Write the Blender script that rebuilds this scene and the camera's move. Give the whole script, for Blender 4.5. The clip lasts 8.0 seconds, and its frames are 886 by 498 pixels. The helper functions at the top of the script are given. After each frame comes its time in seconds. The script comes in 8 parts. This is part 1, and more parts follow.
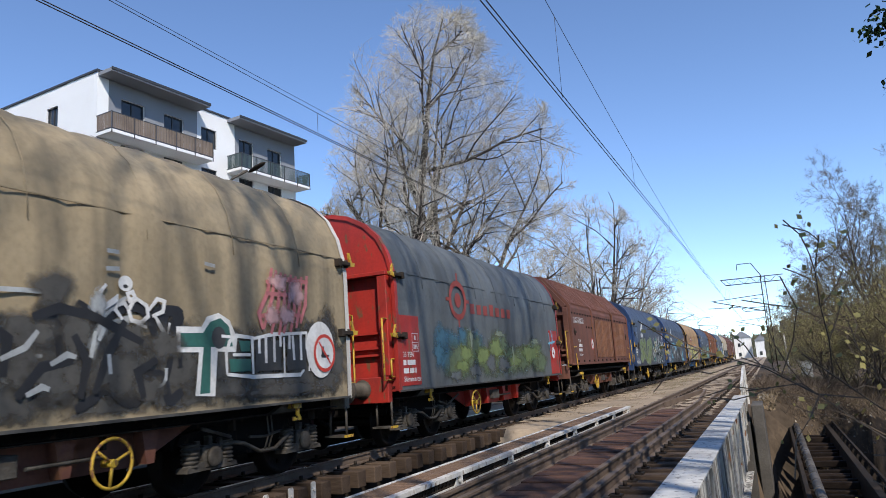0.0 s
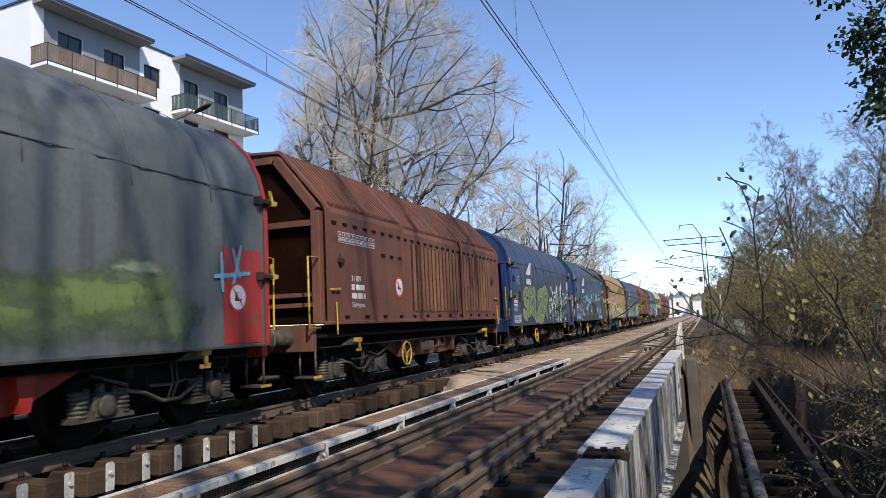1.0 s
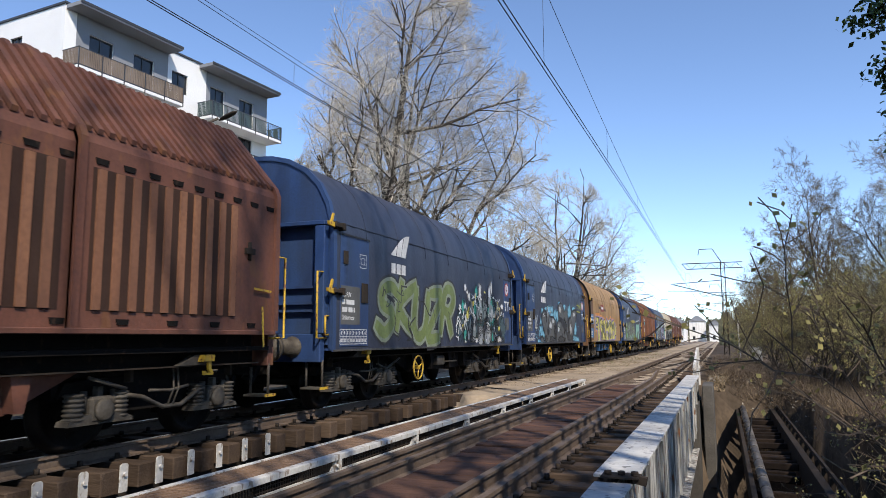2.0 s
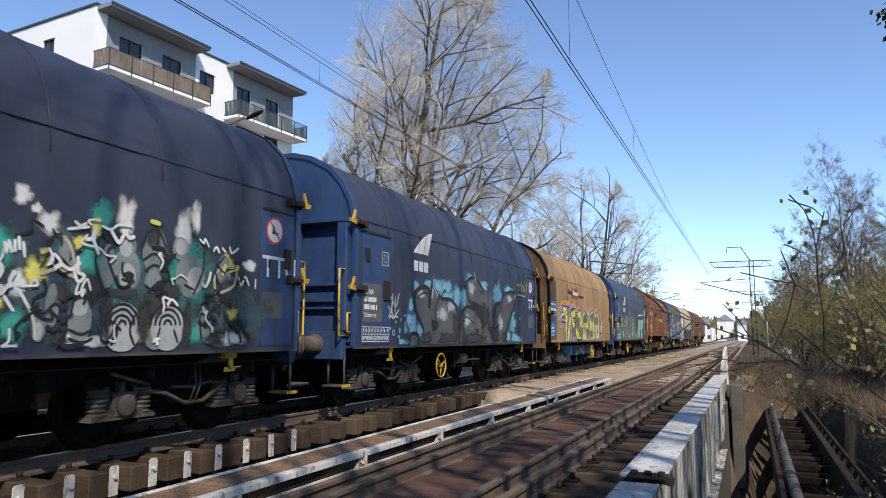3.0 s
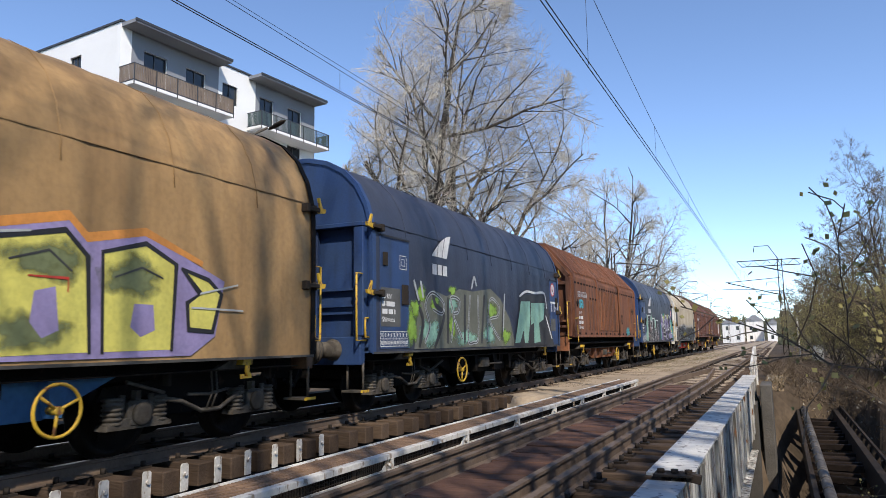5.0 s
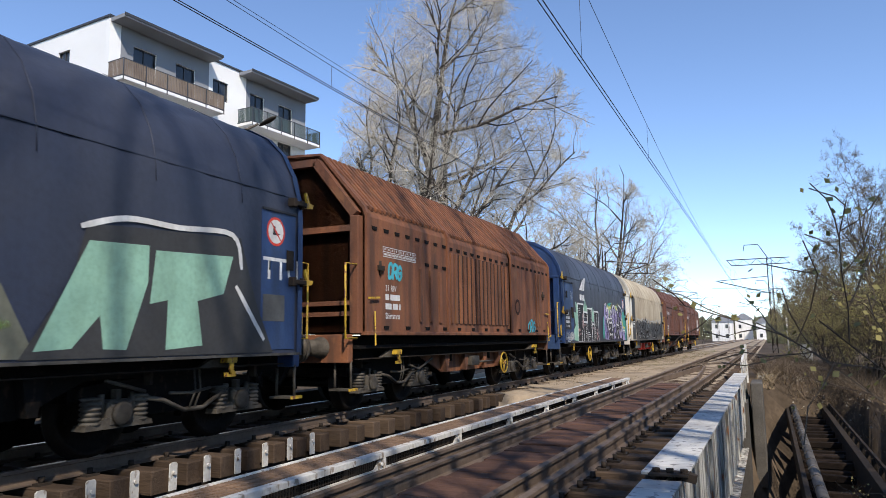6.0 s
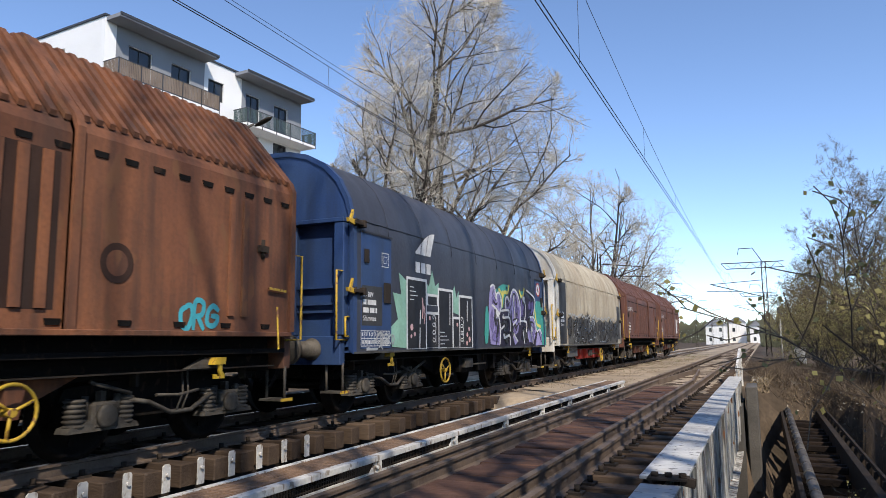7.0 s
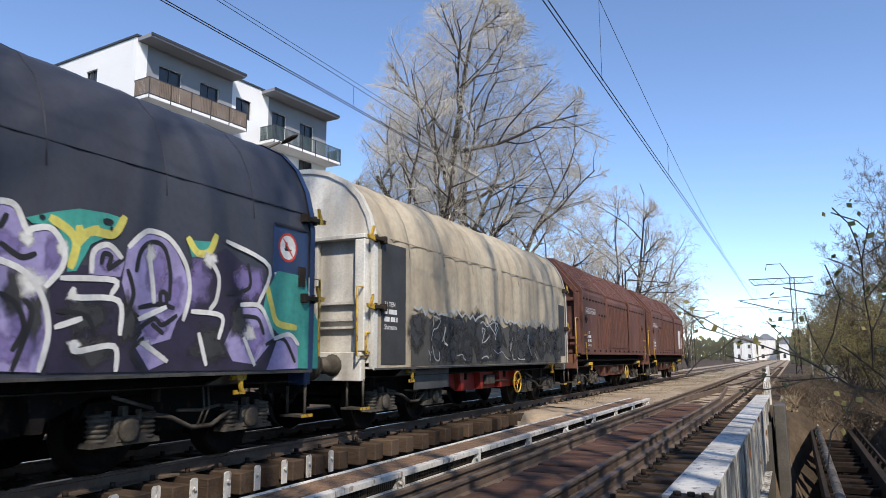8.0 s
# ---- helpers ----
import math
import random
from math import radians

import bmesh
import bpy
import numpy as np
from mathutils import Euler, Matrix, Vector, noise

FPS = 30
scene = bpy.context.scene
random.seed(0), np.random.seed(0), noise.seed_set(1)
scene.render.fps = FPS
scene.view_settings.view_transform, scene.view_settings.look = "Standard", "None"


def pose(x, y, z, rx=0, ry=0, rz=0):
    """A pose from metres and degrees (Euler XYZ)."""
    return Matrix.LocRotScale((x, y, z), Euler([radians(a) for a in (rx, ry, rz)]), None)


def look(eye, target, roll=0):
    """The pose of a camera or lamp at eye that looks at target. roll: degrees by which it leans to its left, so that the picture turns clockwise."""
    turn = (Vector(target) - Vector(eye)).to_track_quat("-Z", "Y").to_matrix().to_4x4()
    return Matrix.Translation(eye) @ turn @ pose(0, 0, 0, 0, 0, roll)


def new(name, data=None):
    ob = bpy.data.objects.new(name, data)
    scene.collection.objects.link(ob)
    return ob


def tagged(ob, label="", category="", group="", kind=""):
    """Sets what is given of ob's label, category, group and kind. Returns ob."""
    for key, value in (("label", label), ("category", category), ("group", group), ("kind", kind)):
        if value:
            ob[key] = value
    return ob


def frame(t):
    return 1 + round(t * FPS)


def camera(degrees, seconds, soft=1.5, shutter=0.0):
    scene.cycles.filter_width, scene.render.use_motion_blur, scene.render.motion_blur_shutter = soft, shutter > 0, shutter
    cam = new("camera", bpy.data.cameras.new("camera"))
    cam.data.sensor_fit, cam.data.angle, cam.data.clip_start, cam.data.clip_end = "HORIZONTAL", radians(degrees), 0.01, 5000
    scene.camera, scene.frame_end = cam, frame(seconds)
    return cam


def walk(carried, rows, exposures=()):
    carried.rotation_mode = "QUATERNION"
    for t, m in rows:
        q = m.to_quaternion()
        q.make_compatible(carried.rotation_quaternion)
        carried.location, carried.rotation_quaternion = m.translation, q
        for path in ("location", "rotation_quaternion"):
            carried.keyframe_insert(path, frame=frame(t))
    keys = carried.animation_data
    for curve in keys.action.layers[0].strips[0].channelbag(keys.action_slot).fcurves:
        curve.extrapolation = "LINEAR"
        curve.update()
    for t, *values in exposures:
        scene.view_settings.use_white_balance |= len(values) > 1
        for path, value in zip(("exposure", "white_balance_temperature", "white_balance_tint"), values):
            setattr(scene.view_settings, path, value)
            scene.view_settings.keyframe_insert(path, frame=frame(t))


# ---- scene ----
PATH = [
    (0.0, (0.065, -0.043, 1.235), 23.90, 10.00, -3.87),
    (0.5, (0.049, -0.020, 1.190), 23.42, 7.56, -5.07),
    (1.0, (0.061, 0.003, 1.182), 20.02, 5.98, -2.59),
    (1.5, (0.020, -0.006, 1.182), 20.44, 7.15, -1.02),
    (3.0, (0.003, -0.005, 1.182), 23.31, 7.04, 0.05),
    (3.5, (0.000, 0.000, 1.182), 24.86, 6.96, -0.02),
    (4.0, (-0.037, 0.028, 1.162), 25.00, 7.40, -0.35),
    (4.5, (-0.050, 0.019, 1.159), 25.61, 7.88, 0.29),
    (5.0, (0.037, -0.040, 1.150), 25.22, 7.50, -0.93),
    (6.5, (-0.047, 0.047, 1.150), 24.19, 7.31, -0.64),
    (7.0, (-0.057, 0.051, 1.152), 24.06, 7.47, -0.58),
    (7.5, (-0.032, 0.005, 1.168), 25.42, 7.87, -0.29),
    (8.0, (-0.008, -0.029, 1.168), 26.00, 8.71, -0.28),
]


def aim(eye, yaw, pitch, roll):
    y, p = radians(yaw), radians(pitch)
    way = Vector((-math.sin(y) * math.cos(p), math.cos(y) * math.cos(p), math.sin(p)))
    return look(eye, Vector(eye) + way * 10, roll)


cam = camera(64.0, 8.0, soft=0.8, shutter=0.05)
walk(cam, [(t, aim(eye, yaw, pitch, roll)) for t, eye, yaw, pitch, roll in PATH], [(0.0, 0.16, 6250, 12), (1.2, 0.28, 6550, 12), (8.0, 0.28, 6550, 12)])

# ---- light: spring sun from behind and right, clear sky ----
SUN_AZIMUTH, SUN_HEIGHT = 138.0, 44.0   # degrees clockwise from +y, and above the horizon
world = bpy.data.worlds.new("sky")
scene.world = world
world.use_nodes = True
wn = world.node_tree
sky = wn.nodes.new("ShaderNodeTexSky")
sky.sky_type, sky.sun_disc = "NISHITA", False
sky.sun_elevation, sky.sun_rotation = radians(SUN_HEIGHT), radians(SUN_AZIMUTH)
sky.air_density, sky.dust_density, sky.ozone_density, sky.altitude = 1.0, 0.0, 3.5, 2500
wn.nodes["Background"].inputs["Strength"].default_value = 0.192
wn.links.new(sky.outputs[0], wn.nodes["Background"].inputs["Color"])
sun = new("sun", bpy.data.lights.new("sun", "SUN"))
sun.data.energy, sun.data.angle, sun.data.color = 4.6, radians(0.6), (1.0, 0.92, 0.80)
a, e = radians(SUN_AZIMUTH), radians(SUN_HEIGHT)
TO_SUN = Vector((math.sin(a) * math.cos(e), math.cos(a) * math.cos(e), math.sin(e)))
sun.matrix_basis = look(TO_SUN * 60, (0, 0, 0))


# ---- materials ----
def mat(name, col, col2=None, rough=0.7, metal=0.0, scale=1.5, fine=30.0, bump=0.15, streak=0.0, streak_col=(0.03, 0.028, 0.025),
        wear=0.0, wear_col=(0.16, 0.07, 0.035), stretch=(1, 1, 1), by_piece=0.0, spec=0.4, glow=0.0, runs=(3.2, 0.47, 0.74)):
    """Paint or surface: two tones mixed by broad noise, fine grain, runs down the face, worn spots, fine relief."""
    m = bpy.data.materials.new(name)
    m.use_nodes = True
    n, l = m.node_tree.nodes, m.node_tree.links
    b = n["Principled BSDF"]
    b.inputs["Roughness"].default_value, b.inputs["Metallic"].default_value = rough, metal
    b.inputs["Specular IOR Level"].default_value = spec
    m.diffuse_color = (*col, 1)
    co = n.new("ShaderNodeTexCoord")
    info = n.new("ShaderNodeObjectInfo")

    def noise_at(sc, st=(1, 1, 1), detail=4.0):
        mp = n.new("ShaderNodeMapping")
        mp.inputs["Scale"].default_value = [sc * q for q in st]
        l.new(co.outputs["Object"], mp.inputs["Vector"])
        sh = n.new("ShaderNodeVectorMath")
        sh.operation = "MULTIPLY_ADD"
        sh.inputs[1].default_value = (1, 1, 1)
        l.new(mp.outputs[0], sh.inputs[0])
        rnd = n.new("ShaderNodeMath")
        rnd.operation = "MULTIPLY"
        rnd.inputs[1].default_value = 37.0
        l.new(info.outputs["Random"], rnd.inputs[0])
        l.new(rnd.outputs[0], sh.inputs[2])
        t = n.new("ShaderNodeTexNoise")
        t.inputs["Scale"].default_value, t.inputs["Detail"].default_value = 1.0, detail
        l.new(sh.outputs[0], t.inputs["Vector"])
        return t.outputs["Fac"]

    def ramp(fac, lo, hi, top=1.0):
        r = n.new("ShaderNodeMapRange")
        r.inputs["From Min"].default_value, r.inputs["From Max"].default_value = lo, hi
        r.inputs["To Max"].default_value = top
        l.new(fac, r.inputs["Value"])
        return r.outputs[0]

    def mix(fac, one, two, kind="MIX"):
        x = n.new("ShaderNodeMix")
        x.data_type, x.blend_type = "RGBA", kind
        for sock, v in ((x.inputs[0], fac), (x.inputs[6], one), (x.inputs[7], two)):
            if isinstance(v, tuple):
                sock.default_value = (*v, 1)
            elif isinstance(v, float):
                sock.default_value = v
            else:
                l.new(v, sock)
        return x.outputs[2]

    c2 = col2 or tuple(q * 0.72 for q in col)
    broad = noise_at(scale, stretch)
    grain = noise_at(fine, stretch, 3.0)
    c = mix(ramp(broad, 0.36, 0.66), col, c2)
    c = mix(ramp(grain, 0.4, 0.75, 0.35), c, tuple(q * 0.55 for q in c2))
    if by_piece:
        c = mix(ramp(info.outputs["Random"], 0.0, 1.0, by_piece), c, tuple(q * 0.45 for q in c2))
    if streak:
        c = mix(ramp(noise_at(runs[0], (1, 1, 0.09), 5.0), runs[1], runs[2], streak), c, streak_col)
    if wear:
        w = ramp(noise_at(scale * 5.5, (1, 1, 0.5), 9.0), 0.62 - 0.16 * wear, 0.68 - 0.16 * wear)
        c = mix(w, c, wear_col)
    l.new(c, b.inputs["Base Color"])
    if bump:
        bp = n.new("ShaderNodeBump")
        bp.inputs["Strength"].default_value, bp.inputs["Distance"].default_value = bump, 0.02
        l.new(grain, bp.inputs["Height"])
        l.new(bp.outputs[0], b.inputs["Normal"])
        r = n.new("ShaderNodeMapRange")
        r.inputs["To Min"].default_value, r.inputs["To Max"].default_value = max(rough - 0.15, 0.05), min(rough + 0.15, 1.0)
        l.new(broad, r.inputs["Value"])
        l.new(r.outputs[0], b.inputs["Roughness"])
    if glow:
        b.inputs["Emission Strength"].default_value = glow
        b.inputs["Emission Color"].default_value = (*col, 1)
    return m


M = dict(
    # tarp streaks: dirt runs, and streaks of branch shade put into the colour
    tarp_beige=mat("tarp_beige", (0.38, 0.3, 0.185), (0.29, 0.23, 0.14), 0.75, scale=0.7, fine=14, bump=0.25, streak=0.75, streak_col=(0.10, 0.085, 0.06), runs=(2.6, 0.42, 0.72)),
    tarp_grey=mat("tarp_grey", (0.115, 0.125, 0.125), (0.085, 0.094, 0.096), 0.6, scale=0.8, fine=14, bump=0.2, streak=0.5),
    tarp_navy=mat("tarp_navy", (0.031, 0.038, 0.064), (0.038, 0.043, 0.062), 0.5, scale=0.6, fine=14, bump=0.2, streak=0.5, streak_col=(0.02, 0.024, 0.04)),
    tarp_dark=mat("tarp_dark", (0.05, 0.053, 0.066), (0.038, 0.041, 0.055), 0.52, scale=0.6, fine=14, bump=0.2, streak=0.4),
    tarp_brown=mat("tarp_brown", (0.39, 0.24, 0.1), (0.3, 0.185, 0.08), 0.65, scale=0.6, fine=14, bump=0.22, streak=0.6, streak_col=(0.09, 0.05, 0.022), runs=(2.6, 0.42, 0.72)),
    tarp_white=mat("tarp_white", (0.47, 0.41, 0.30), (0.37, 0.31, 0.22), 0.75, scale=0.8, fine=10, bump=0.35, streak=0.55, streak_col=(0.17, 0.14, 0.10)),
    red=mat("red_paint", (0.42, 0.030, 0.018), (0.33, 0.028, 0.02), 0.5, scale=1.2, bump=0.1, streak=0.35, wear=0.15),
    blue=mat("blue_paint", (0.024, 0.055, 0.155), (0.03, 0.058, 0.13), 0.45, scale=1.2, bump=0.1, streak=0.6, streak_col=(0.02, 0.022, 0.03)),
    white=mat("white_paint", (0.72, 0.71, 0.66), (0.58, 0.56, 0.50), 0.5, scale=1.2, bump=0.1, streak=0.5, streak_col=(0.24, 0.18, 0.12), runs=(3.0, 0.40, 0.70)),
    rust=mat("rust_paint", (0.16, 0.062, 0.038), (0.115, 0.047, 0.032), 0.75, scale=0.7, fine=22, bump=0.2, streak=0.5, streak_col=(0.05, 0.028, 0.02), wear=0.1, wear_col=(0.16, 0.068, 0.032)),
    rust_orange=mat("rust_orange", (0.25, 0.095, 0.04), (0.16, 0.062, 0.032), 0.8, scale=0.7, fine=22, bump=0.25, streak=0.75, streak_col=(0.06, 0.032, 0.022), wear=0.12, wear_col=(0.17, 0.075, 0.034), runs=(4.5, 0.42, 0.66)),
    rust_red=mat("rust_red", (0.14, 0.058, 0.04), (0.1, 0.044, 0.032), 0.7, scale=0.7, fine=22, bump=0.2, streak=0.4, wear=0.2),
    brown_end=mat("brown_end", (0.20, 0.10, 0.045), (0.13, 0.07, 0.035), 0.7, scale=1.0, bump=0.15, streak=0.6),
    beige_end=mat("beige_end", (0.20, 0.17, 0.12), (0.10, 0.085, 0.065), 0.7, scale=1.0, bump=0.15, streak=0.6),
    black=mat("black_frame", (0.008, 0.0075, 0.007), (0.013, 0.011, 0.010), 0.8, scale=2.5, bump=0.2, wear=0.1, wear_col=(0.03, 0.02, 0.015), spec=0.08),
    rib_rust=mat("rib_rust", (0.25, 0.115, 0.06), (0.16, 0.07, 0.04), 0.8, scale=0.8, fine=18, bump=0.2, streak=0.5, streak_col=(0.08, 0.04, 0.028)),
    far_wood=mat("far_wood", (0.15, 0.15, 0.085), (0.10, 0.095, 0.065), 0.9, scale=0.3, bump=0.0),
    # near-black brown: painted shade between side ribs, and the blackened round sign
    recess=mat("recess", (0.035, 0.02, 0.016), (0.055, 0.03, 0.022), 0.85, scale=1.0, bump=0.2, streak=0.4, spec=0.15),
    rim_iron=mat("rim_iron", (0.10, 0.095, 0.085), (0.05, 0.047, 0.043), 0.7, metal=0.25, scale=4, bump=0.2),
    pipe_skin=mat("pipe_skin", (0.22, 0.195, 0.165), (0.10, 0.085, 0.07), 0.75, scale=1.5, bump=0.2, streak=0.4),
    old_sleeper=mat("old_sleeper", (0.040, 0.027, 0.019), (0.016, 0.012, 0.010), 0.9, scale=1.5, fine=20, bump=0.6, by_piece=0.7, spec=0.1),
    # streaked old concrete, its tone lowered to carry the shade by the bridge end
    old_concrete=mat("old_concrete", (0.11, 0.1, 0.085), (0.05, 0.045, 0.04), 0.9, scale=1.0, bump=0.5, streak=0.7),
    iron=mat("grey_iron", (0.12, 0.105, 0.085), (0.055, 0.047, 0.038), 0.7, metal=0.25, scale=4, bump=0.3, wear=0.0, spec=0.2),
    wheel=mat("wheel_steel", (0.018, 0.015, 0.013), (0.012, 0.010, 0.009), 0.6, metal=0.5, scale=4, bump=0.2, spec=0.12),
    tread=mat("bright_tread", (0.45, 0.44, 0.43), (0.35, 0.34, 0.33), 0.25, metal=0.9, scale=4, bump=0.05),
    yellow=mat("yellow_paint", (0.58, 0.37, 0.03), (0.42, 0.26, 0.03), 0.55, scale=4, bump=0.1, wear=0.35),
    grating_rust=mat("grating_rust", (0.33, 0.21, 0.13), (0.22, 0.14, 0.09), 0.7, metal=0.2, scale=1.5, bump=0.2, by_piece=0.5),
    galvanised=mat("galvanised", (0.7, 0.68, 0.63), (0.52, 0.5, 0.46), 0.5, metal=0.1, scale=3, bump=0.1, wear=0.3, wear_col=(0.3, 0.25, 0.2), spec=0.15),
    rail=mat("rail_brown", (0.17, 0.125, 0.09), (0.12, 0.085, 0.062), 0.75, metal=0.2, scale=2, bump=0.2),
    rail_top=mat("rail_top", (0.42, 0.38, 0.35), (0.30, 0.25, 0.22), 0.3, metal=0.85, scale=2, bump=0.05),
    sleeper=mat("sleeper_wood", (0.115, 0.08, 0.055), (0.05, 0.034, 0.024), 0.85, scale=1.2, fine=26, bump=0.5, stretch=(0.25, 1.6, 1.6), by_piece=0.5, spec=0.15),
    deck=mat("deck_board", (0.155, 0.08, 0.052), (0.065, 0.036, 0.026), 0.8, scale=0.8, fine=20, bump=0.4, stretch=(0.2, 1.6, 1.6), by_piece=0.5, spec=0.2),
    girder=mat("girder_paint", (0.7, 0.69, 0.64), (0.4, 0.39, 0.36), 0.55, scale=2.2, fine=16, bump=0.2, stretch=(1, 1, 0.12), streak=0.95, streak_col=(0.06, 0.056, 0.05), wear=0.1, runs=(11.0, 0.42, 0.62), spec=0.15),
    flange=mat("flange_paint", (0.62, 0.61, 0.57), (0.34, 0.33, 0.31), 0.75, scale=2.2, fine=22, bump=0.2, stretch=(0.35, 1.3, 1), wear=0.25, wear_col=(0.2, 0.19, 0.18)),
    dark_steel=mat("dark_steel", (0.028, 0.024, 0.020), (0.045, 0.034, 0.026), 0.8, scale=2, bump=0.3, spec=0.1),
    concrete=mat("concrete", (0.40, 0.36, 0.29), (0.30, 0.27, 0.22), 0.85, scale=1.2, bump=0.4, streak=0.4),
    ballast=mat("ballast", (0.38, 0.3, 0.21), (0.2, 0.155, 0.105), 0.95, scale=0.5, fine=9, bump=1.0),
    earth=mat("earth", (0.12, 0.088, 0.06), (0.04, 0.031, 0.022), 0.95, scale=0.6, fine=7, bump=0.8, spec=0.1),
    grass=mat("grass", (0.10, 0.145, 0.035), (0.14, 0.15, 0.05), 0.9, scale=2, bump=0.2, by_piece=0.3),
    dry_grass=mat("dry_grass", (0.24, 0.175, 0.10), (0.15, 0.11, 0.065), 0.95, scale=2, bump=0.2),
    bark=mat("bark", (0.075, 0.060, 0.047), (0.045, 0.038, 0.031), 0.9, scale=3, fine=18, bump=0.6, stretch=(1, 1, 0.3)),
    twig=mat("twig", (0.6, 0.55, 0.46), (0.48, 0.43, 0.35), 0.85, scale=0.4, bump=0.0),
    bud=mat("bud", (0.60, 0.55, 0.36), (0.48, 0.44, 0.28), 0.8, scale=0.4, bump=0.0),
    thicket=mat("thicket", (0.17, 0.13, 0.095), (0.09, 0.068, 0.05), 0.85, scale=0.4, bump=0.0, spec=0.1),
    water=mat("water", (0.012, 0.016, 0.014), (0.02, 0.02, 0.015), 0.12, scale=0.3, bump=0.05),
    shoot=mat("shoot", (0.27, 0.235, 0.08), (0.16, 0.145, 0.05), 0.8, scale=0.4, bump=0.0),
    leaf=mat("leaf", (0.075, 0.115, 0.025), (0.05, 0.085, 0.02), 0.6, scale=1.0, bump=0.0),
    render_white=mat("wall_render", (0.80, 0.80, 0.79), (0.75, 0.75, 0.74), 0.9, scale=0.3, fine=30, bump=0.1),
    house_wall=mat("house_wall", (0.78, 0.77, 0.74), (0.68, 0.67, 0.64), 0.9, scale=0.4, bump=0.1, streak=0.3),
    grey_render=mat("grey_render", (0.24, 0.25, 0.27), (0.21, 0.22, 0.24), 0.85, scale=0.4, bump=0.1),
    anthracite=mat("anthracite", (0.045, 0.048, 0.055), (0.036, 0.04, 0.045), 0.5, scale=1, bump=0.05),
    slat_wood=mat("slat_wood", (0.22, 0.17, 0.13), (0.16, 0.12, 0.09), 0.7, scale=1, bump=0.1, by_piece=0.6),
    slat_green=mat("slat_green", (0.055, 0.085, 0.085), (0.045, 0.07, 0.07), 0.5, scale=1, bump=0.1),
    wire=mat("wire", (0.05, 0.045, 0.045), None, 0.6, metal=0.4, bump=0.0),
    cloud=mat("cloud", (0.9, 0.9, 0.9), (0.85, 0.85, 0.86), 1.0, bump=0.0),
)


def paint(name, col, rough=0.6):
    if name not in M:
        M[name] = mat(name, col, tuple(q * 0.8 for q in col), rough, scale=2.5, fine=18, bump=0.05, streak=0.25, wear=0.0)
    return M[name]


def spray(ink):
    """The same paint as a thin mist that fades out towards the edge of each patch."""
    name = ink.name + "_mist"
    if name not in M:
        m = M[name] = ink.copy()
        m.name = name
        n, l = m.node_tree.nodes, m.node_tree.links
        fade, speck, at = n.new("ShaderNodeAttribute"), n.new("ShaderNodeTexNoise"), n.new("ShaderNodeTexCoord")
        fade.attribute_name = "fade"
        speck.inputs["Scale"].default_value, speck.inputs["Detail"].default_value = 9.0, 6.0
        l.new(at.outputs["Object"], speck.inputs["Vector"])
        add = n.new("ShaderNodeMath")
        add.operation = "ADD"
        l.new(fade.outputs["Fac"], add.inputs[0])
        l.new(speck.outputs["Fac"], add.inputs[1])
        r = n.new("ShaderNodeMapRange")
        r.inputs["From Min"].default_value, r.inputs["From Max"].default_value = 0.54, 1.22
        l.new(add.outputs[0], r.inputs["Value"])
        l.new(r.outputs[0], n["Principled BSDF"].inputs["Alpha"])
    return M[name]


def glass():
    m = bpy.data.materials.new("window_glass")
    m.use_nodes = True
    b = m.node_tree.nodes["Principled BSDF"]
    b.inputs["Base Color"].default_value = (0.03, 0.035, 0.04, 1)
    b.inputs["Roughness"].default_value, b.inputs["Specular IOR Level"].default_value = 0.05, 0.6
    return m


M["glass"] = glass()


# ---- mesh tools ----
def box(bm, x0, x1, y0, y1, z0, z1, bev=0.0):
    x0, x1, y0, y1, z0, z1 = min(x0, x1), max(x0, x1), min(y0, y1), max(y0, y1), min(z0, z1), max(z0, z1)
    v = [bm.verts.new((x, y, z)) for z in (z0, z1) for y in (y0, y1) for x in (x0, x1)]
    f = [bm.faces.new([v[i] for i in q]) for q in ((0, 2, 3, 1), (4, 5, 7, 6), (0, 1, 5, 4), (2, 6, 7, 3), (0, 4, 6, 2), (1, 3, 7, 5))]
    if bev:
        edges = {ed for q in f for ed in q.edges}
        bmesh.ops.bevel(bm, geom=list(edges), offset=bev, segments=1, affect="EDGES")
    return bm


def bar(bm, p, q, r, sides=8, r2=None):
    """A round bar from p to q."""
    p, q = Vector(p), Vector(q)
    w = (q - p).normalized()
    u = w.orthogonal().normalized()
    s = w.cross(u)
    r2 = r if r2 is None else r2
    one = [bm.verts.new(p + (u * math.cos(i * math.tau / sides) + s * math.sin(i * math.tau / sides)) * r) for i in range(sides)]
    two = [bm.verts.new(q + (u * math.cos(i * math.tau / sides) + s * math.sin(i * math.tau / sides)) * r2) for i in range(sides)]
    for i in range(sides):
        bm.faces.new((one[i], one[(i + 1) % sides], two[(i + 1) % sides], two[i])).smooth = True
    bm.faces.new(one[::-1])
    bm.faces.new(two)
    return bm


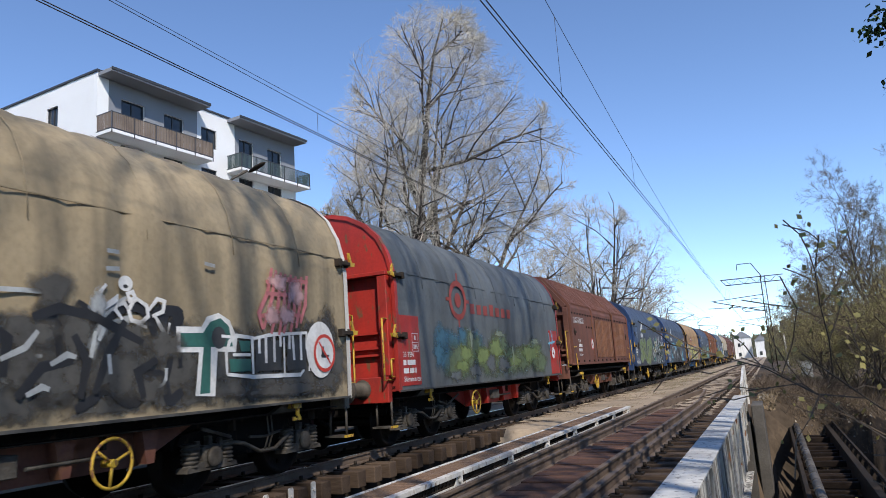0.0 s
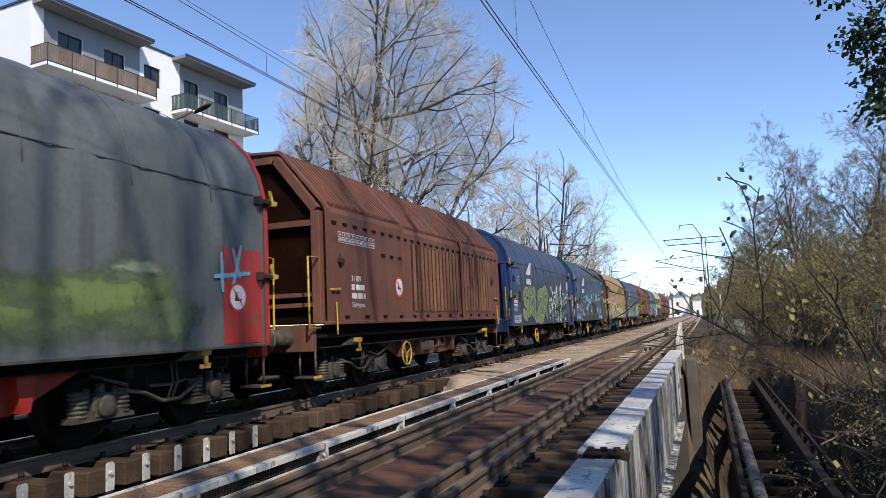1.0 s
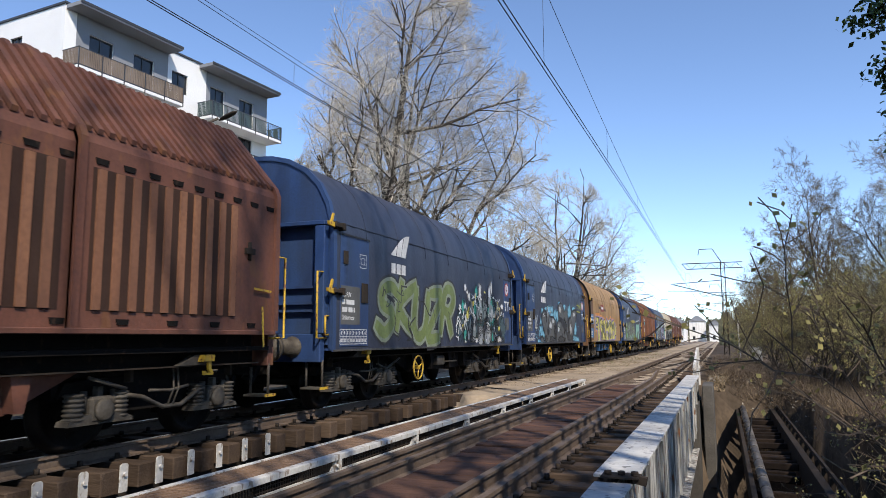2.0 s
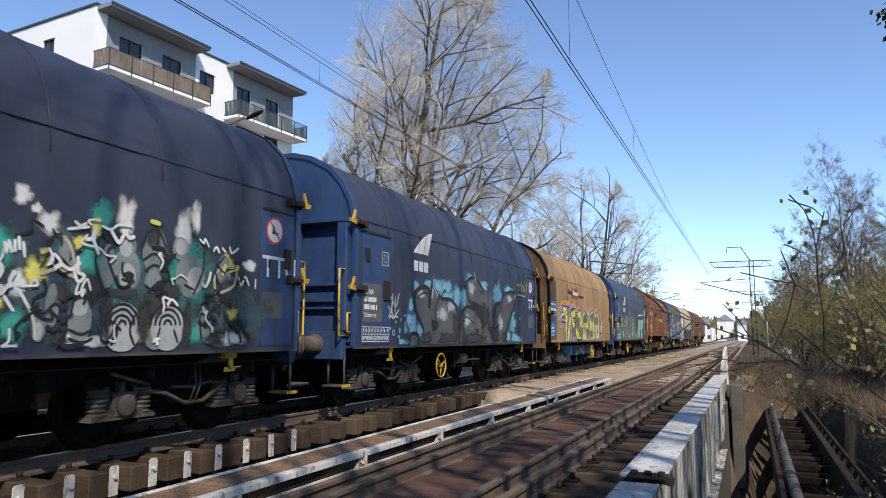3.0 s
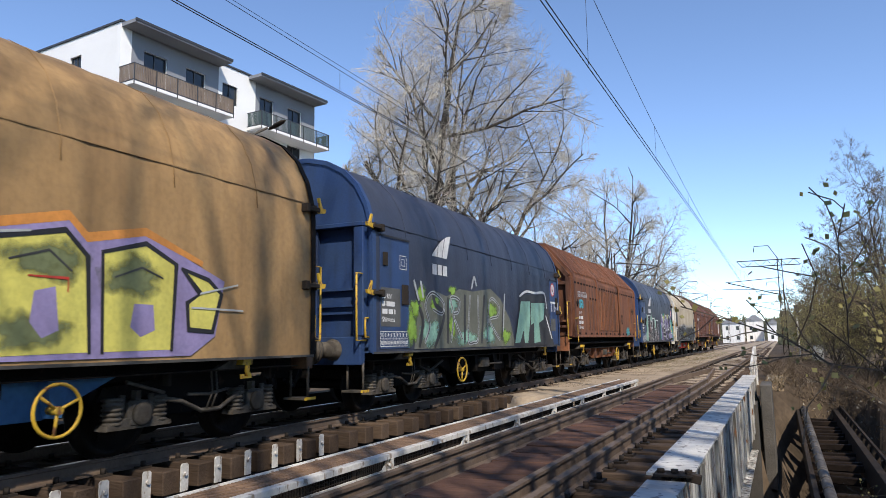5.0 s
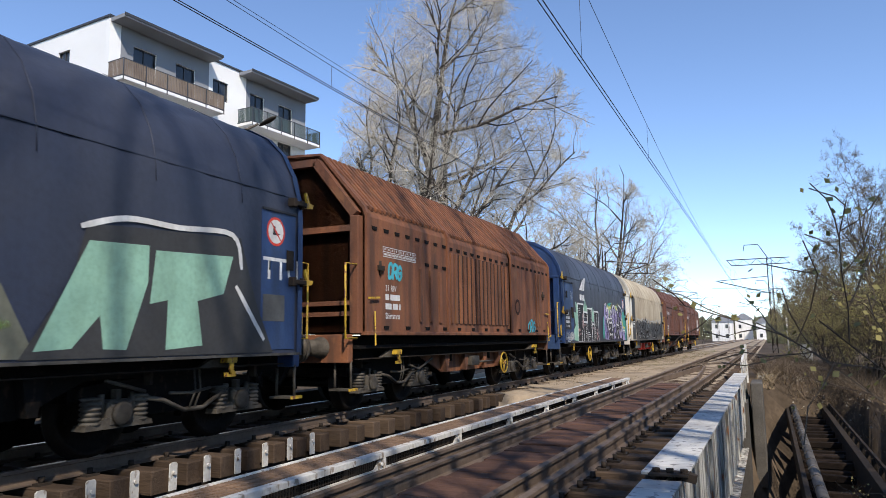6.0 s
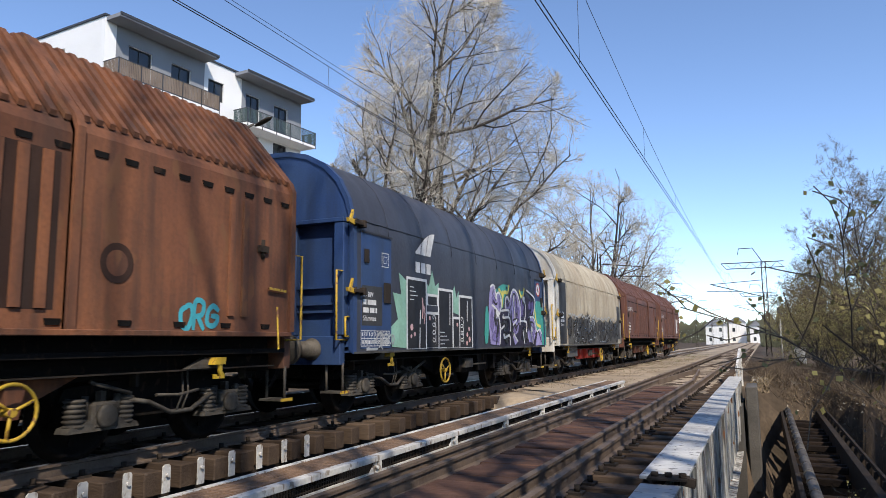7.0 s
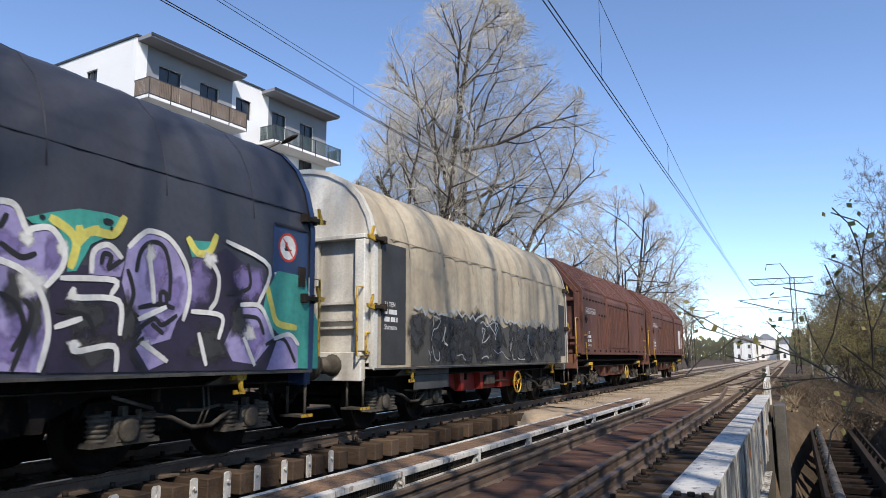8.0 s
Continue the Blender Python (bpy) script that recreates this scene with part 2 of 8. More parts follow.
def pipe(bm, pts, r, sides=6):
    """One round tube through the points."""
    pts = [Vector(p) for p in pts]
    rings = []
    side = None
    for i, p in enumerate(pts):
        d = (pts[min(i + 1, len(pts) - 1)] - pts[max(i - 1, 0)]).normalized()
        u = d.orthogonal().normalized() if side is None else (side - d * side.dot(d)).normalized()
        side = u
        s = d.cross(u)
        rings.append([bm.verts.new(p + (u * math.cos(k * math.tau / sides) + s * math.sin(k * math.tau / sides)) * r) for k in range(sides)])
    for a, b in zip(rings, rings[1:]):
        for k in range(sides):
            bm.faces.new((a[k], a[(k + 1) % sides], b[(k + 1) % sides], b[k])).smooth = True
    bm.faces.new(rings[0][::-1])
    bm.faces.new(rings[-1])
    return bm


def plank(bm, p, q, w, h, up=(0, 0, 1)):
    """A square bar from p to q, w wide and h high."""
    p, q = Vector(p), Vector(q)
    d = (q - p).normalized()
    s = d.cross(Vector(up)).normalized() * w / 2
    t = s.cross(d).normalized() * h / 2
    v = [bm.verts.new(o + a * s + b * t) for o in (p, q) for a, b in ((-1, -1), (1, -1), (1, 1), (-1, 1))]
    for f in ((3, 2, 1, 0), (4, 5, 6, 7), (0, 1, 5, 4), (1, 2, 6, 5), (2, 3, 7, 6), (3, 0, 4, 7)):
        bm.faces.new([v[i] for i in f])
    return bm


def prism(bm, prof, y0, y1, caps=True):
    """A closed outline of (x, z) drawn along y."""
    one = [bm.verts.new((x, y0, z)) for x, z in prof]
    two = [bm.verts.new((x, y1, z)) for x, z in prof]
    n = len(prof)
    for i in range(n):
        bm.faces.new((one[i], one[(i + 1) % n], two[(i + 1) % n], two[i]))
    if caps:
        bm.faces.new(one[::-1])
        bm.faces.new(two)
    return bm


def plate(bm, prof, x0, x1):
    """A closed outline of (y, z) drawn along x."""
    one = [bm.verts.new((x0, y, z)) for y, z in prof]
    two = [bm.verts.new((x1, y, z)) for y, z in prof]
    n = len(prof)
    for i in range(n):
        bm.faces.new((one[i], two[i], two[(i + 1) % n], one[(i + 1) % n]))
    bm.faces.new(one)
    bm.faces.new(two[::-1])
    return bm


def lathe(bm, prof, axis_x=0.0, cy=0.0, cz=0.0, n=24):
    """Rings of (x, r) round the x axis."""
    rings = [[bm.verts.new((x, cy + r * math.cos(k * math.tau / n), cz + r * math.sin(k * math.tau / n))) for k in range(n)] for x, r in prof]
    for a, b in zip(rings, rings[1:]):
        for k in range(n):
            bm.faces.new((a[k], b[k], b[(k + 1) % n], a[(k + 1) % n])).smooth = True
    bm.faces.new(rings[0])
    bm.faces.new(rings[-1][::-1])
    return bm


def ring(bm, c, r, tube, n=24, sides=6, axis="x"):
    c = Vector(c)
    vs = []
    for k in range(n):
        a = k * math.tau / n
        u = Vector((0, math.cos(a), math.sin(a))) if axis == "x" else Vector((math.cos(a), 0, math.sin(a)))
        w = Vector((1, 0, 0)) if axis == "x" else Vector((0, 1, 0))
        vs.append([bm.verts.new(c + u * (r + tube * math.cos(j * math.tau / sides)) + w * tube * math.sin(j * math.tau / sides)) for j in range(sides)])
    for k in range(n):
        for j in range(sides):
            bm.faces.new((vs[k][j], vs[(k + 1) % n][j], vs[(k + 1) % n][(j + 1) % sides], vs[k][(j + 1) % sides])).smooth = True
    return bm


def mesh_of(name, bm, material):
    bmesh.ops.recalc_face_normals(bm, faces=bm.faces)
    me = bpy.data.meshes.new(name)
    bm.to_mesh(me)
    bm.free()
    me.materials.append(material)
    return me


def part(name, bm, material, parent=None, label="", m=None):
    me = bm if isinstance(bm, bpy.types.Mesh) else mesh_of(name, bm, material)
    ob = new(name, me)
    ob.parent = parent
    if m is not None:
        ob.matrix_basis = m
    if label:
        ob["label"] = label
    return ob


def thing(name, label, category, m=None, group="", kind=""):
    ob = new(name)
    if m is not None:
        ob.matrix_basis = m
    return tagged(ob, label, category, group, kind)


def solid(name, bm, material, label, category, group="", kind="", m=None):
    return tagged(part(name, bm, material, None, "", m), label, category, group, kind)


def lathe_z(bm, prof, cx, cy, n=10):
    rings = [[bm.verts.new((cx + r * math.cos(k * math.tau / n), cy + r * math.sin(k * math.tau / n), z)) for k in range(n)] for z, r in prof]
    for a, b in zip(rings, rings[1:]):
        for k in range(n):
            bm.faces.new((a[k], a[(k + 1) % n], b[(k + 1) % n], b[k])).smooth = True
    bm.faces.new(rings[0][::-1])
    bm.faces.new(rings[-1])
    return bm


def text_mesh(words, size, material, name="lettering"):
    """Words as a mesh in the plane x = 0, read from +x, from y = 0 along +y."""
    cu = bpy.data.curves.new(name, "FONT")
    cu.body, cu.size, cu.resolution_u, cu.offset = words, size, 3, size * 0.012
    ob = bpy.data.objects.new(name, cu)
    scene.collection.objects.link(ob)
    dg = bpy.context.evaluated_depsgraph_get()
    me = bpy.data.meshes.new_from_object(ob.evaluated_get(dg))
    bpy.data.objects.remove(ob)
    me.transform(Matrix(((0, 0, 1, 0), (1, 0, 0, 0), (0, 1, 0, 0), (0, 0, 0, 1))))
    me.materials.clear()
    me.materials.append(material)
    return me


# ---- ground: one sheet, with the ravine under the bridge ----
def smooth(a, b, v):
    t = min(max((v - a) / (b - a), 0.0), 1.0)
    return t * t * (3 - 2 * t)


def ground_z(x, y):
    """Height of the ground: the railway bank, the lower land and the ravine."""
    flat = -0.34 if -11.5 < x < 0.6 else -0.34 - 0.5 * smooth(0.6, 3.5, x) - 0.3 * smooth(11.5, 15, -x)
    edge = 20.5 + 7.5 * smooth(-0.7, -0.2, x) * (1 - smooth(2.0, 3.0, x)) - 9.0 * smooth(2.5, 9.0, x)
    cut = (1 - smooth(edge - 3.5, edge + 0.3, y)) * smooth(-26, -18, y) * (1 - smooth(3.0, 7.0, x))
    z = flat - 6.5 * cut
    rough = 0.25 * noise.noise((x * 0.35, y * 0.35, 3)) + 0.08 * noise.noise((x * 1.7, y * 1.7, 9))
    keep = smooth(0.8, 3.0, x) + smooth(12, 14, -x) + cut
    return z + rough * min(keep, 1.0)


def ground():
    xs = [-900, -500, -250, -120, -70, -45, -30, -22, -18, -15, -13] + [-11.5 + 0.9 * i for i in range(13)] + [0.6 + 0.5 * i for i in range(34)] + [18.5, 21, 25, 30, 40, 60, 100, 200, 400, 900]
    ys = [-600, -300, -120, -60, -40, -30] + [-26 + 2 * i for i in range(12)] + [-1 + 0.6 * i for i in range(62)] + [37 + 2.0 * i for i in range(30)] + [100, 110, 125, 150, 200, 300, 500, 900, 2000]
    bm = bmesh.new()
    grid = [[bm.verts.new((x, y, ground_z(x, y))) for x in xs] for y in ys]
    for r, s in zip(grid, grid[1:]):
        for i in range(len(xs) - 1):
            bm.faces.new((r[i], r[i + 1], s[i + 1], s[i])).smooth = True
    solid("ground", bm, M["earth"], "brown spring earth with a ravine under the bridge", "ground", kind="structure")


ground()
# unseen water, added as a dark sheet where the ravine lies in deep shade
solid("water", box(bmesh.new(), -120, 60, -24, 20, -6.0, -5.9), M["water"], "added dark water sheet that stands in for shade in the ravine", "water", kind="structure")


def ballast_bed():
    """Stony bed of both tracks beyond the bridge."""
    bm = bmesh.new()
    rnd = random.Random(5)
    xs = [-11.4 + 0.3 * i for i in range(36)]
    ys = [18.7 + 0.4 * i for i in range(65)] + [45 + 2 * i for i in range(40)] + [130, 160, 220, 300]
    rows = []
    for y in ys:
        row = []
        for x in xs:
            side = smooth(-11.4, -10.6, x) * (1 - smooth(-1.4, -0.9, x))
            row.append(bm.verts.new((x, y, -0.42 + 0.25 * side + rnd.uniform(-0.02, 0.02))))
        rows.append(row)
    for r, s in zip(rows, rows[1:]):
        for i in range(len(xs) - 1):
            bm.faces.new((r[i], r[i + 1], s[i + 1], s[i]))
    # the tongue of stones between the tracks, beside the end of the walkway
    rows = [[bm.verts.new((x, y, -0.44 + 0.27 * smooth(16.3, 16.7, y) + rnd.uniform(-0.02, 0.02))) for x in [-6.3 + 0.28 * i for i in range(9)]] for y in [16.3 + 0.3 * i for i in range(9)]]
    for r, s in zip(rows, rows[1:]):
        for i in range(8):
            bm.faces.new((r[i], r[i + 1], s[i + 1], s[i]))
    solid("ballast", bm, M["ballast"], "pale brown crushed stone ballast under the tracks", "ballast", kind="stuff")


ballast_bed()

NEAR, FAR = -2.49, -7.28          # centre lines of the two tracks
HALF = 0.7525                     # half the distance of the rails
END = 21.0                        # far end of the bridge


def rail_profile(cx):
    return [(cx - 0.065, -0.16), (cx + 0.065, -0.16), (cx + 0.065, -0.148), (cx + 0.012, -0.125), (cx + 0.012, -0.04),
            (cx + 0.034, -0.03), (cx + 0.034, -0.004), (cx - 0.034, -0.004), (cx - 0.034, -0.03), (cx - 0.012, -0.04), (cx - 0.012, -0.125), (cx - 0.065, -0.148)]


def track(name, cx, bright):
    t = thing(name, "railway track on timber sleepers with rusty rails", "track", kind="structure")
    for s in (-1, 1):
        part("rail", prism(bmesh.new(), rail_profile(cx + s * HALF), -40, 320), M["rail"], t)
        part("rail_head", box(bmesh.new(), cx + s * HALF - 0.033, cx + s * HALF + 0.033, -40, 320, -0.0035, 0.0015), M["rail_top"] if bright else M["rail"], t)
    # sleepers: on the bridge thick and long, beyond it half sunk into the ballast
    long_one = mesh_of("sleeper", box(bmesh.new(), -1.3, 1.3, -0.12, 0.12, -0.42, -0.165, 0.012), M["sleeper"])
    fix = bmesh.new()
    for s in (-1, 1):
        box(fix, s * HALF - 0.17, s * HALF + 0.17, -0.075, 0.075, -0.166, -0.143)
        for d in (-0.115, 0.115):
            bar(fix, (s * HALF + d, 0.0, -0.145), (s * HALF + d, 0.0, -0.085), 0.028, 6)
    chair = mesh_of("chair", fix, M["dark_steel"])
    rnd = random.Random(int(-cx * 10))
    y = 1.2
    while y < 100:
        on = y < END
        m = pose(cx + rnd.uniform(-0.02, 0.02), y, rnd.uniform(-0.008, 0.004), 0, 0, rnd.uniform(-0.6, 0.6))
        s = part("sleeper", long_one, None, t, m=m)
        if y < 60:
            part("rail_chair", chair, None, s)
        y += 0.512 if on else 0.62
    return t


track_near = track("track", NEAR, False)
track_far = track("track", FAR, True)


def guard_rails():
    """Inner guard rails on the bridge, drawn together to a point beyond it."""
    for s in (-1, 1):
        bm = prism(bmesh.new(), rail_profile(NEAR + s * 0.49), -20, END + 1)
        a, b = Vector((NEAR + s * 0.49, END + 1, -0.085)), Vector((NEAR + s * 0.06, END + 9, -0.085))
        plank(bm, a, b, 0.06, 0.15)
        solid("guard_rail", bm, M["rail"], "rusty inner guard rail beside the running rail", "guard rail", "guard rails of the bridge")


guard_rails()


def deck():
    """Brown boards between the guard rails of the empty track."""
    t = thing("bridge_deck", "reddish brown timber boards between the rails of the bridge", "bridge deck", kind="structure")
    rnd = random.Random(3)
    y, k = 1.0, 0
    shapes = [mesh_of("board", box(bmesh.new(), -0.40, 0.40, -w / 2, w / 2, -0.165, -0.115, 0.008), M["deck"]) for w in (0.24, 0.27, 0.30)]
    while y < END - 0.3:
        w = rnd.randrange(3)
        part("board", shapes[w], None, t, m=pose(NEAR + rnd.uniform(-0.02, 0.02), y, rnd.uniform(-0.012, 0.012), 0, rnd.uniform(-0.8, 0.8), rnd.uniform(-0.8, 0.8)))
        y += (0.24, 0.27, 0.30)[w] + rnd.uniform(0.006, 0.02)
    return t


deck()


def grating_walk():
    """Rusty grating walkway with galvanised edges between the two tracks."""
    t = thing("grating_walkway", "rusty steel grating walkway with pale galvanised edge angles", "walkway")
    x0, x1, zt = -3.78, -3.34, 0.135
    bar_bm = mesh_of("grating_bar", box(bmesh.new(), x0 + 0.02, x1 - 0.02, -0.011, 0.011, zt - 0.035, zt - 0.004), M["grating_rust"])
    y = 3.2
    k = 0
    while y < 18.4:
        # 300 nearest bars singly
        if k < 290:
            part("grating_bar", bar_bm, None, t, m=pose(0, y, 0))
        k += 1
        y += 0.04
        if k == 290:
            break
    far = bmesh.new()
    while y < 18.4:
        box(far, x0 + 0.02, x1 - 0.02, y - 0.014, y + 0.014, zt - 0.035, zt - 0.004)
        y += 0.05
    tagged(part("far_grating", far, M["grating_rust"], t), kind="stuff")
    for x in (x0 + 0.12, x0 + 0.22, x0 + 0.32):
        part("grating_rod", box(bmesh.new(), x - 0.006, x + 0.006, 3.2, 18.4, zt - 0.03, zt - 0.002), M["grating_rust"], t)
    for x, w in ((x0, 0.022), (x1, 0.045)):
        part("edge_angle", box(bmesh.new(), x - w, x + w, 3.0, 18.5, zt - 0.045, zt + 0.006, 0.004), M["galvanised"], t)
    # mesh skirt below the edge
    sk = bmesh.new()
    y = 3.2
    while y < 11:
        box(sk, x1 - 0.012, x1 - 0.004, y - 0.006, y + 0.006, 0.0, zt - 0.045)
        y += 0.035
    for z in (0.012, 0.045):
        box(sk, x1 - 0.013, x1 - 0.003, 3.2, 18.4, z, z + 0.006)
    tagged(part("mesh_skirt", sk, M["dark_steel"], t), kind="stuff")
    part("lower_rail", box(bmesh.new(), x1 + 0.005, x1 + 0.03, 3.0, 18.5, -0.03, 0.002), M["galvanised"], t)
    y = 4.1
    while y < 18.5:
        b = bmesh.new()
        box(b, x1 - 0.004, x1 + 0.05, y - 0.018, y + 0.018, -0.02, zt - 0.045, 0.003)
        plate(b, [(y - 0.14, 0.0), (y, 0.0), (y, 0.08), (y - 0.05, 0.08)], x1 + 0.002, x1 + 0.02)
        bar(b, (x1 + 0.02, y - 0.05, 0.04), (x1 + 0.05, y - 0.05, 0.04), 0.016, 6)
        part("bracket", b, M["galvanised"], t)
        y += 1.77
    leg = mesh_of("support", box(bmesh.new(), x0, x1, -0.03, 0.03, -0.5, zt - 0.05), M["dark_steel"])
    for i in range(9):
        part("support", leg, None, t, m=pose(0, 3.5 + 1.77 * i, 0))
    return t


grating_walk()


def sleeper_brackets():
    """White steel brackets bolted between the sleeper ends of the far track."""
    bm = bmesh.new()
    plate(bm, [(-0.055, -0.40), (0.055, -0.40), (0.055, -0.13), (0.035, -0.11), (-0.035, -0.11), (-0.055, -0.13)], -0.008, 0.008)
    bar(bm, (0.008, 0, -0.22), (0.03, 0, -0.22), 0.024, 6)
    me = mesh_of("end_bracket", bm, M["galvanised"])
    for i in range(16):
        y = 8.50 - 0.512 * i
        solid("end_bracket", me, None, "pale steel bracket plate with a bolt beside a sleeper end", "bracket", "brackets along the sleepers", m=pose(-5.93, y, 0, 0, 0, 3))


sleeper_brackets()


def girders():
    """The bridge: the near plate girder with its wide flange, and the beams under the tracks."""
    g = thing("plate_girder", "weathered pale grey riveted plate girder beside the track", "girder", kind="structure")
    x0, x1, zt = -0.985, -0.64, 0.13
    part("top_flange", box(bmesh.new(), x0, x1, 5.75, END + 0.4, zt - 0.025, zt, 0.004), M["flange"], g)
    part("top_flange", box(bmesh.new(), x0 + 0.03, x1 - 0.03, -12, 5.60, zt - 0.05, zt - 0.028, 0.004), M["flange"], g)
    part("web", box(bmesh.new(), -0.80, -0.78, -12, END + 0.4, -1.5, zt - 0.05), M["girder"], g)
    part("bottom_flange", box(bmesh.new(), x0, x1, -12, END + 0.4, -1.53, -1.5), M["girder"], g)
    # cover plate along the outer edge, in panels
    y = -12.0
    k = 0
    while y < END:
        e = min(y + 1.55, END + 0.4)
        part("side_panel", box(bmesh.new(), x1 - 0.05, x1 - 0.038 + 0.004 * (k % 2), y, e - 0.012, -1.1, zt - 0.052), M["girder"], g)
        part("stiffener", box(bmesh.new(), x1 - 0.038, x1 - 0.004, y - 0.012, y + 0.004, -1.1, zt - 0.052), M["girder"], g)
        y = e
        k += 1
    # girder repeated on the bridge's other side, unseen, added to darken below the wagons
    part("web", box(bmesh.new(), -9.10, -9.06, -12, END + 0.4, -1.5, 0.10), M["dark_steel"], g)
    part("top_flange", box(bmesh.new(), -9.28, -8.90, -12, END + 0.4, 0.105, 0.13), M["dark_steel"], g)
    # dark plate added under the far track to close off the lit ground
    part("deck_plate", box(bmesh.new(), -9.0, -6.1, -12, END + 0.2, -0.62, -0.60), M["dark_steel"], g)
    # splice with its bolts
    sp = bmesh.new()
    box(sp, x0 + 0.08, x1 + 0.02, 5.58, 5.78, zt + 0.002, zt + 0.016)
    for x in (-0.86, -0.76, -0.66):
        bar(sp, (x, 5.68, zt + 0.016), (x, 5.68, zt + 0.045), 0.03, 6)
    plank(sp, (x1 - 0.03, 5.66, zt + 0.0), (x1 + 0.07, 5.66, zt - 0.02), 0.07, 0.06)
    part("splice", sp, M["dark_steel"], g, "dark bolted splice")
    # end post and rail at the abutment
    e = thing("bridge_railing", "pale grey steel railing at the end of the bridge", "railing")
    part("post", box(bmesh.new(), -0.80, -0.72, 24.9, 25.0, -0.5, 0.87, 0.005), M["galvanised"], e)
    part("panel", box(bmesh.new(), -0.80, -0.77, END + 0.5, 24.9, -0.6, 0.42), M["girder"], e)
    part("rail_bar", plank(bmesh.new(), (-0.785, END + 0.45, 0.30), (-0.785, 24.9, 0.8), 0.06, 0.06), M["galvanised"], e)
    for y in (22.2, 23.4):
        part("post", box(bmesh.new(), -0.81, -0.75, y, y + 0.07, -0.5, 0.45 + (y - 22) * 0.12), M["galvanised"], e)
    for cx in (NEAR - 0.9, NEAR + 0.9, FAR - 0.9, FAR + 0.9):
        part("beam", box(bmesh.new(), cx - 0.15, cx + 0.15, -14, END + 0.5, -1.3, -0.43), M["dark_steel"], g)
    y = -10.0
    while y < END:
        part("cross_beam", box(bmesh.new(), FAR - 1.6, -0.75, y - 0.08, y + 0.08, -1.2, -0.75), M["dark_steel"], g)
        y += 3.1


girders()


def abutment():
    # shade on the abutment is put into its dark concrete colour
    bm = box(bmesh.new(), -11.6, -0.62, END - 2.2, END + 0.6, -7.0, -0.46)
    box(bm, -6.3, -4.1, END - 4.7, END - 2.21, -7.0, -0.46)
    solid("abutment", bm, M["old_concrete"], "streaked concrete abutment with shade painted in, at the end of the bridge", "abutment", kind="structure")
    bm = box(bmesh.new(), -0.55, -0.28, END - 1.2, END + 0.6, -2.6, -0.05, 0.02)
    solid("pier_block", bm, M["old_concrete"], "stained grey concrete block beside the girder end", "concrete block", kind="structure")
    bm = box(bmesh.new(), -0.5, 2.4, 28.6, 29.4, -7.0, -0.85, 0.03)
    solid("wing_wall", bm, M["concrete"], "pale concrete wall at the head of the old bridge", "wall", kind="structure")


abutment()


def old_bridge():
    """The low disused bridge with its pipe."""
    o = thing("old_bridge", "dark rusty disused bridge with open sleepers", "bridge", kind="structure")
    z = -1.3
    part("beam", box(bmesh.new(), 0.32, 0.41, -12, 28.5, z - 0.5, z, 0.01), M["dark_steel"], o)
    part("beam", box(bmesh.new(), 1.42, 1.56, -12, 28.5, z - 0.5, z + 0.02, 0.01), M["dark_steel"], o)
    for i in range(26):
        y = 3.0 + i * 1.0
        part("post", plank(bmesh.new(), (1.60, y, z - 0.55), (1.63, y, z + 0.10), 0.06, 0.09), M["dark_steel"], o)
    part("side_bar", plank(bmesh.new(), (1.66, -12, z + 0.1), (1.66, 28, z + 0.1), 0.05, 0.08), M["dark_steel"], o)
    sl = mesh_of("sleeper", box(bmesh.new(), 0.42, 1.40, -0.08, 0.08, z - 0.40, z - 0.26, 0.015), M["old_sleeper"])
    rnd = random.Random(8)
    for i in range(46):
        if rnd.random() > 0.22:
            part("sleeper", sl, None, o, m=pose(rnd.uniform(-0.06, 0.04), 5 + i * 0.52 + rnd.uniform(-0.06, 0.06), rnd.uniform(-0.05, 0.04), 0, rnd.uniform(-2, 2), rnd.uniform(-5, 5)))
    p = thing("pipe", "grey insulated pipe along the old bridge", "pipe")
    part("tube", bar(bmesh.new(), (0.53, -12, z + 0.04), (0.56, 28.6, z + 0.04), 0.085, 14), M["pipe_skin"], p)
    for i in range(30):
        part("collar", bar(bmesh.new(), (0.54, 2 + i * 0.9, z + 0.04), (0.54, 2.07 + i * 0.9, z + 0.04), 0.092, 14), M["rim_iron"], p)


old_bridge()


# ---- the train: twelve covered coil wagons, each with its origin on the rail level at its near coupling ----
LONG, SPEED, START = 12.04, 12.14, -2.68
TARP = [(1.50, 1.0), (1.505, 1.6), (1.505, 2.3), (1.50, 2.85), (1.475, 3.10), (1.39, 3.42), (1.22, 3.74), (0.96, 4.0), (0.62, 4.18), (0.28, 4.265), (0.0, 4.28)]
HOOD = [(1.47, 1.30), (1.47, 3.12), (1.42, 3.24), (0.62, 4.20), (0.0, 4.24)]


def whole(half):
    return half + [(-x, z) for x, z in half[::-1] if x > 0]


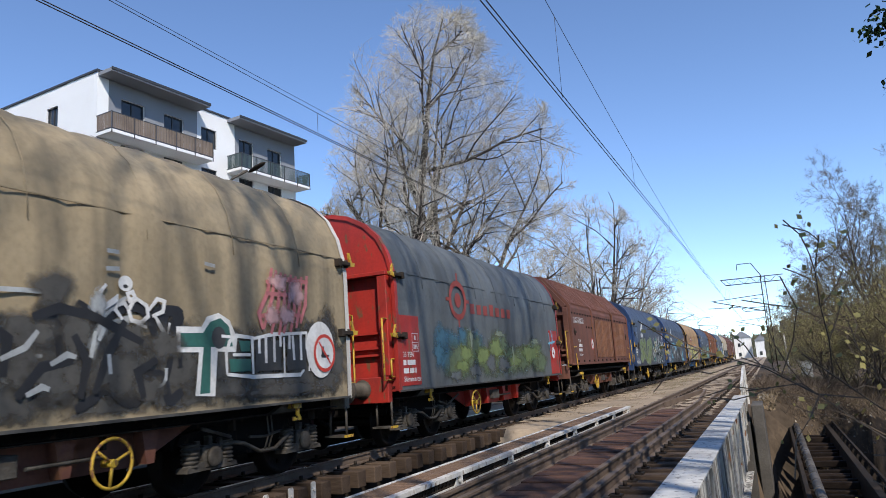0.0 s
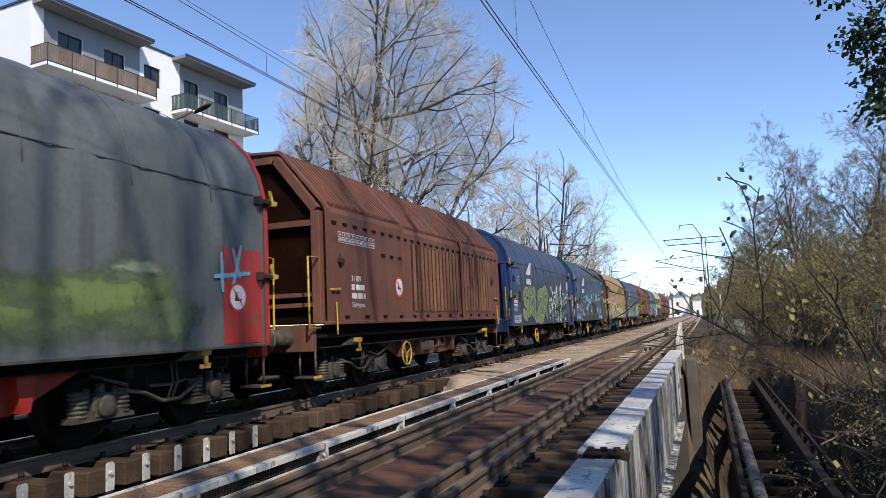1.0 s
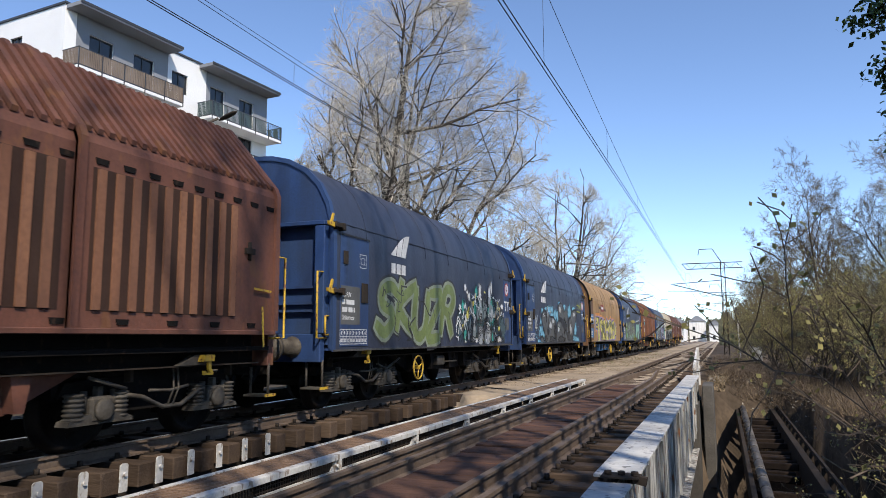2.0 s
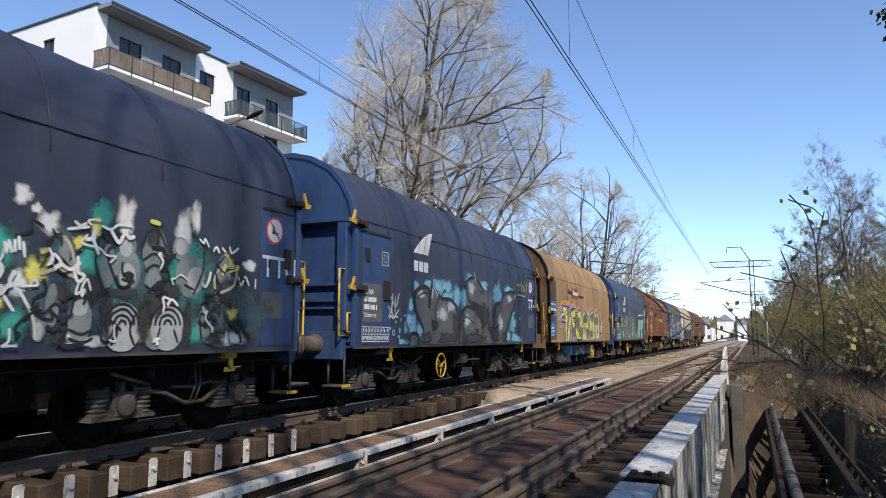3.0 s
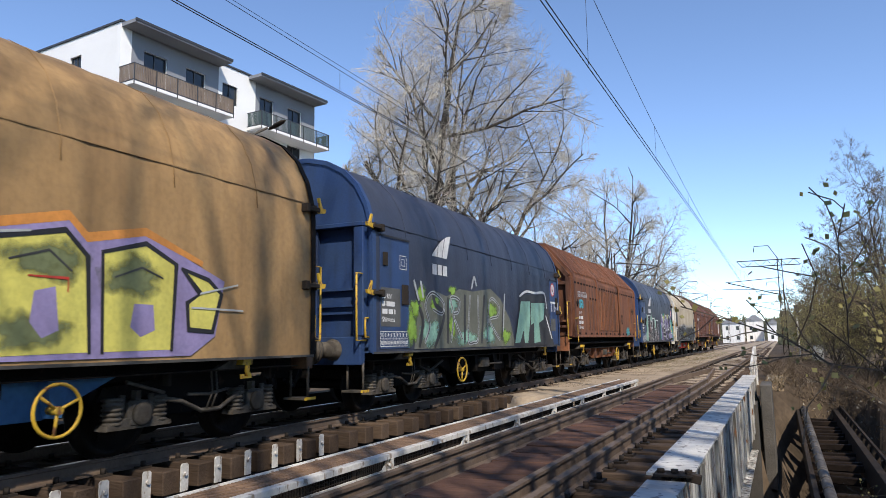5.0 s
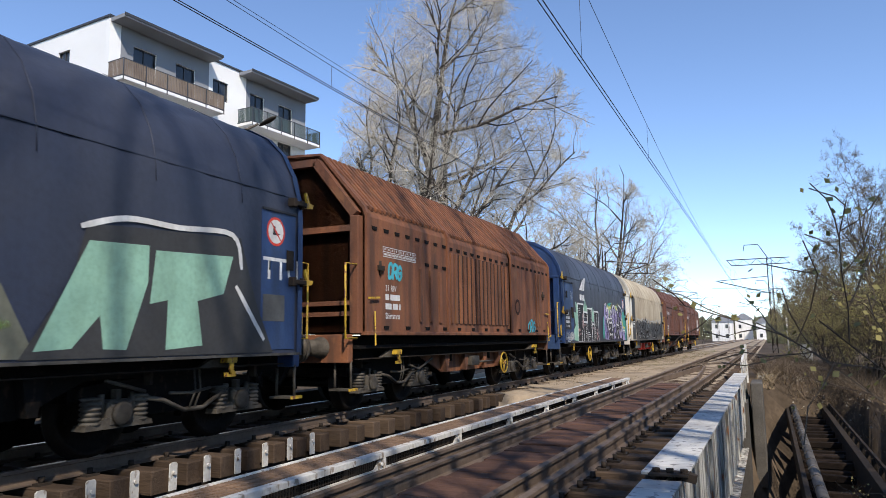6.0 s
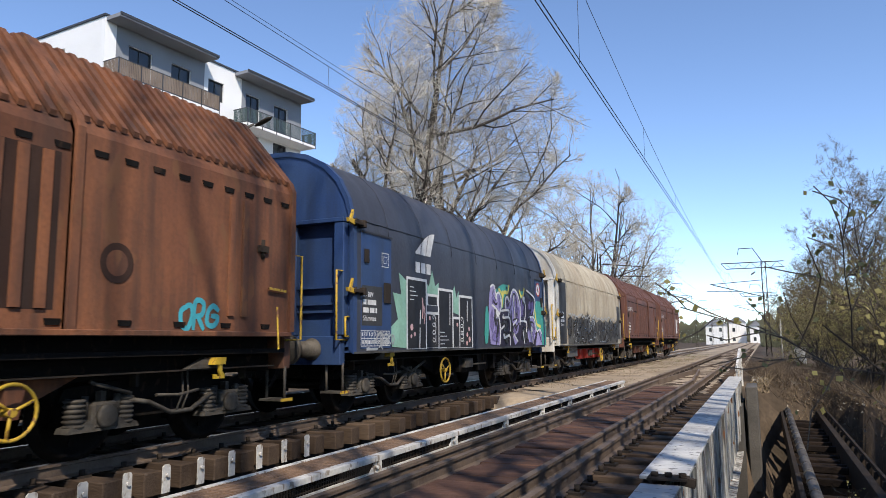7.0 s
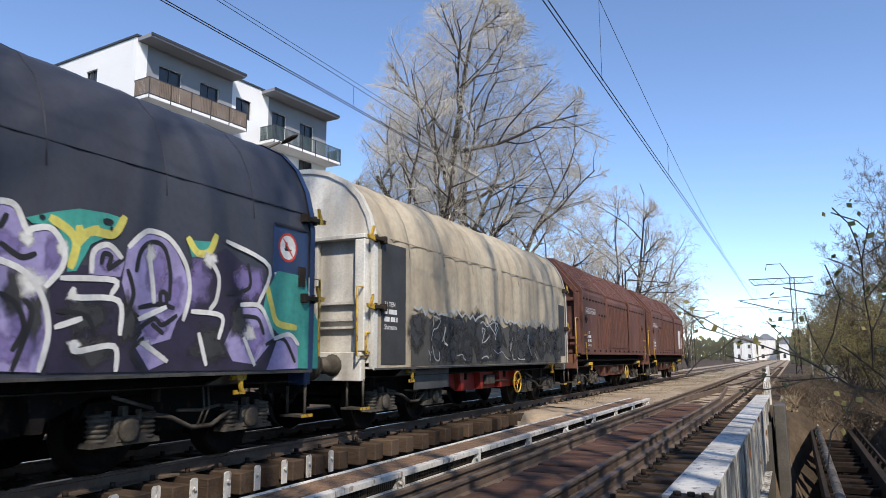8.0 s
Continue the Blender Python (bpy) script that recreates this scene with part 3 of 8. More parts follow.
def shell(bm, prof, y0, y1, rows, sag, seed, pitch=0.62):
    """A cover over hoops: it sinks a little between them and wrinkles."""
    grid = []
    for j in range(rows + 1):
        y = y0 + (y1 - y0) * j / rows
        dip = sag * (1 - abs(math.sin(math.pi * (y - y0) / pitch)) ** 0.5) if 0 < j < rows else 0.0
        line = []
        for x, z in prof:
            k = dip + sag * 0.9 * noise.noise((x * 1.3, y * 1.1 + seed * 7, z * 0.8))
            if z < 2.9:
                k = max(k, 0.0) * 0.6
            if z < 1.1:
                k *= 0.3
            r = math.hypot(x, (z - 2.4))
            line.append(bm.verts.new((x * (1 - k / max(r, 0.5)), y, 2.4 + (z - 2.4) * (1 - k / max(r, 0.5)))))
        grid.append(line)
    for p, q in zip(grid, grid[1:]):
        for i in range(len(prof) - 1):
            bm.faces.new((p[i], p[i + 1], q[i + 1], q[i])).smooth = True
    return bm


CACHE = {}


def cached(key, make, material):
    if key not in CACHE:
        CACHE[key] = mesh_of(key.split("/")[0], make(), material)
    return CACHE[key]


def make_wheelset():
    bm = bmesh.new()
    for s in (-1, 1):
        lathe(bm, [(s * 0.68, 0.10), (s * 0.68, 0.49), (s * 0.71, 0.49), (s * 0.715, 0.462), (s * 0.82, 0.455), (s * 0.82, 0.39), (s * 0.77, 0.37), (s * 0.775, 0.16), (s * 0.83, 0.13), (s * 0.83, 0.09)], n=28)
        for k in range(3):
            a = k * math.tau / 3
            bar(bm, (s * 0.775, 0.28 * math.cos(a), 0.28 * math.sin(a)), (s * 0.79, 0.28 * math.cos(a), 0.28 * math.sin(a)), 0.035, 8)
    bar(bm, (-1.05, 0, 0), (1.05, 0, 0), 0.075, 12)
    return bm


def make_side_frame():
    bm = bmesh.new()
    for s in (-1, 1):
        plate(bm, [(-1.32, 0.60), (-1.25, 0.74), (-0.5, 0.80), (0.5, 0.80), (1.25, 0.74), (1.32, 0.60), (0.62, 0.62), (0.42, 0.40), (-0.42, 0.40), (-0.62, 0.62)], s * 0.98, s * 1.06)
    box(bm, -1.0, 1.0, -0.18, 0.18, 0.5, 0.78)
    for y in (-1.3, 1.3):
        box(bm, -1.0, 1.0, y - 0.05, y + 0.05, 0.58, 0.72)
    # brake hangers
    for s in (-1, 1):
        for y in (-0.38, 0.38):
            plate(bm, [(y - 0.05, 0.30), (y + 0.05, 0.30), (y + 0.03, 0.7), (y - 0.03, 0.7)], s * 0.7, s * 0.82)
    return bm


def make_axle_box():
    bm = box(bmesh.new(), -0.10, 0.10, -0.15, 0.15, -0.13, 0.14, 0.03)
    lathe(bm, [(0.10, 0.12), (0.13, 0.12), (0.145, 0.09), (0.15, 0.02)], n=14)
    plate(bm, [(-0.42, -0.14), (0.42, -0.14), (0.40, -0.09), (0.16, -0.03), (-0.16, -0.03), (-0.40, -0.09)], -0.09, 0.09)
    for y in (-0.19, 0.19):
        bar(bm, (0.02, y, -0.02), (0.02, y, 0.20), 0.035, 6)
    box(bm, -0.03, 0.05, -0.03, 0.03, 0.14, 0.24)
    return bm


def make_spring():
    prof = []
    for k in range(6):
        z = -0.10 + k * 0.048
        prof += [(z, 0.085), (z + 0.012, 0.105), (z + 0.028, 0.105), (z + 0.038, 0.085)]
    return lathe_z(bmesh.new(), prof, 0, 0, 12)


def bogie(parent, y):
    b = part("bogie", cached("side_frame", make_side_frame, M["black"]), None, parent, "black cast two-axle bogie", pose(0, y, 0))
    for dy in (-0.9, 0.9):
        ws = part("wheelset", cached("wheelset", make_wheelset, M["wheel"]), None, b, "brown steel wheelset", pose(0, dy, 0.46))
        WHEELS.append((ws, dy))
        for s in (-1, 1):
            part("axle_box", cached("axle_box", make_axle_box, M["iron"]), None, b, m=pose(s * 1.13, dy, 0.46, 0, 0, 0 if s > 0 else 180))
            for e in (-0.29, 0.29):
                part("spring", cached("spring", make_spring, M["iron"]), None, b, m=pose(s * 1.13, dy + e, 0.46))


WHEELS = []


def make_buffer():
    bm = bmesh.new()
    prof = [(0.0, 0.10), (0.02, 0.215), (0.055, 0.22), (0.06, 0.09), (0.30, 0.09), (0.31, 0.125), (0.58, 0.135), (0.60, 0.17), (0.63, 0.17)]
    n = 16
    rings = [[bm.verts.new((r * math.cos(k * math.tau / n), y, r * math.sin(k * math.tau / n))) for k in range(n)] for y, r in prof]
    for a, b in zip(rings, rings[1:]):
        for k in range(n):
            bm.faces.new((a[k], b[k], b[(k + 1) % n], a[(k + 1) % n])).smooth = True
    bm.faces.new(rings[0])
    bm.faces.new(rings[-1][::-1])
    return bm


def make_handwheel():
    bm = ring(bmesh.new(), (0, 0, 0), 0.235, 0.018)
    for k in range(3):
        a = k * math.tau / 3 + 0.4
        bar(bm, (0, 0, 0), (0, 0.235 * math.cos(a), 0.235 * math.sin(a)), 0.015, 6)
    bar(bm, (-0.12, 0, 0), (0.03, 0, 0), 0.04, 8)
    return bm


def make_hook():
    bm = bmesh.new()
    plate(bm, [(-0.09, 0.02), (0.09, 0.02), (0.10, 0.10), (-0.06, 0.10)], -0.10, 0.06)
    plate(bm, [(0.0, 0.02), (0.05, 0.02), (0.05, -0.06), (0.09, -0.10), (0.09, -0.14), (-0.08, -0.14), (-0.08, -0.09), (-0.04, -0.09), (-0.03, -0.115), (0.03, -0.115), (0.0, -0.06)], 0.02, 0.05)
    return bm


def make_latch():
    """The handle of a cover catch."""
    bm = bmesh.new()
    plate(bm, [(-0.20, -0.02), (-0.02, -0.045), (0.02, 0.0), (0.0, 0.03), (-0.10, 0.045), (-0.22, 0.04)], -0.02, 0.02)
    plate(bm, [(-0.14, 0.04), (-0.10, 0.02), (-0.06, 0.10), (-0.04, 0.18), (-0.07, 0.19), (-0.11, 0.11)], -0.015, 0.015)
    return bm


def make_latch_arm():
    bm = box(bmesh.new(), -0.03, 0.05, -0.04, 0.26, -0.03, 0.03, 0.008)
    box(bm, -0.05, 0.06, 0.20, 0.28, -0.06, 0.06, 0.01)
    bar(bm, (0.0, 0.02, -0.06), (0.0, 0.02, 0.06), 0.03, 8)
    return bm


def handrail(z0, z1, x, y, dy):
    return pipe(bmesh.new(), [(x, y, z0), (x, y + dy, z0), (x, y + dy, z1), (x, y, z1)], 0.018)


# ---- painted letters and pictures ----
GLYPH = {
    "T": [[(0, 1), (1, 1)], [(0.5, 1), (0.5, 0)]], "E": [[(1, 1), (0.05, 1), (0.05, 0), (1, 0)], [(0.05, 0.52), (0.8, 0.52)]],
    "M": [[(0, 0), (0.05, 1), (0.5, 0.35), (0.95, 1), (1, 0)]], "N": [[(0, 0), (0, 1), (1, 0), (1, 1)]], "S": [[(1, 0.85), (0.6, 1), (0.1, 0.82), (0.2, 0.56), (0.8, 0.44), (0.95, 0.18), (0.5, 0), (0, 0.14)]],
    "R": [[(0, 0), (0, 1), (0.75, 1), (0.95, 0.75), (0.7, 0.5), (0.05, 0.5)], [(0.45, 0.5), (1, 0)]], "O": [[(0.5, 1), (0.1, 0.8), (0, 0.45), (0.2, 0.08), (0.6, 0), (0.95, 0.25), (1, 0.65), (0.8, 0.95), (0.5, 1)]],
    "A": [[(0, 0), (0.45, 1), (0.6, 1), (1, 0)], [(0.2, 0.38), (0.82, 0.38)]], "K": [[(0, 0), (0, 1)], [(1, 1), (0.05, 0.5), (1, 0)]], "U": [[(0, 1), (0, 0.25), (0.3, 0), (0.7, 0), (1, 0.25), (1, 1)]],
    "Z": [[(0, 1), (1, 0.95), (0.05, 0.05), (1, 0)]], "J": [[(0.1, 1), (0.9, 1), (0.7, 0.2), (0.4, 0), (0, 0.2)]], "G": [[(1, 0.85), (0.5, 1), (0.05, 0.7), (0.05, 0.25), (0.5, 0), (0.95, 0.2), (0.95, 0.5), (0.55, 0.5)]],
    "L": [[(0, 1), (0, 0), (0.9, 0.05)]], "H": [[(0, 0), (0.05, 1)], [(0.95, 0), (1, 1)], [(0, 0.5), (1, 0.5)]], "I": [[(0.5, 0), (0.5, 1)]], "C": [[(1, 0.8), (0.6, 1), (0.1, 0.75), (0.05, 0.3), (0.5, 0), (1, 0.15)]],
    "P": [[(0, 0), (0.05, 1), (0.8, 0.95), (0.95, 0.7), (0.7, 0.5), (0.05, 0.48)]], "F": [[(0, 0), (0, 1), (0.95, 1)], [(0, 0.5), (0.75, 0.5)]], "Y": [[(0, 1), (0.5, 0.5), (1, 1)], [(0.5, 0.5), (0.5, 0)]],
}


def rounded(pts, steps=4):
    """A flowing line through the points."""
    out = []
    for i in range(len(pts) - 1):
        p0, p1, p2, p3 = pts[max(i - 1, 0)], pts[i], pts[i + 1], pts[min(i + 2, len(pts) - 1)]
        for k in range(steps):
            t = k / steps
            out.append(tuple(0.5 * (2 * b + (c - a) * t + (2 * a - 5 * b + 4 * c - d) * t * t + (3 * b - a - 3 * c + d) * t ** 3) for a, b, c, d in zip(p0, p1, p2, p3)))
    out.append(pts[-1])
    return out


def flat(x):
    """Coats of paint lie almost in the cover's own surface."""
    return x if x < 1.503 else 1.5068 + 0.18 * (x - 1.505)


def ribbon(bm, pts, w, x):
    """A painted line of width w in the plane x through points (y, z), with rounded ends."""
    x = flat(x)
    n = len(pts)
    left, right = [], []
    for i, (y, z) in enumerate(pts):
        a, b = pts[max(i - 1, 0)], pts[min(i + 1, n - 1)]
        dy, dz = b[0] - a[0], b[1] - a[1]
        q = math.hypot(dy, dz) or 1e-6
        cap = 0.72 if i in (0, n - 1) else 1.0
        if 0 < i < n - 1:   # keep the width round a corner
            e, f = (y - a[0], z - a[1]), (b[0] - y, b[1] - z)
            c = (e[0] * f[0] + e[1] * f[1]) / ((math.hypot(*e) * math.hypot(*f)) or 1e-6)
            cap = min(1 / math.sqrt(max((1 + c) / 2, 0.25)), 1.8)
        ny, nz = -dz / q * w / 2 * cap, dy / q * w / 2 * cap
        ey, ez = (dy / q * w * 0.35, dz / q * w * 0.35) if i == n - 1 else (-dy / q * w * 0.35, -dz / q * w * 0.35) if i == 0 else (0, 0)
        left.append(bm.verts.new((x, y + ny + ey, z + nz + ez)))
        right.append(bm.verts.new((x, y - ny + ey, z - nz + ez)))
    for i in range(n - 1):
        bm.faces.new((left[i], right[i], right[i + 1], left[i + 1]))
    return bm


def patch(bm, cy, cz, ry, rz, x, rnd, wob=0.18, n=26):
    """A patch of sprayed paint with an uneven edge."""
    x = flat(x)
    ph = [rnd.uniform(0, 6.3) for _ in range(4)]
    vs = []
    for k in range(n):
        a = k * math.tau / n
        r = 1 + wob * (math.sin(3 * a + ph[0]) * 0.5 + math.sin(5 * a + ph[1]) * 0.4 + math.sin(9 * a + ph[2]) * 0.25)
        vs.append(bm.verts.new((x, cy + ry * r * math.cos(a), max(cz + rz * r * math.sin(a), 1.03))))
    # dense in the middle, thin at the edge
    fade = bm.verts.layers.float.get("fade") or bm.verts.layers.float.new("fade")
    vs = bm.verts[:][-n:]
    mid = [bm.verts.new((x, cy + (v.co.y - cy) * 0.42, cz + (v.co.z - cz) * 0.42)) for v in vs]
    for v in vs:
        v[fade] = 0.0
    for v in mid:
        v[fade] = 0.75
    for k in range(n):
        bm.faces.new((vs[k], vs[(k + 1) % n], mid[(k + 1) % n], mid[k]))
    bm.faces.new(mid)
    return bm


def disc(bm, cy, cz, r, x, n=24):
    x = flat(x)
    bm.faces.new([bm.verts.new((x, cy + r * math.cos(k * math.tau / n), cz + r * math.sin(k * math.tau / n))) for k in range(n)])
    return bm


def oblong(bm, y0, y1, z0, z1, x):
    x = flat(x)
    bm.faces.new([bm.verts.new((x, y, z)) for y, z in ((y0, z0), (y1, z0), (y1, z1), (y0, z1))])
    return bm


def sprayed(parent, word, y0, y1, z0, z1, coats, x=1.512, seed=1, lean=0.1, bend=0.12, sharp=False, name="graffiti"):
    """Bulging sprayed letters in coats, widest first: (material, width). No word is meant; the strokes overlap as sprayed ones do."""
    rnd = random.Random(seed)
    w = (y1 - y0) / len(word)
    lines = []
    for i, ch in enumerate(word):
        cell = w * rnd.uniform(0.78, 0.92)
        up, top = rnd.uniform(0, bend) * (z1 - z0), (z1 - z0) * rnd.uniform(0.84, 1.0)
        for k, st in enumerate(GLYPH[ch]):
            pts = []
            for u, v in st:
                u2, v2 = u + rnd.uniform(-0.07, 0.07), v + rnd.uniform(-0.05, 0.05)
                pts.append((y0 + w * (i + 0.08) + u2 * cell + lean * v2 * w, z0 + up + v2 * (top - up)))
            lines.append((pts if sharp else rounded(pts), i * 3 + k))
    for i in range(len(word)):
        letter = parent
        for c, (material, width) in enumerate(coats):
            bm = bmesh.new()
            for pts, k in lines:
                if k // 3 == i:
                    ribbon(bm, pts, width, x + 0.006 * c + 0.0006 * (k % 7))
            made = part("graffiti_letter" if c == 0 else "letter_coat", bm, material, letter)
            letter = made if c == 0 else letter


def spatter(parent, material, n, y0, y1, z0, z1, size, x=1.51, seed=1, name="spray_patch"):
    rnd = random.Random(seed)
    bm = bmesh.new()
    for k in range(n):
        s = size * rnd.uniform(0.6, 1.6)
        patch(bm, rnd.uniform(y0, y1), rnd.uniform(z0, z1), s, s * rnd.uniform(0.6, 1.3), x + 0.0005 * k, rnd, 0.28)
    tagged(part(name, bm, spray(material), parent), kind="stuff")


def tags(parent, material, n, y0, y1, z0, z1, size, width=0.03, x=1.53, seed=1, name="graffiti_line"):
    """Loose looping lines."""
    rnd = random.Random(seed)
    bm = bmesh.new()
    for k in range(n):
        y, z = rnd.uniform(y0, y1), rnd.uniform(z0, z1)
        pts = [(y, z)]
        for _ in range(rnd.randint(3, 6)):
            y += rnd.uniform(-0.5, 0.9) * size
            z += rnd.uniform(-0.8, 0.8) * size
            pts.append((min(max(y, y0), y1), min(max(z, z0), z1)))
        ribbon(bm, rounded(pts, 5), width * rnd.uniform(0.6, 1.4), x + 0.0006 * k)
    tagged(part(name, bm, material, parent), kind="stuff")


def oval(bm, cy, cz, ry, rz, x, n=22):
    x = flat(x)
    bm.faces.new([bm.verts.new((x, cy + ry * math.cos(k * math.tau / n), max(cz + rz * math.sin(k * math.tau / n), 1.03))) for k in range(n)])
    return bm


def artwork(parent, coats, x=1.53, seed=1, smooth_lines=True):
    """A sprayed picture in coats, lowest first: filled shapes, lines of a width, ovals and soft mist."""
    rnd = random.Random(seed)
    for c, (kind, ink, width, shapes) in enumerate(coats):
        if kind == "mist":
            bm = bmesh.new()
            for k, (y, z, ry, rz) in enumerate(shapes):
                patch(bm, y, z, ry * 1.25, rz * 1.25, x + 0.006 * c + 0.0003 * k, rnd, 0.25)
            tagged(part("spray_mist", bm, spray(M[ink]), parent), kind="stuff")
            continue
        for k, sh in enumerate(shapes):
            bm, at = bmesh.new(), x + 0.006 * c + 0.0003 * k
            if kind == "fill":
                bm.faces.new([bm.verts.new((flat(at), y, z)) for y, z in sh])
            elif kind == "oval":
                oval(bm, *sh, at)
            else:
                ribbon(bm, rounded(sh, 5) if smooth_lines else sh, width, at)
            part({"fill": "graffiti_shape", "oval": "graffiti_spot", "line": "graffiti_line"}[kind], bm, M[ink], parent)


def board(parent, y0, y1, z0, z1, material, label, x=1.515, name="side_panel"):
    return part(name, box(bmesh.new(), flat(x) - 0.03, flat(x), y0, y1, z0, z1, 0.002), material, parent, label)


def inscription(parent, y, z, size=0.13, x=1.53, first="31 RIV", last="Shimmns", ink=None):
    ink = ink or M["ink_white"]
    part("lettering", text_mesh(first, size, ink), None, parent, "white lettering", pose(flat(x), y, z))
    bm = bmesh.new()
    for r, spans in ((1, ((0, 0.17), (0.24, 0.72))), (2, ((0, 0.30), (0.36, 0.62), (0.68, 0.76)))):
        for s0, s1 in spans:
            oblong(bm, y + s0 * size * 5, y + s1 * size * 5, z - r * size * 1.1, z - r * size * 1.1 + size * 0.70, x)
    part("number_bar", bm, ink, parent, "white bars of a number")
    part("lettering", text_mesh(last, size, ink), None, parent, "white lettering", pose(flat(x), y, z - 3 * size * 1.1))


def load_table(parent, y0, y1, z0, z1, x=1.532, ink=None, cols=9):
    ink = ink or M["ink_white"]
    bm = bmesh.new()
    t = 0.010
    zs = (z0, (z0 + z1) / 2, z1)
    for z in zs:
        oblong(bm, y0, y1, z - t / 2, z + t / 2, x)
    for k in range(cols + 1):
        y = y0 + (y1 - y0) * k / cols
        oblong(bm, y - t / 2, y + t / 2, z0, z1, x + 0.001)
        if k < cols:
            d = (y1 - y0) / cols
            oblong(bm, y + d * 0.36, y + d * 0.60, zs[1] + 0.3 * (z1 - zs[1]), z1 - 0.22 * (z1 - zs[1]), x + 0.002)
            for q in (0.2, 0.45, 0.68):
                oblong(bm, y + d * q, y + d * (q + 0.16), z0 + 0.25 * (zs[1] - z0), zs[1] - 0.25 * (zs[1] - z0), x + 0.002)
    part("load_table", bm, ink, parent, "white load table of cells and bars")


def round_sign(parent, y, z, r, x=1.533):
    part("round_sign", disc(bmesh.new(), y, z, r, x), M["ink_red"], parent, "red ring of a prohibition sign")
    bm = disc(bmesh.new(), y, z, r * 0.82, x + 0.004)
    part("round_sign", bm, M["ink_white"], parent, "white face of a prohibition sign")
    bm = bmesh.new()
    bm.faces.new([bm.verts.new((flat(x + 0.007), y + a * r, z + b * r)) for a, b in ((-0.4, -0.1), (0.45, -0.1), (0.3, -0.25), (-0.3, -0.25))])
    oblong(bm, y - 0.3 * r, y - 0.05 * r, z - 0.1 * r, z + 0.35 * r, x + 0.007)
    part("round_sign", bm, M["ink_black"], parent)
    part("round_sign", ribbon(bmesh.new(), [(y - r * 0.5, z + r * 0.55), (y, z), (y + r * 0.5, z - r * 0.55)], r * 0.14, x + 0.010), M["ink_red"], parent)


def fan_logo(parent, y, z, s=1.0, x=1.522):
    """Plain white sail shape over three blocks."""
    bm = bmesh.new()
    for k in range(3):
        a0, a1 = 0.34 * k, 0.34 * k + 0.31
        low = [(y + s * (0.02 + 0.66 * a), z + s * 0.35) for a in (a0, a1)]
        arc = [(y + s * (0.02 + 0.86 * a), z + s * (0.38 + 0.44 * math.sin(a * 1.57))) for a in (a1, (a0 + a1) / 2, a0)]
        bm.faces.new([bm.verts.new((flat(x), *q)) for q in low + arc])
    for k in range(3):
        oblong(bm, y + s * (0.02 + 0.235 * k), y + s * (0.02 + 0.235 * k + 0.19), z, z + s * 0.20, x)
    part("company_mark", bm, M["ink_white"], parent, "white sail shape over three blocks")


for key, col in dict(ink_white=(0.72, 0.72, 0.70), ink_red=(0.55, 0.05, 0.03), ink_black=(0.02, 0.02, 0.022), ink_cyan=(0.06, 0.42, 0.50), ink_teal=(0.05, 0.34, 0.28),
                     ink_green=(0.25, 0.42, 0.06), ink_lime=(0.55, 0.58, 0.08), ink_yellow=(0.68, 0.62, 0.14), ink_purple=(0.20, 0.16, 0.36), ink_lilac=(0.48, 0.43, 0.62),
                     ink_orange=(0.65, 0.27, 0.06), ink_grey=(0.105, 0.105, 0.10), ink_charcoal=(0.045, 0.045, 0.045), ink_sky=(0.18, 0.42, 0.55), ink_pink=(0.52, 0.17, 0.17), ink_rose=(0.66, 0.40, 0.38), ink_purple_pale=(0.30, 0.25, 0.45),
                     ink_mint=(0.28, 0.50, 0.38), ink_blue=(0.05, 0.16, 0.34), ink_olive=(0.16, 0.185, 0.085), ink_faded=(0.30, 0.055, 0.04), ink_silver=(0.42, 0.44, 0.44), ink_fog=(0.20, 0.235, 0.235), ink_smoke=(0.085, 0.08, 0.07), ink_bubble=(0.10, 0.105, 0.105), ink_shadow=(0.032, 0.026, 0.05), ink_teal2=(0.06, 0.36, 0.30), ink_lilac2=(0.33, 0.29, 0.52),
                     ink_petrol=(0.06, 0.10, 0.115), ink_bone=(0.46, 0.40, 0.28), ink_khaki=(0.15, 0.155, 0.12), ink_green2=(0.035, 0.13, 0.105), ink_blue2=(0.055, 0.14, 0.20),
                     ink_grass=(0.11, 0.145, 0.075), ink_lime2=(0.17, 0.22, 0.075), ink_grass_pale=(0.24, 0.28, 0.20)).items():
    paint(key, col)


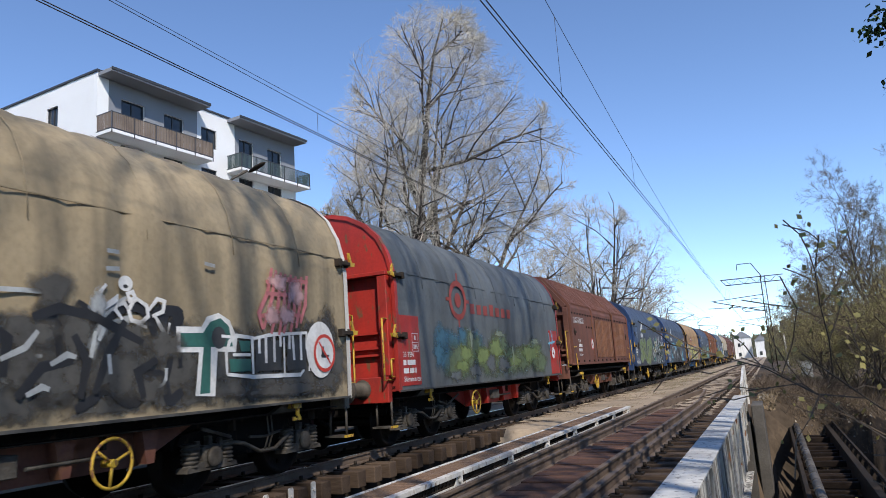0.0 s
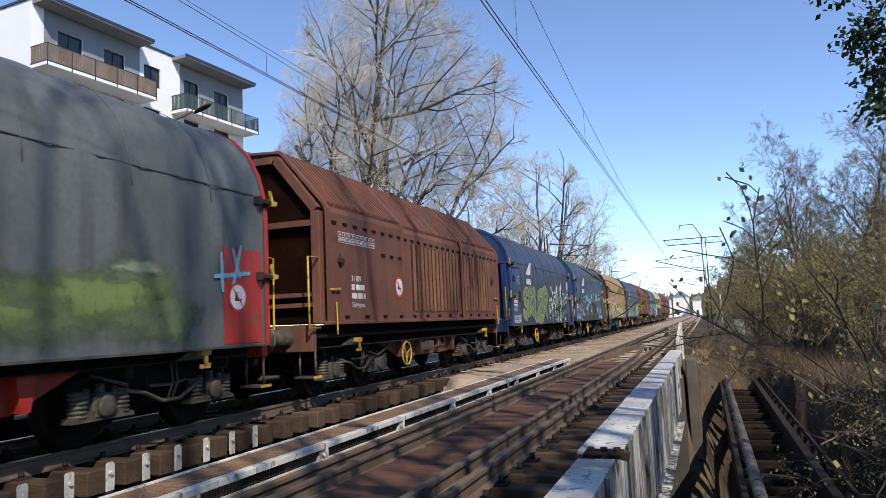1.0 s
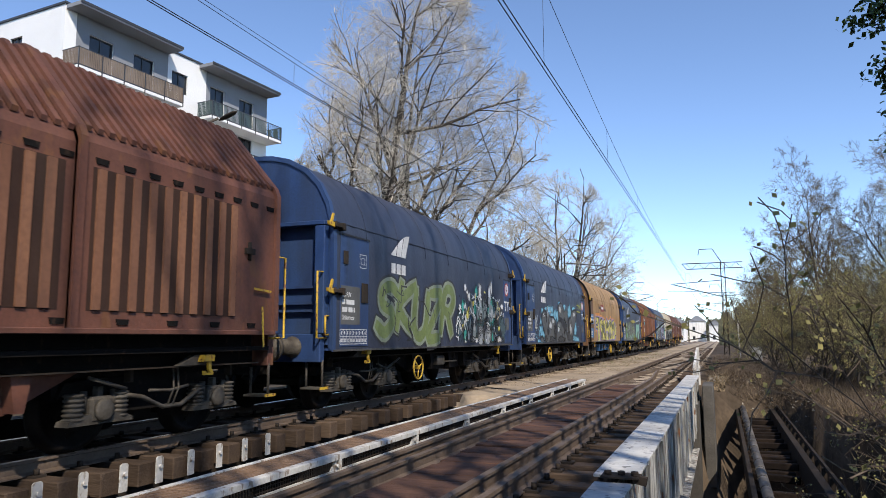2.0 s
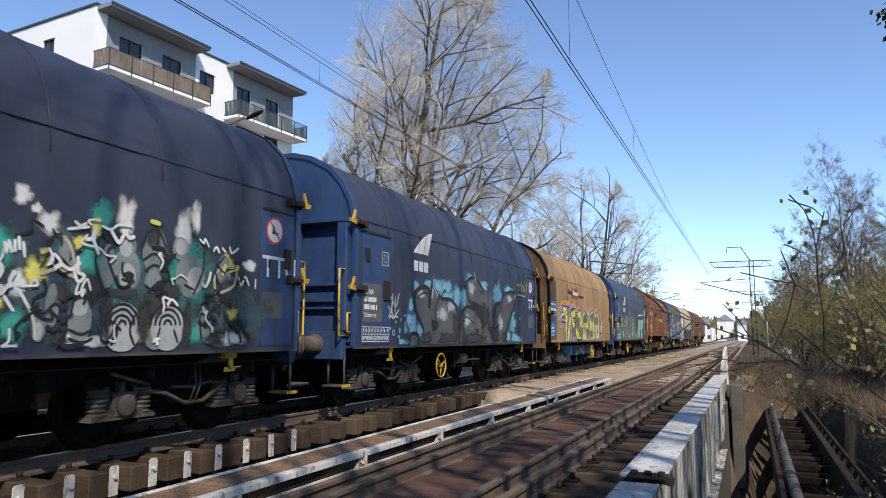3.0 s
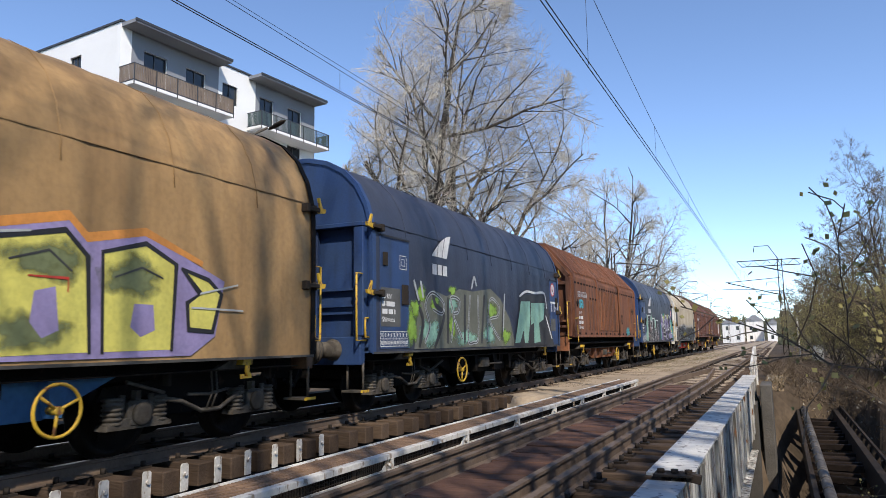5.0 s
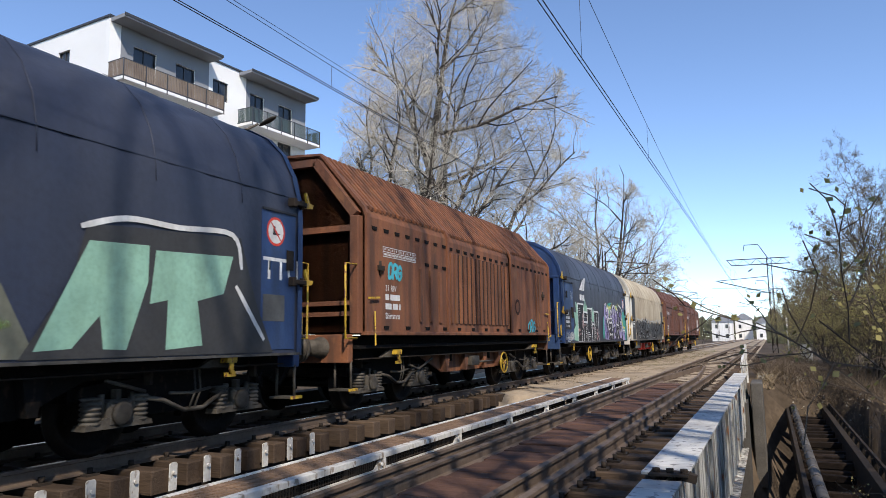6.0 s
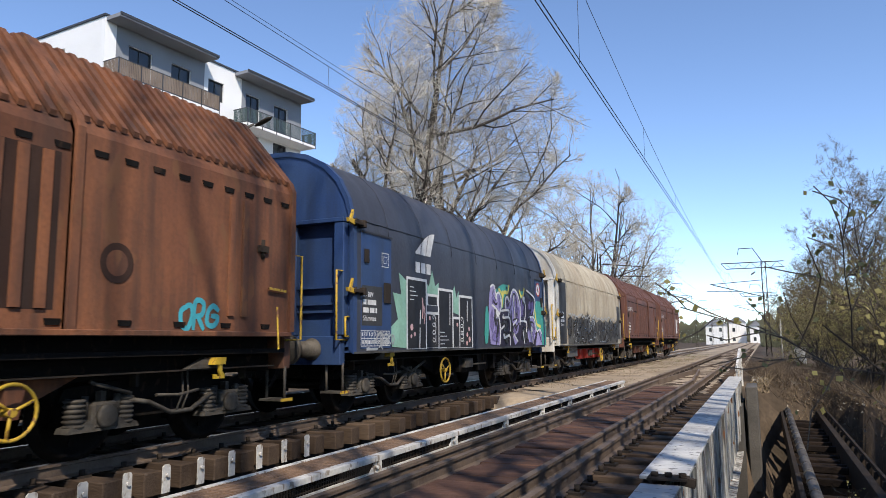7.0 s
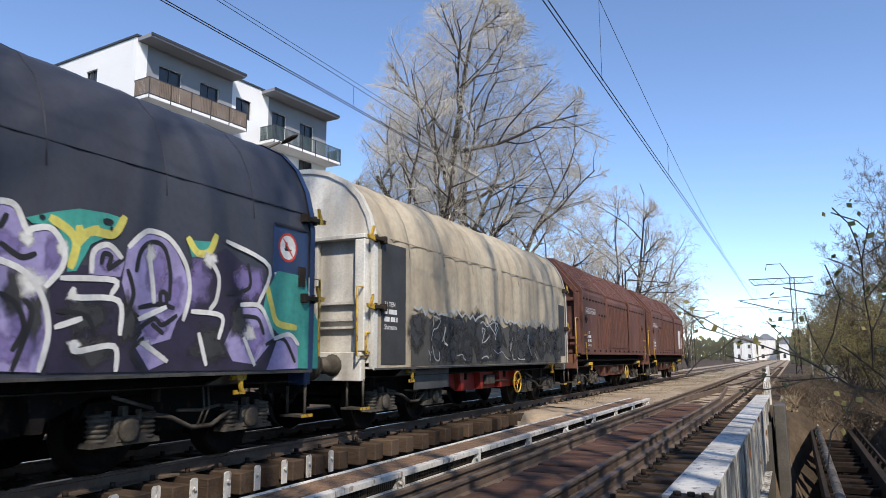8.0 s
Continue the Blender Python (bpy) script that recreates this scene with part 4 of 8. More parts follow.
def running_gear(w, frame_mat, belly_mat, wheel_y=4.4):
    """Frame, buffers, bogies and what hangs under a wagon."""
    part("frame", box(box(box(bmesh.new(), 1.02, 1.12, 0.72, 11.32, 0.80, 1.03), -1.12, -1.02, 0.72, 11.32, 0.80, 1.03), -0.3, 0.3, 0.7, 11.34, 0.62, 1.0), M["black"], w, "black steel underframe")
    part("floor", box(bmesh.new(), -1.42, 1.42, 0.80, 11.24, 1.035, 1.09), M["black"], w)
    for y, s in ((0.62, 1), (11.42, -1)):
        part("headstock", box(bmesh.new(), -1.38, 1.38, y, y + s * 0.14, 0.82, 1.26, 0.01), frame_mat, w)
        for x in (-0.875, 0.875):
            part("buffer", cached("buffer", make_buffer, M["iron"]), None, w, "grey steel buffer", pose(x, 0 if s > 0 else LONG, 1.06, 0, 0, 0 if s > 0 else 180))
        hose = bmesh.new()
        yy = y - s * 0.1
        pipe(hose, [(0.35, yy, 0.95), (0.42, yy - s * 0.15, 0.7), (0.40, yy - s * 0.3, 0.5), (0.32, yy - s * 0.42, 0.62)], 0.03)
        plank(hose, (0, y, 1.05), (0, y - s * 0.42, 1.0), 0.1, 0.14)
        part("coupling", hose, M["black"], w)
        st = bmesh.new()
        box(st, 1.05, 1.40, y - s * 0.02, y + s * 0.22, 0.40, 0.43)
        for xx in (1.08, 1.37):
            bar(st, (xx, y + s * 0.1, 0.43), (xx, y + s * 0.1, 0.85), 0.02, 6)
        part("step", st, M["iron"], w)
        part("step_edge", box(bmesh.new(), 1.402, 1.415, y - s * 0.02, y + s * 0.22, 0.395, 0.435), M["yellow"], w, "yellow step edge")
    ledge = box(bmesh.new(), 1.125, 1.36, 0.95, 11.1, 0.862, 0.876)
    for y in (1.3, 3.0, 4.9, 7.1, 9.0, 10.7):
        plate(ledge, [(y - 0.02, 0.72), (y + 0.02, 0.72), (y + 0.02, 0.861), (y - 0.02, 0.861)], 1.125, 1.22)
    part("ledge", ledge, M["dark_steel"], w, "narrow steel ledge along the underframe")
    for y in (2.1, 9.95):
        part("hook_bracket", plate(bmesh.new(), [(y - 0.42, 0.88), (y + 0.16, 0.88), (y + 0.10, 1.0), (y - 0.14, 1.0)], 1.30, 1.38), M["iron"], w, "worn steel bracket over the rope hook")
    bogie(w, 2.52)
    bogie(w, 9.52)
    for s in (-1, 1):
        part("belly", plate(bmesh.new(), [(3.5, 0.86), (8.35, 0.86), (7.55, 0.50), (4.55, 0.50)], s * 1.12, s * 1.16), belly_mat, w, "trough-shaped side plate of the underframe")
        for y in (4.5, 5.5, 6.6, 7.6):
            part("gusset", plate(bmesh.new(), [(y - 0.05, 0.52), (y + 0.05, 0.52), (y + 0.11, 0.86), (y - 0.11, 0.86)], s * 1.162, s * 1.30), belly_mat, w)
    tank = bar(bmesh.new(), (0.7, 5.2, 0.62), (0.7, 6.6, 0.62), 0.17, 14)
    part("air_tank", tank, M["black"], w)
    box_bm = box(bmesh.new(), 1.17, 1.36, 5.65, 6.1, 0.60, 0.80, 0.01)
    part("brake_box", box_bm, M["iron"], w)
    part("brake_rod", bar(bmesh.new(), (1.30, 6.2, 0.66), (1.30, 7.0, 0.66), 0.02), M["iron"], w)
    for y in (1.62, 8.62):
        rig = pipe(bmesh.new(), [(1.20, y + 0.28, 0.60), (1.22, y + 0.55, 0.55), (1.22, y + 0.85, 0.42), (1.22, y + 1.15, 0.42), (1.20, y + 1.50, 0.58)], 0.028)
        pipe(rig, [(1.24, y + 0.62, 0.62), (1.24, y + 0.95, 0.60), (1.24, y + 1.25, 0.64)], 0.018)
        for d in (0.98, 1.06):
            pipe(rig, [(1.24, y + d, 0.86), (1.25, y + d + 0.02, 0.62), (1.24, y + d - 0.06, 0.44)], 0.011)
        part("brake_rigging", rig, M["iron"], w, "worn curved brake rigging between the axles")
    for pts in ([(1.24, 3.9, 0.80), (1.24, 3.3, 0.62), (1.24, 2.9, 0.72)], [(1.24, 8.4, 0.80), (1.24, 8.9, 0.66)]):
        bm = bmesh.new()
        pipe(bm, pts, 0.022)
        part("brake_pipe", bm, M["iron"], w)
    part("handwheel", cached("handwheel", make_handwheel, M["yellow"]), None, w, "yellow spoked brake handwheel", pose(1.44, wheel_y, 0.60))
    for y in (2.1, 9.95):
        part("lashing_hook", cached("hook", make_hook, M["yellow"]), None, w, "yellow rope hook", pose(1.42, y, 0.90))


def catches(w, zs, y, s):
    """Cover catches at one end; s turns them for the far end."""
    for z in zs:
        m = pose(1.53, y, z) if s > 0 else pose(1.53, y, z) @ Matrix.Diagonal((1, -1, 1, 1))
        part("catch", cached("latch_arm", make_latch_arm, M["dark_steel"]), None, w, "dark catch of the cover", m)
        part("catch_handle", cached("latch", make_latch, M["yellow"]), None, w, "yellow catch handle", m)


def tarp_wagon(label, tarp, end, rim, belly, seed, sag=0.012, panel=None, wheel_y=4.4):
    w = thing("freight_wagon", label, "freight wagon", group="wagons of the train")
    running_gear(w, end, belly, wheel_y)
    part("cover", shell(bmesh.new(), whole(TARP), 0.86, 11.18, 100, sag, seed), tarp, w, "stretched tarpaulin cover with streaks of dirt and painted shade")
    inner = whole([(x * 0.985, z if z < 1.1 else 2.4 + (z - 2.4) * 0.985) for x, z in TARP])
    for y, s in ((0.80, 1), (11.24, -1)):
        # end wall
        part("end_wall", prism(bmesh.new(), inner, y, y + s * 0.05), end, w)
        hoop = bmesh.new()
        outer = whole(TARP)
        one = [hoop.verts.new((x * 1.012, y - s * 0.03, 2.4 + (z - 2.4) * 1.012)) for x, z in outer]
        two = [hoop.verts.new((x * 1.012, y + s * 0.075, 2.4 + (z - 2.4) * 1.012)) for x, z in outer]
        thr = [hoop.verts.new((x * 0.97, y - s * 0.03, 2.4 + (z - 2.4) * 0.97)) for x, z in outer]
        for i in range(len(outer) - 1):
            hoop.faces.new((one[i], one[i + 1], two[i + 1], two[i]))
            hoop.faces.new((thr[i], thr[i + 1], one[i + 1], one[i]))
        part("rim", hoop, rim, w, "metal rim of the end hoop")
        ribs = bmesh.new()
        box(ribs, -1.42, 1.42, y - s * 0.17, y - s * 0.005, 3.02, 3.09, 0.008)
        for x in (-1.33, 1.33):
            box(ribs, x - 0.09, x + 0.09, y - s * 0.16, y - s * 0.005, 1.27, 3.01, 0.012)
        for x in (-0.45, 0.45):
            box(ribs, x - 0.05, x + 0.05, y - s * 0.10, y - s * 0.005, 1.27, 3.01, 0.012)
        for z in (1.62, 1.74, 2.0):
            box(ribs, -1.22, -0.51, y - s * 0.08, y - s * 0.005, z, z + 0.04)
            box(ribs, 0.51, 1.22, y - s * 0.08, y - s * 0.005, z, z + 0.04)
        box(ribs, -0.06, 0.06, y - s * 0.07, y - s * 0.005, 3.10, 4.12, 0.012)
        part("end_ribs", ribs, end, w)
        part("handrail", handrail(1.20, 2.25, 1.40, y - s * 0.02, -s * 0.30), M["yellow"], w, "yellow handrail loop")
        catches(w, (3.02, 1.95), y - s * 0.02, s)
        grip = handrail(1.25, 1.55, 1.44, y - s * 0.03, -s * 0.10)
        part("grip", grip, M["yellow"], w, "yellow grip")
    part("bottom_rail", box(bmesh.new(), 1.49, 1.525, 0.80, 11.24, 0.985, 1.015), M["rim_iron"], w, "pale edge rail under the cover")
    for s in (-1, 1):
        part("seam", plank(bmesh.new(), (s * 1.478, 0.9, 3.10), (s * 1.478, 11.15, 3.10), 0.014, 0.014), tarp, w, "lengthwise seam of the cover")
    for k in range(7):
        y = 1.95 + 1.35 * k
        hoop = [(x * 1.004, y, 2.4 + (z - 2.4) * 1.004) for x, z in TARP[3:9]]
        part("weld_seam", pipe(bmesh.new(), hoop, 0.005, 4), tarp, w)
    if panel:
        board(w, 1.02, 2.02, 1.06, 2.90, panel, "painted end panel", name="door_panel")
        board(w, 10.42, 11.12, 1.06, 2.84, panel, "painted end panel", name="door_panel")
        part("bracket", box(bmesh.new(), 1.515, 1.535, 1.10, 1.24, 2.42, 2.64, 0.004), M["dark_steel"], w)
        part("bracket", box(bmesh.new(), 1.515, 1.535, 1.74, 1.96, 1.80, 2.14, 0.004), M["dark_steel"], w)
        part("bracket", box(bmesh.new(), 1.515, 1.535, 10.92, 11.06, 2.10, 2.36, 0.004), M["dark_steel"], w)
        part("panel_edge", box(bmesh.new(), 1.516, 1.53, 1.02, 2.02, 2.902, 2.93), M["ink_black"], w)
        part("panel_edge", box(bmesh.new(), 1.516, 1.53, 10.42, 11.12, 2.842, 2.87), M["ink_black"], w)
    return w


def hood_wagon(label, body, seed, light, wheel_y=7.48):
    """Three telescoping steel hoods with a ribbed roof and pressed side ribs."""
    w = thing("freight_wagon", label, "freight wagon", group="wagons of the train")
    running_gear(w, body, body, wheel_y)
    cuts = [(0.92, 4.15, 0.03), (4.05, 7.98, 0.0), (7.88, 11.28, 0.03)]
    for k, (y0, y1, out) in enumerate(cuts):
        prof = whole([(x * (1 + out * 0.65), z + (out if z > 3 else 0)) for x, z in HOOD])
        h = part("hood", prism(bmesh.new(), prof, y0, y1), body, w, "steel hood with a ribbed roof")
        X = HOOD[0][0] * (1 + out * 0.65)
        def arch():
            q = [(-X + 0.035, 3.27), (-0.63, 4.215), (0.0, 4.25), (0.63, 4.215), (X - 0.035, 3.27)]
            lo = [(x * 1.0, z + out - 0.03) for x, z in q]
            up = [(x * 1.012, z + out + 0.022) for x, z in q]
            return prism(bmesh.new(), lo + up[::-1], -0.035, 0.035)
        rib = cached("roof_rib/%s%s" % (body.name, out), arch, body)
        n = int((y1 - y0 - 0.2) / 0.145)
        for i in range(n):
            part("roof_rib", rib, None, h, m=pose(0, y0 + 0.14 + (y1 - y0 - 0.28) * i / (n - 1), 0))
        hole = cached("slot", lambda: plate(bmesh.new(), [(-0.085, 0.03), (0.085, 0.03), (0.07, -0.03), (-0.07, -0.03)], -0.005, 0.012), M["black"])
        n = int((y1 - y0) / 0.36)
        for i in range(n):
            y = y0 + 0.3 + (y1 - y0 - 0.5) * i / max(n - 1, 1)
            part("slot", hole, None, h, m=pose(X, y, 2.98))
            if k == 0 and not 1.15 < y < 2.8:
                part("slot", hole, None, h, m=pose(X, y, 2.55))
            if i % 2:
                part("slot", hole, None, h, m=pose(X, y, 1.365))
        for yy in (y0, y1 - 0.09):
            fr = prism(bmesh.new(), whole([(x * 1.026, z + (0.04 if z > 3 else 0)) for x, z in [(q[0] * (1 + out * 0.65), q[1] + (out if q[1] > 3 else 0)) for q in HOOD]]), yy, yy + 0.09)
            part("hood_frame", fr, body, h)
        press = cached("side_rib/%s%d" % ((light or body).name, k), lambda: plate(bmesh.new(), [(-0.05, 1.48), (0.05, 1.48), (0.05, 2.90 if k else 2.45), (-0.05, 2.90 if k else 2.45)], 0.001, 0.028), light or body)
        # dark strip in place of the shade that deep ribs would hold
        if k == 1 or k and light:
            part("side_recess", box(bmesh.new(), X - 0.01, X + 0.003, y0 + (0.6 if k == 1 else 0.2), y1 - (0.2 if k == 1 else 0.9), 1.47, 2.91), M["recess"], h, "dark painted shade between the ribs")
        y = y0 + (0.75 if k == 1 and light else 0.3)
        while y < y1 - 0.3:
            if (k or not light) and not (k == 2 and y > 10.4) and not (k == 0 and y < 2.6) and not (k == 2 and not light and y < 10.0):
                part("side_rib", press, None, h, m=pose(X, y, 0))
            y += 0.235 if k else 0.42
    part("bottom_rail", box(bmesh.new(), 1.42, 1.56, 0.9, 11.2, 1.24, 1.30, 0.008), body, w)
    skirt = box(bmesh.new(), -1.16, 1.16, 0.9, 11.2, 1.092, 1.245)
    part("sill", skirt, M["black"], w)
    for y, s in ((0.80, 1), (11.24, -1)):
        e = bmesh.new()
        prism(e, whole([(x * 0.93, z - 0.05 if z > 3 else z) for x, z in HOOD]), y + s * 0.22, y + s * 0.27)
        part("end_wall", e, body, w)
        f = bmesh.new()
        for x in (-1.38, 1.38):
            box(f, x - 0.08, x + 0.08, y - s * 0.02, y + s * 0.15, 1.27, 3.14, 0.01)
            plank(f, (x, y + s * 0.06, 3.16), (math.copysign(0.62, x), y + s * 0.06, 4.10), 0.14, 0.14, (0, 1, 0))
        box(f, -0.62, 0.62, y - s * 0.01, y + s * 0.13, 4.03, 4.15)
        box(f, -1.30, 1.30, y - s * 0.01, y + s * 0.12, 2.90, 3.0)
        box(f, -0.09, 0.09, y - s * 0.03, y + s * 0.15, 1.27, 4.02, 0.01)
        for z in (1.55, 1.72):
            box(f, -1.30, 1.30, y + s * 0.0, y + s * 0.08, z, z + 0.07)
        part("end_frame", f, body, w)
        part("handrail", handrail(1.20, 2.35, 1.43, y - s * 0.0, -s * 0.34), M["yellow"], w, "yellow handrail loop")
        part("lever", plank(bmesh.new(), (1.55, y + s * 0.35, 1.62), (1.57, y + s * 0.33, 1.08), 0.022, 0.022), M["yellow"], w, "yellow lever")
        part("lever", plank(bmesh.new(), (1.54, y + s * 0.16, 1.83), (1.54, y + s * 0.52, 1.85), 0.02, 0.03), M["yellow"], w, "yellow lever")
        lk = box(bmesh.new(), 1.47, 1.54, y + s * 0.52, y + s * 0.70, 2.30, 2.38)
        bar(lk, (1.50, y + s * 0.6, 2.22), (1.50, y + s * 0.6, 2.46), 0.03, 8)
        part("catch", lk, M["dark_steel"], w)
    return w


def build_train():
    wagons = []
    # beige wagon with black, white and pink painting
    w = tarp_wagon("beige tarpaulin freight wagon covered with black and white graffiti", M["tarp_beige"], M["beige_end"], M["white"], M["rust"], 1, 0.035, wheel_y=7.0)
    spatter(w, M["ink_smoke"], 64, 1.2, 10.9, 1.15, 1.85, 0.38, 1.510, 3)
    spatter(w, M["ink_smoke"], 30, 1.4, 7.4, 1.2, 1.9, 0.2, 1.545, 71)
    tags(w, M["ink_black"], 14, 1.4, 7.8, 1.15, 2.1, 0.45, 0.09, 1.565, 72)
    tags(w, M["ink_silver"], 12, 3.2, 7.6, 1.3, 2.2, 0.35, 0.045, 1.58, 4)
    artwork(w, [
        ("fill", "ink_white", 0, [[(7.74, 1.94), (8.12, 1.95), (8.21, 2.07), (8.40, 2.12), (8.59, 2.04), (8.72, 1.82), (8.69, 1.66), (8.38, 1.67), (8.33, 1.16), (8.02, 1.18), (8.08, 1.66), (7.74, 1.66)]]),
        ("fill", "ink_green2", 0, [[(7.80, 1.87), (8.14, 1.88), (8.26, 2.01), (8.43, 2.06), (8.57, 1.97), (8.64, 1.73), (8.27, 1.72), (8.25, 1.20), (8.09, 1.20), (8.15, 1.72), (7.80, 1.72)]]),
        ("oval", "ink_charcoal", 0, [(8.40, 1.83, 0.12, 0.13)]),
        ("line", "ink_white", 0.05, [[(8.46, 1.85), (8.66, 1.84)], [(8.53, 1.42), (8.52, 1.65), (8.58, 1.79), (8.70, 1.86), (8.99, 1.84), (9.00, 1.41)], [(8.55, 1.40), (9.00, 1.36), (9.98, 1.36), (10.05, 1.42)], [(9.01, 1.83), (9.39, 1.89), (10.14, 1.93)], [(9.63, 1.84), (9.63, 1.39)], [(8.65, 1.63), (8.94, 1.63)], [(10.18, 1.42), (10.24, 1.85)]]),
        ("fill", "ink_green2", 0, [[(8.57, 1.58), (8.96, 1.58), (8.96, 1.43), (8.59, 1.43)], [(8.74, 1.80), (8.95, 1.80), (8.94, 1.67), (8.78, 1.67)]]),
        ("fill", "ink_charcoal", 0, [[(9.05, 1.79), (9.58, 1.82), (9.56, 1.43), (9.04, 1.42)], [(9.70, 1.82), (10.14, 1.86), (10.11, 1.43), (9.68, 1.42)]]),
        ("line", "ink_white", 0.07, [[(9.12, 1.83), (9.12, 1.67)], [(9.25, 1.85), (9.25, 1.55)], [(9.42, 1.85), (9.42, 1.56)], [(9.55, 1.85), (9.55, 1.76)], [(9.82, 1.86), (9.84, 1.58)], [(10.00, 1.88), (10.00, 1.58)], [(9.75, 1.86), (9.74, 1.73)], [(10.14, 1.89), (10.13, 1.73)]]),
        ("oval", "ink_white", 0, [(10.47, 1.70, 0.35, 0.40)]),
        ("line", "ink_pink", 0.07, [[(9.40, 2.74), (9.30, 2.42), (9.12, 2.15), (9.19, 1.97)], [(9.49, 2.72), (9.39, 2.35), (9.22, 1.98)], [(9.59, 2.70), (9.52, 2.28), (9.37, 1.92)], [(9.69, 2.69), (9.65, 2.29), (9.53, 1.91)], [(9.81, 2.69), (9.74, 2.22), (9.63, 1.93)], [(9.92, 2.68), (9.87, 2.23), (9.78, 1.95)], [(10.05, 2.68), (10.00, 2.31), (9.91, 2.01)], [(10.18, 2.71), (10.13, 2.32), (10.01, 2.08)], [(9.30, 2.57), (9.66, 2.64), (10.18, 2.64)], [(9.17, 2.12), (9.52, 2.17), (9.99, 2.16)], [(9.30, 2.42), (10.03, 2.43)]]),
        ("mist", "ink_rose", 0, [(9.54, 2.59, 0.19, 0.11), (9.91, 2.46, 0.18, 0.17), (9.40, 2.13, 0.16, 0.12), (9.70, 2.14, 0.17, 0.12)]),
        ("oval", "ink_white", 0, [(7.05, 2.35, 0.09, 0.08)]),
        ("oval", "ink_charcoal", 0, [(7.05, 2.32, 0.03, 0.02)]),
        ("line", "ink_white", 0.045, [[(6.81, 2.31), (6.74, 2.23), (6.79, 2.09), (6.96, 2.20), (6.93, 2.08), (7.01, 1.99)], [(7.20, 2.20), (7.32, 2.14), (7.34, 2.03), (7.25, 1.96), (7.13, 1.98), (7.09, 2.08), (7.15, 2.18), (7.20, 2.20)], [(7.07, 2.25), (7.14, 2.27), (7.17, 2.21), (7.10, 2.18), (7.07, 2.25)], [(6.98, 2.13), (7.03, 2.16), (7.08, 2.10)], [(7.36, 2.11), (7.46, 2.22), (7.56, 2.20), (7.54, 2.09), (7.41, 2.04)], [(7.43, 2.04), (7.60, 1.80), (7.63, 1.96)], [(7.21, 1.94), (7.31, 1.92)]]),
        ("mist", "ink_silver", 0, [(6.68, 1.71, 0.06, 0.14), (6.77, 1.87, 0.08, 0.08), (6.73, 2.12, 0.10, 0.13)]),
        ("mist", "ink_smoke", 0, [(6.25, 2.24, 0.22, 0.18), (6.01, 1.83, 0.31, 0.17), (6.96, 1.47, 0.40, 0.27), (7.36, 1.28, 0.22, 0.14), (7.59, 1.74, 0.23, 0.18), (6.49, 1.84, 0.18, 0.26), (5.96, 1.54, 0.25, 0.19), (6.35, 1.43, 0.34, 0.18), (7.08, 1.80, 0.28, 0.17), (9.68, 1.18, 0.96, 0.09), (5.54, 1.68, 0.36, 0.31)]),
        ("line", "ink_black", 0.1, [[(6.61, 2.03), (6.93, 1.90), (7.24, 1.77)], [(7.03, 1.94), (6.87, 1.68), (6.72, 1.31)], [(6.56, 1.27), (6.62, 1.58), (6.49, 1.79)], [(7.28, 1.23), (7.21, 1.46), (7.43, 1.57)], [(6.09, 1.98), (6.31, 2.06), (6.67, 2.00)], [(5.60, 1.95), (5.84, 1.77), (5.81, 1.49)], [(5.96, 1.30), (6.16, 1.53), (6.44, 1.58)]]),
        ("line", "ink_silver", 0.06, [[(5.80, 1.61), (6.00, 1.70), (6.10, 1.83)], [(6.26, 1.56), (6.41, 1.64), (6.48, 1.62)], [(6.70, 1.84), (6.66, 1.63)], [(6.79, 1.87), (6.75, 1.79)], [(6.86, 1.62), (6.88, 1.47)], [(6.04, 1.30), (6.17, 1.36), (6.22, 1.34)], [(6.84, 2.66), (6.94, 2.66)], [(6.83, 2.48), (6.95, 2.49)], [(8.18, 2.68), (8.31, 2.67)], [(5.57, 1.59), (5.70, 1.68)]]),
    ], 1.585, 0, False)
    round_sign(w, 10.55, 1.65, 0.27, 1.70)
    wagons.append(w)
    # grey wagon with red ends
    w = tarp_wagon("grey tarpaulin freight wagon with bright red ends", M["tarp_grey"], M["red"], M["red"], M["red"], 2, 0.03)
    board(w, 0.90, 1.66, 1.08, 2.32, M["red"], "red end panel", name="door_panel")
    board(w, 10.28, 11.1, 1.04, 2.30, M["red"], "red end panel", name="door_panel")
    inscription(w, 0.98, 1.58, 0.13, first="33 TEN", last="Shimmns-ttu")
    load_table(w, 1.36, 1.6, 1.68, 2.0, 1.53, cols=1)
    bm = bmesh.new()
    ring_pts = [(3.6 + 0.40 * math.cos(k * math.tau / 24), 2.75 + 0.36 * math.sin(k * math.tau / 24)) for k in range(25)]
    ribbon(bm, ring_pts, 0.12, 1.525)
    disc(bm, 3.6, 2.75, 0.16, 1.525)
    for k in range(4):
        a = k * math.pi / 2
        ribbon(bm, [(3.6 + 0.42 * math.cos(a), 2.75 + 0.42 * math.sin(a)), (3.6 + 0.58 * math.cos(a), 2.75 + 0.54 * math.sin(a))], 0.1, 1.525)
    for k in range(7):
        part("mark_block", oblong(bmesh.new(), 4.25 + k * 0.40, 4.50 + k * 0.40, 2.50, 2.72 + 0.05 * (k == 3), 1.525), M["ink_faded"], w)
    part("company_mark", bm, M["ink_faded"], w, "faded red ring")
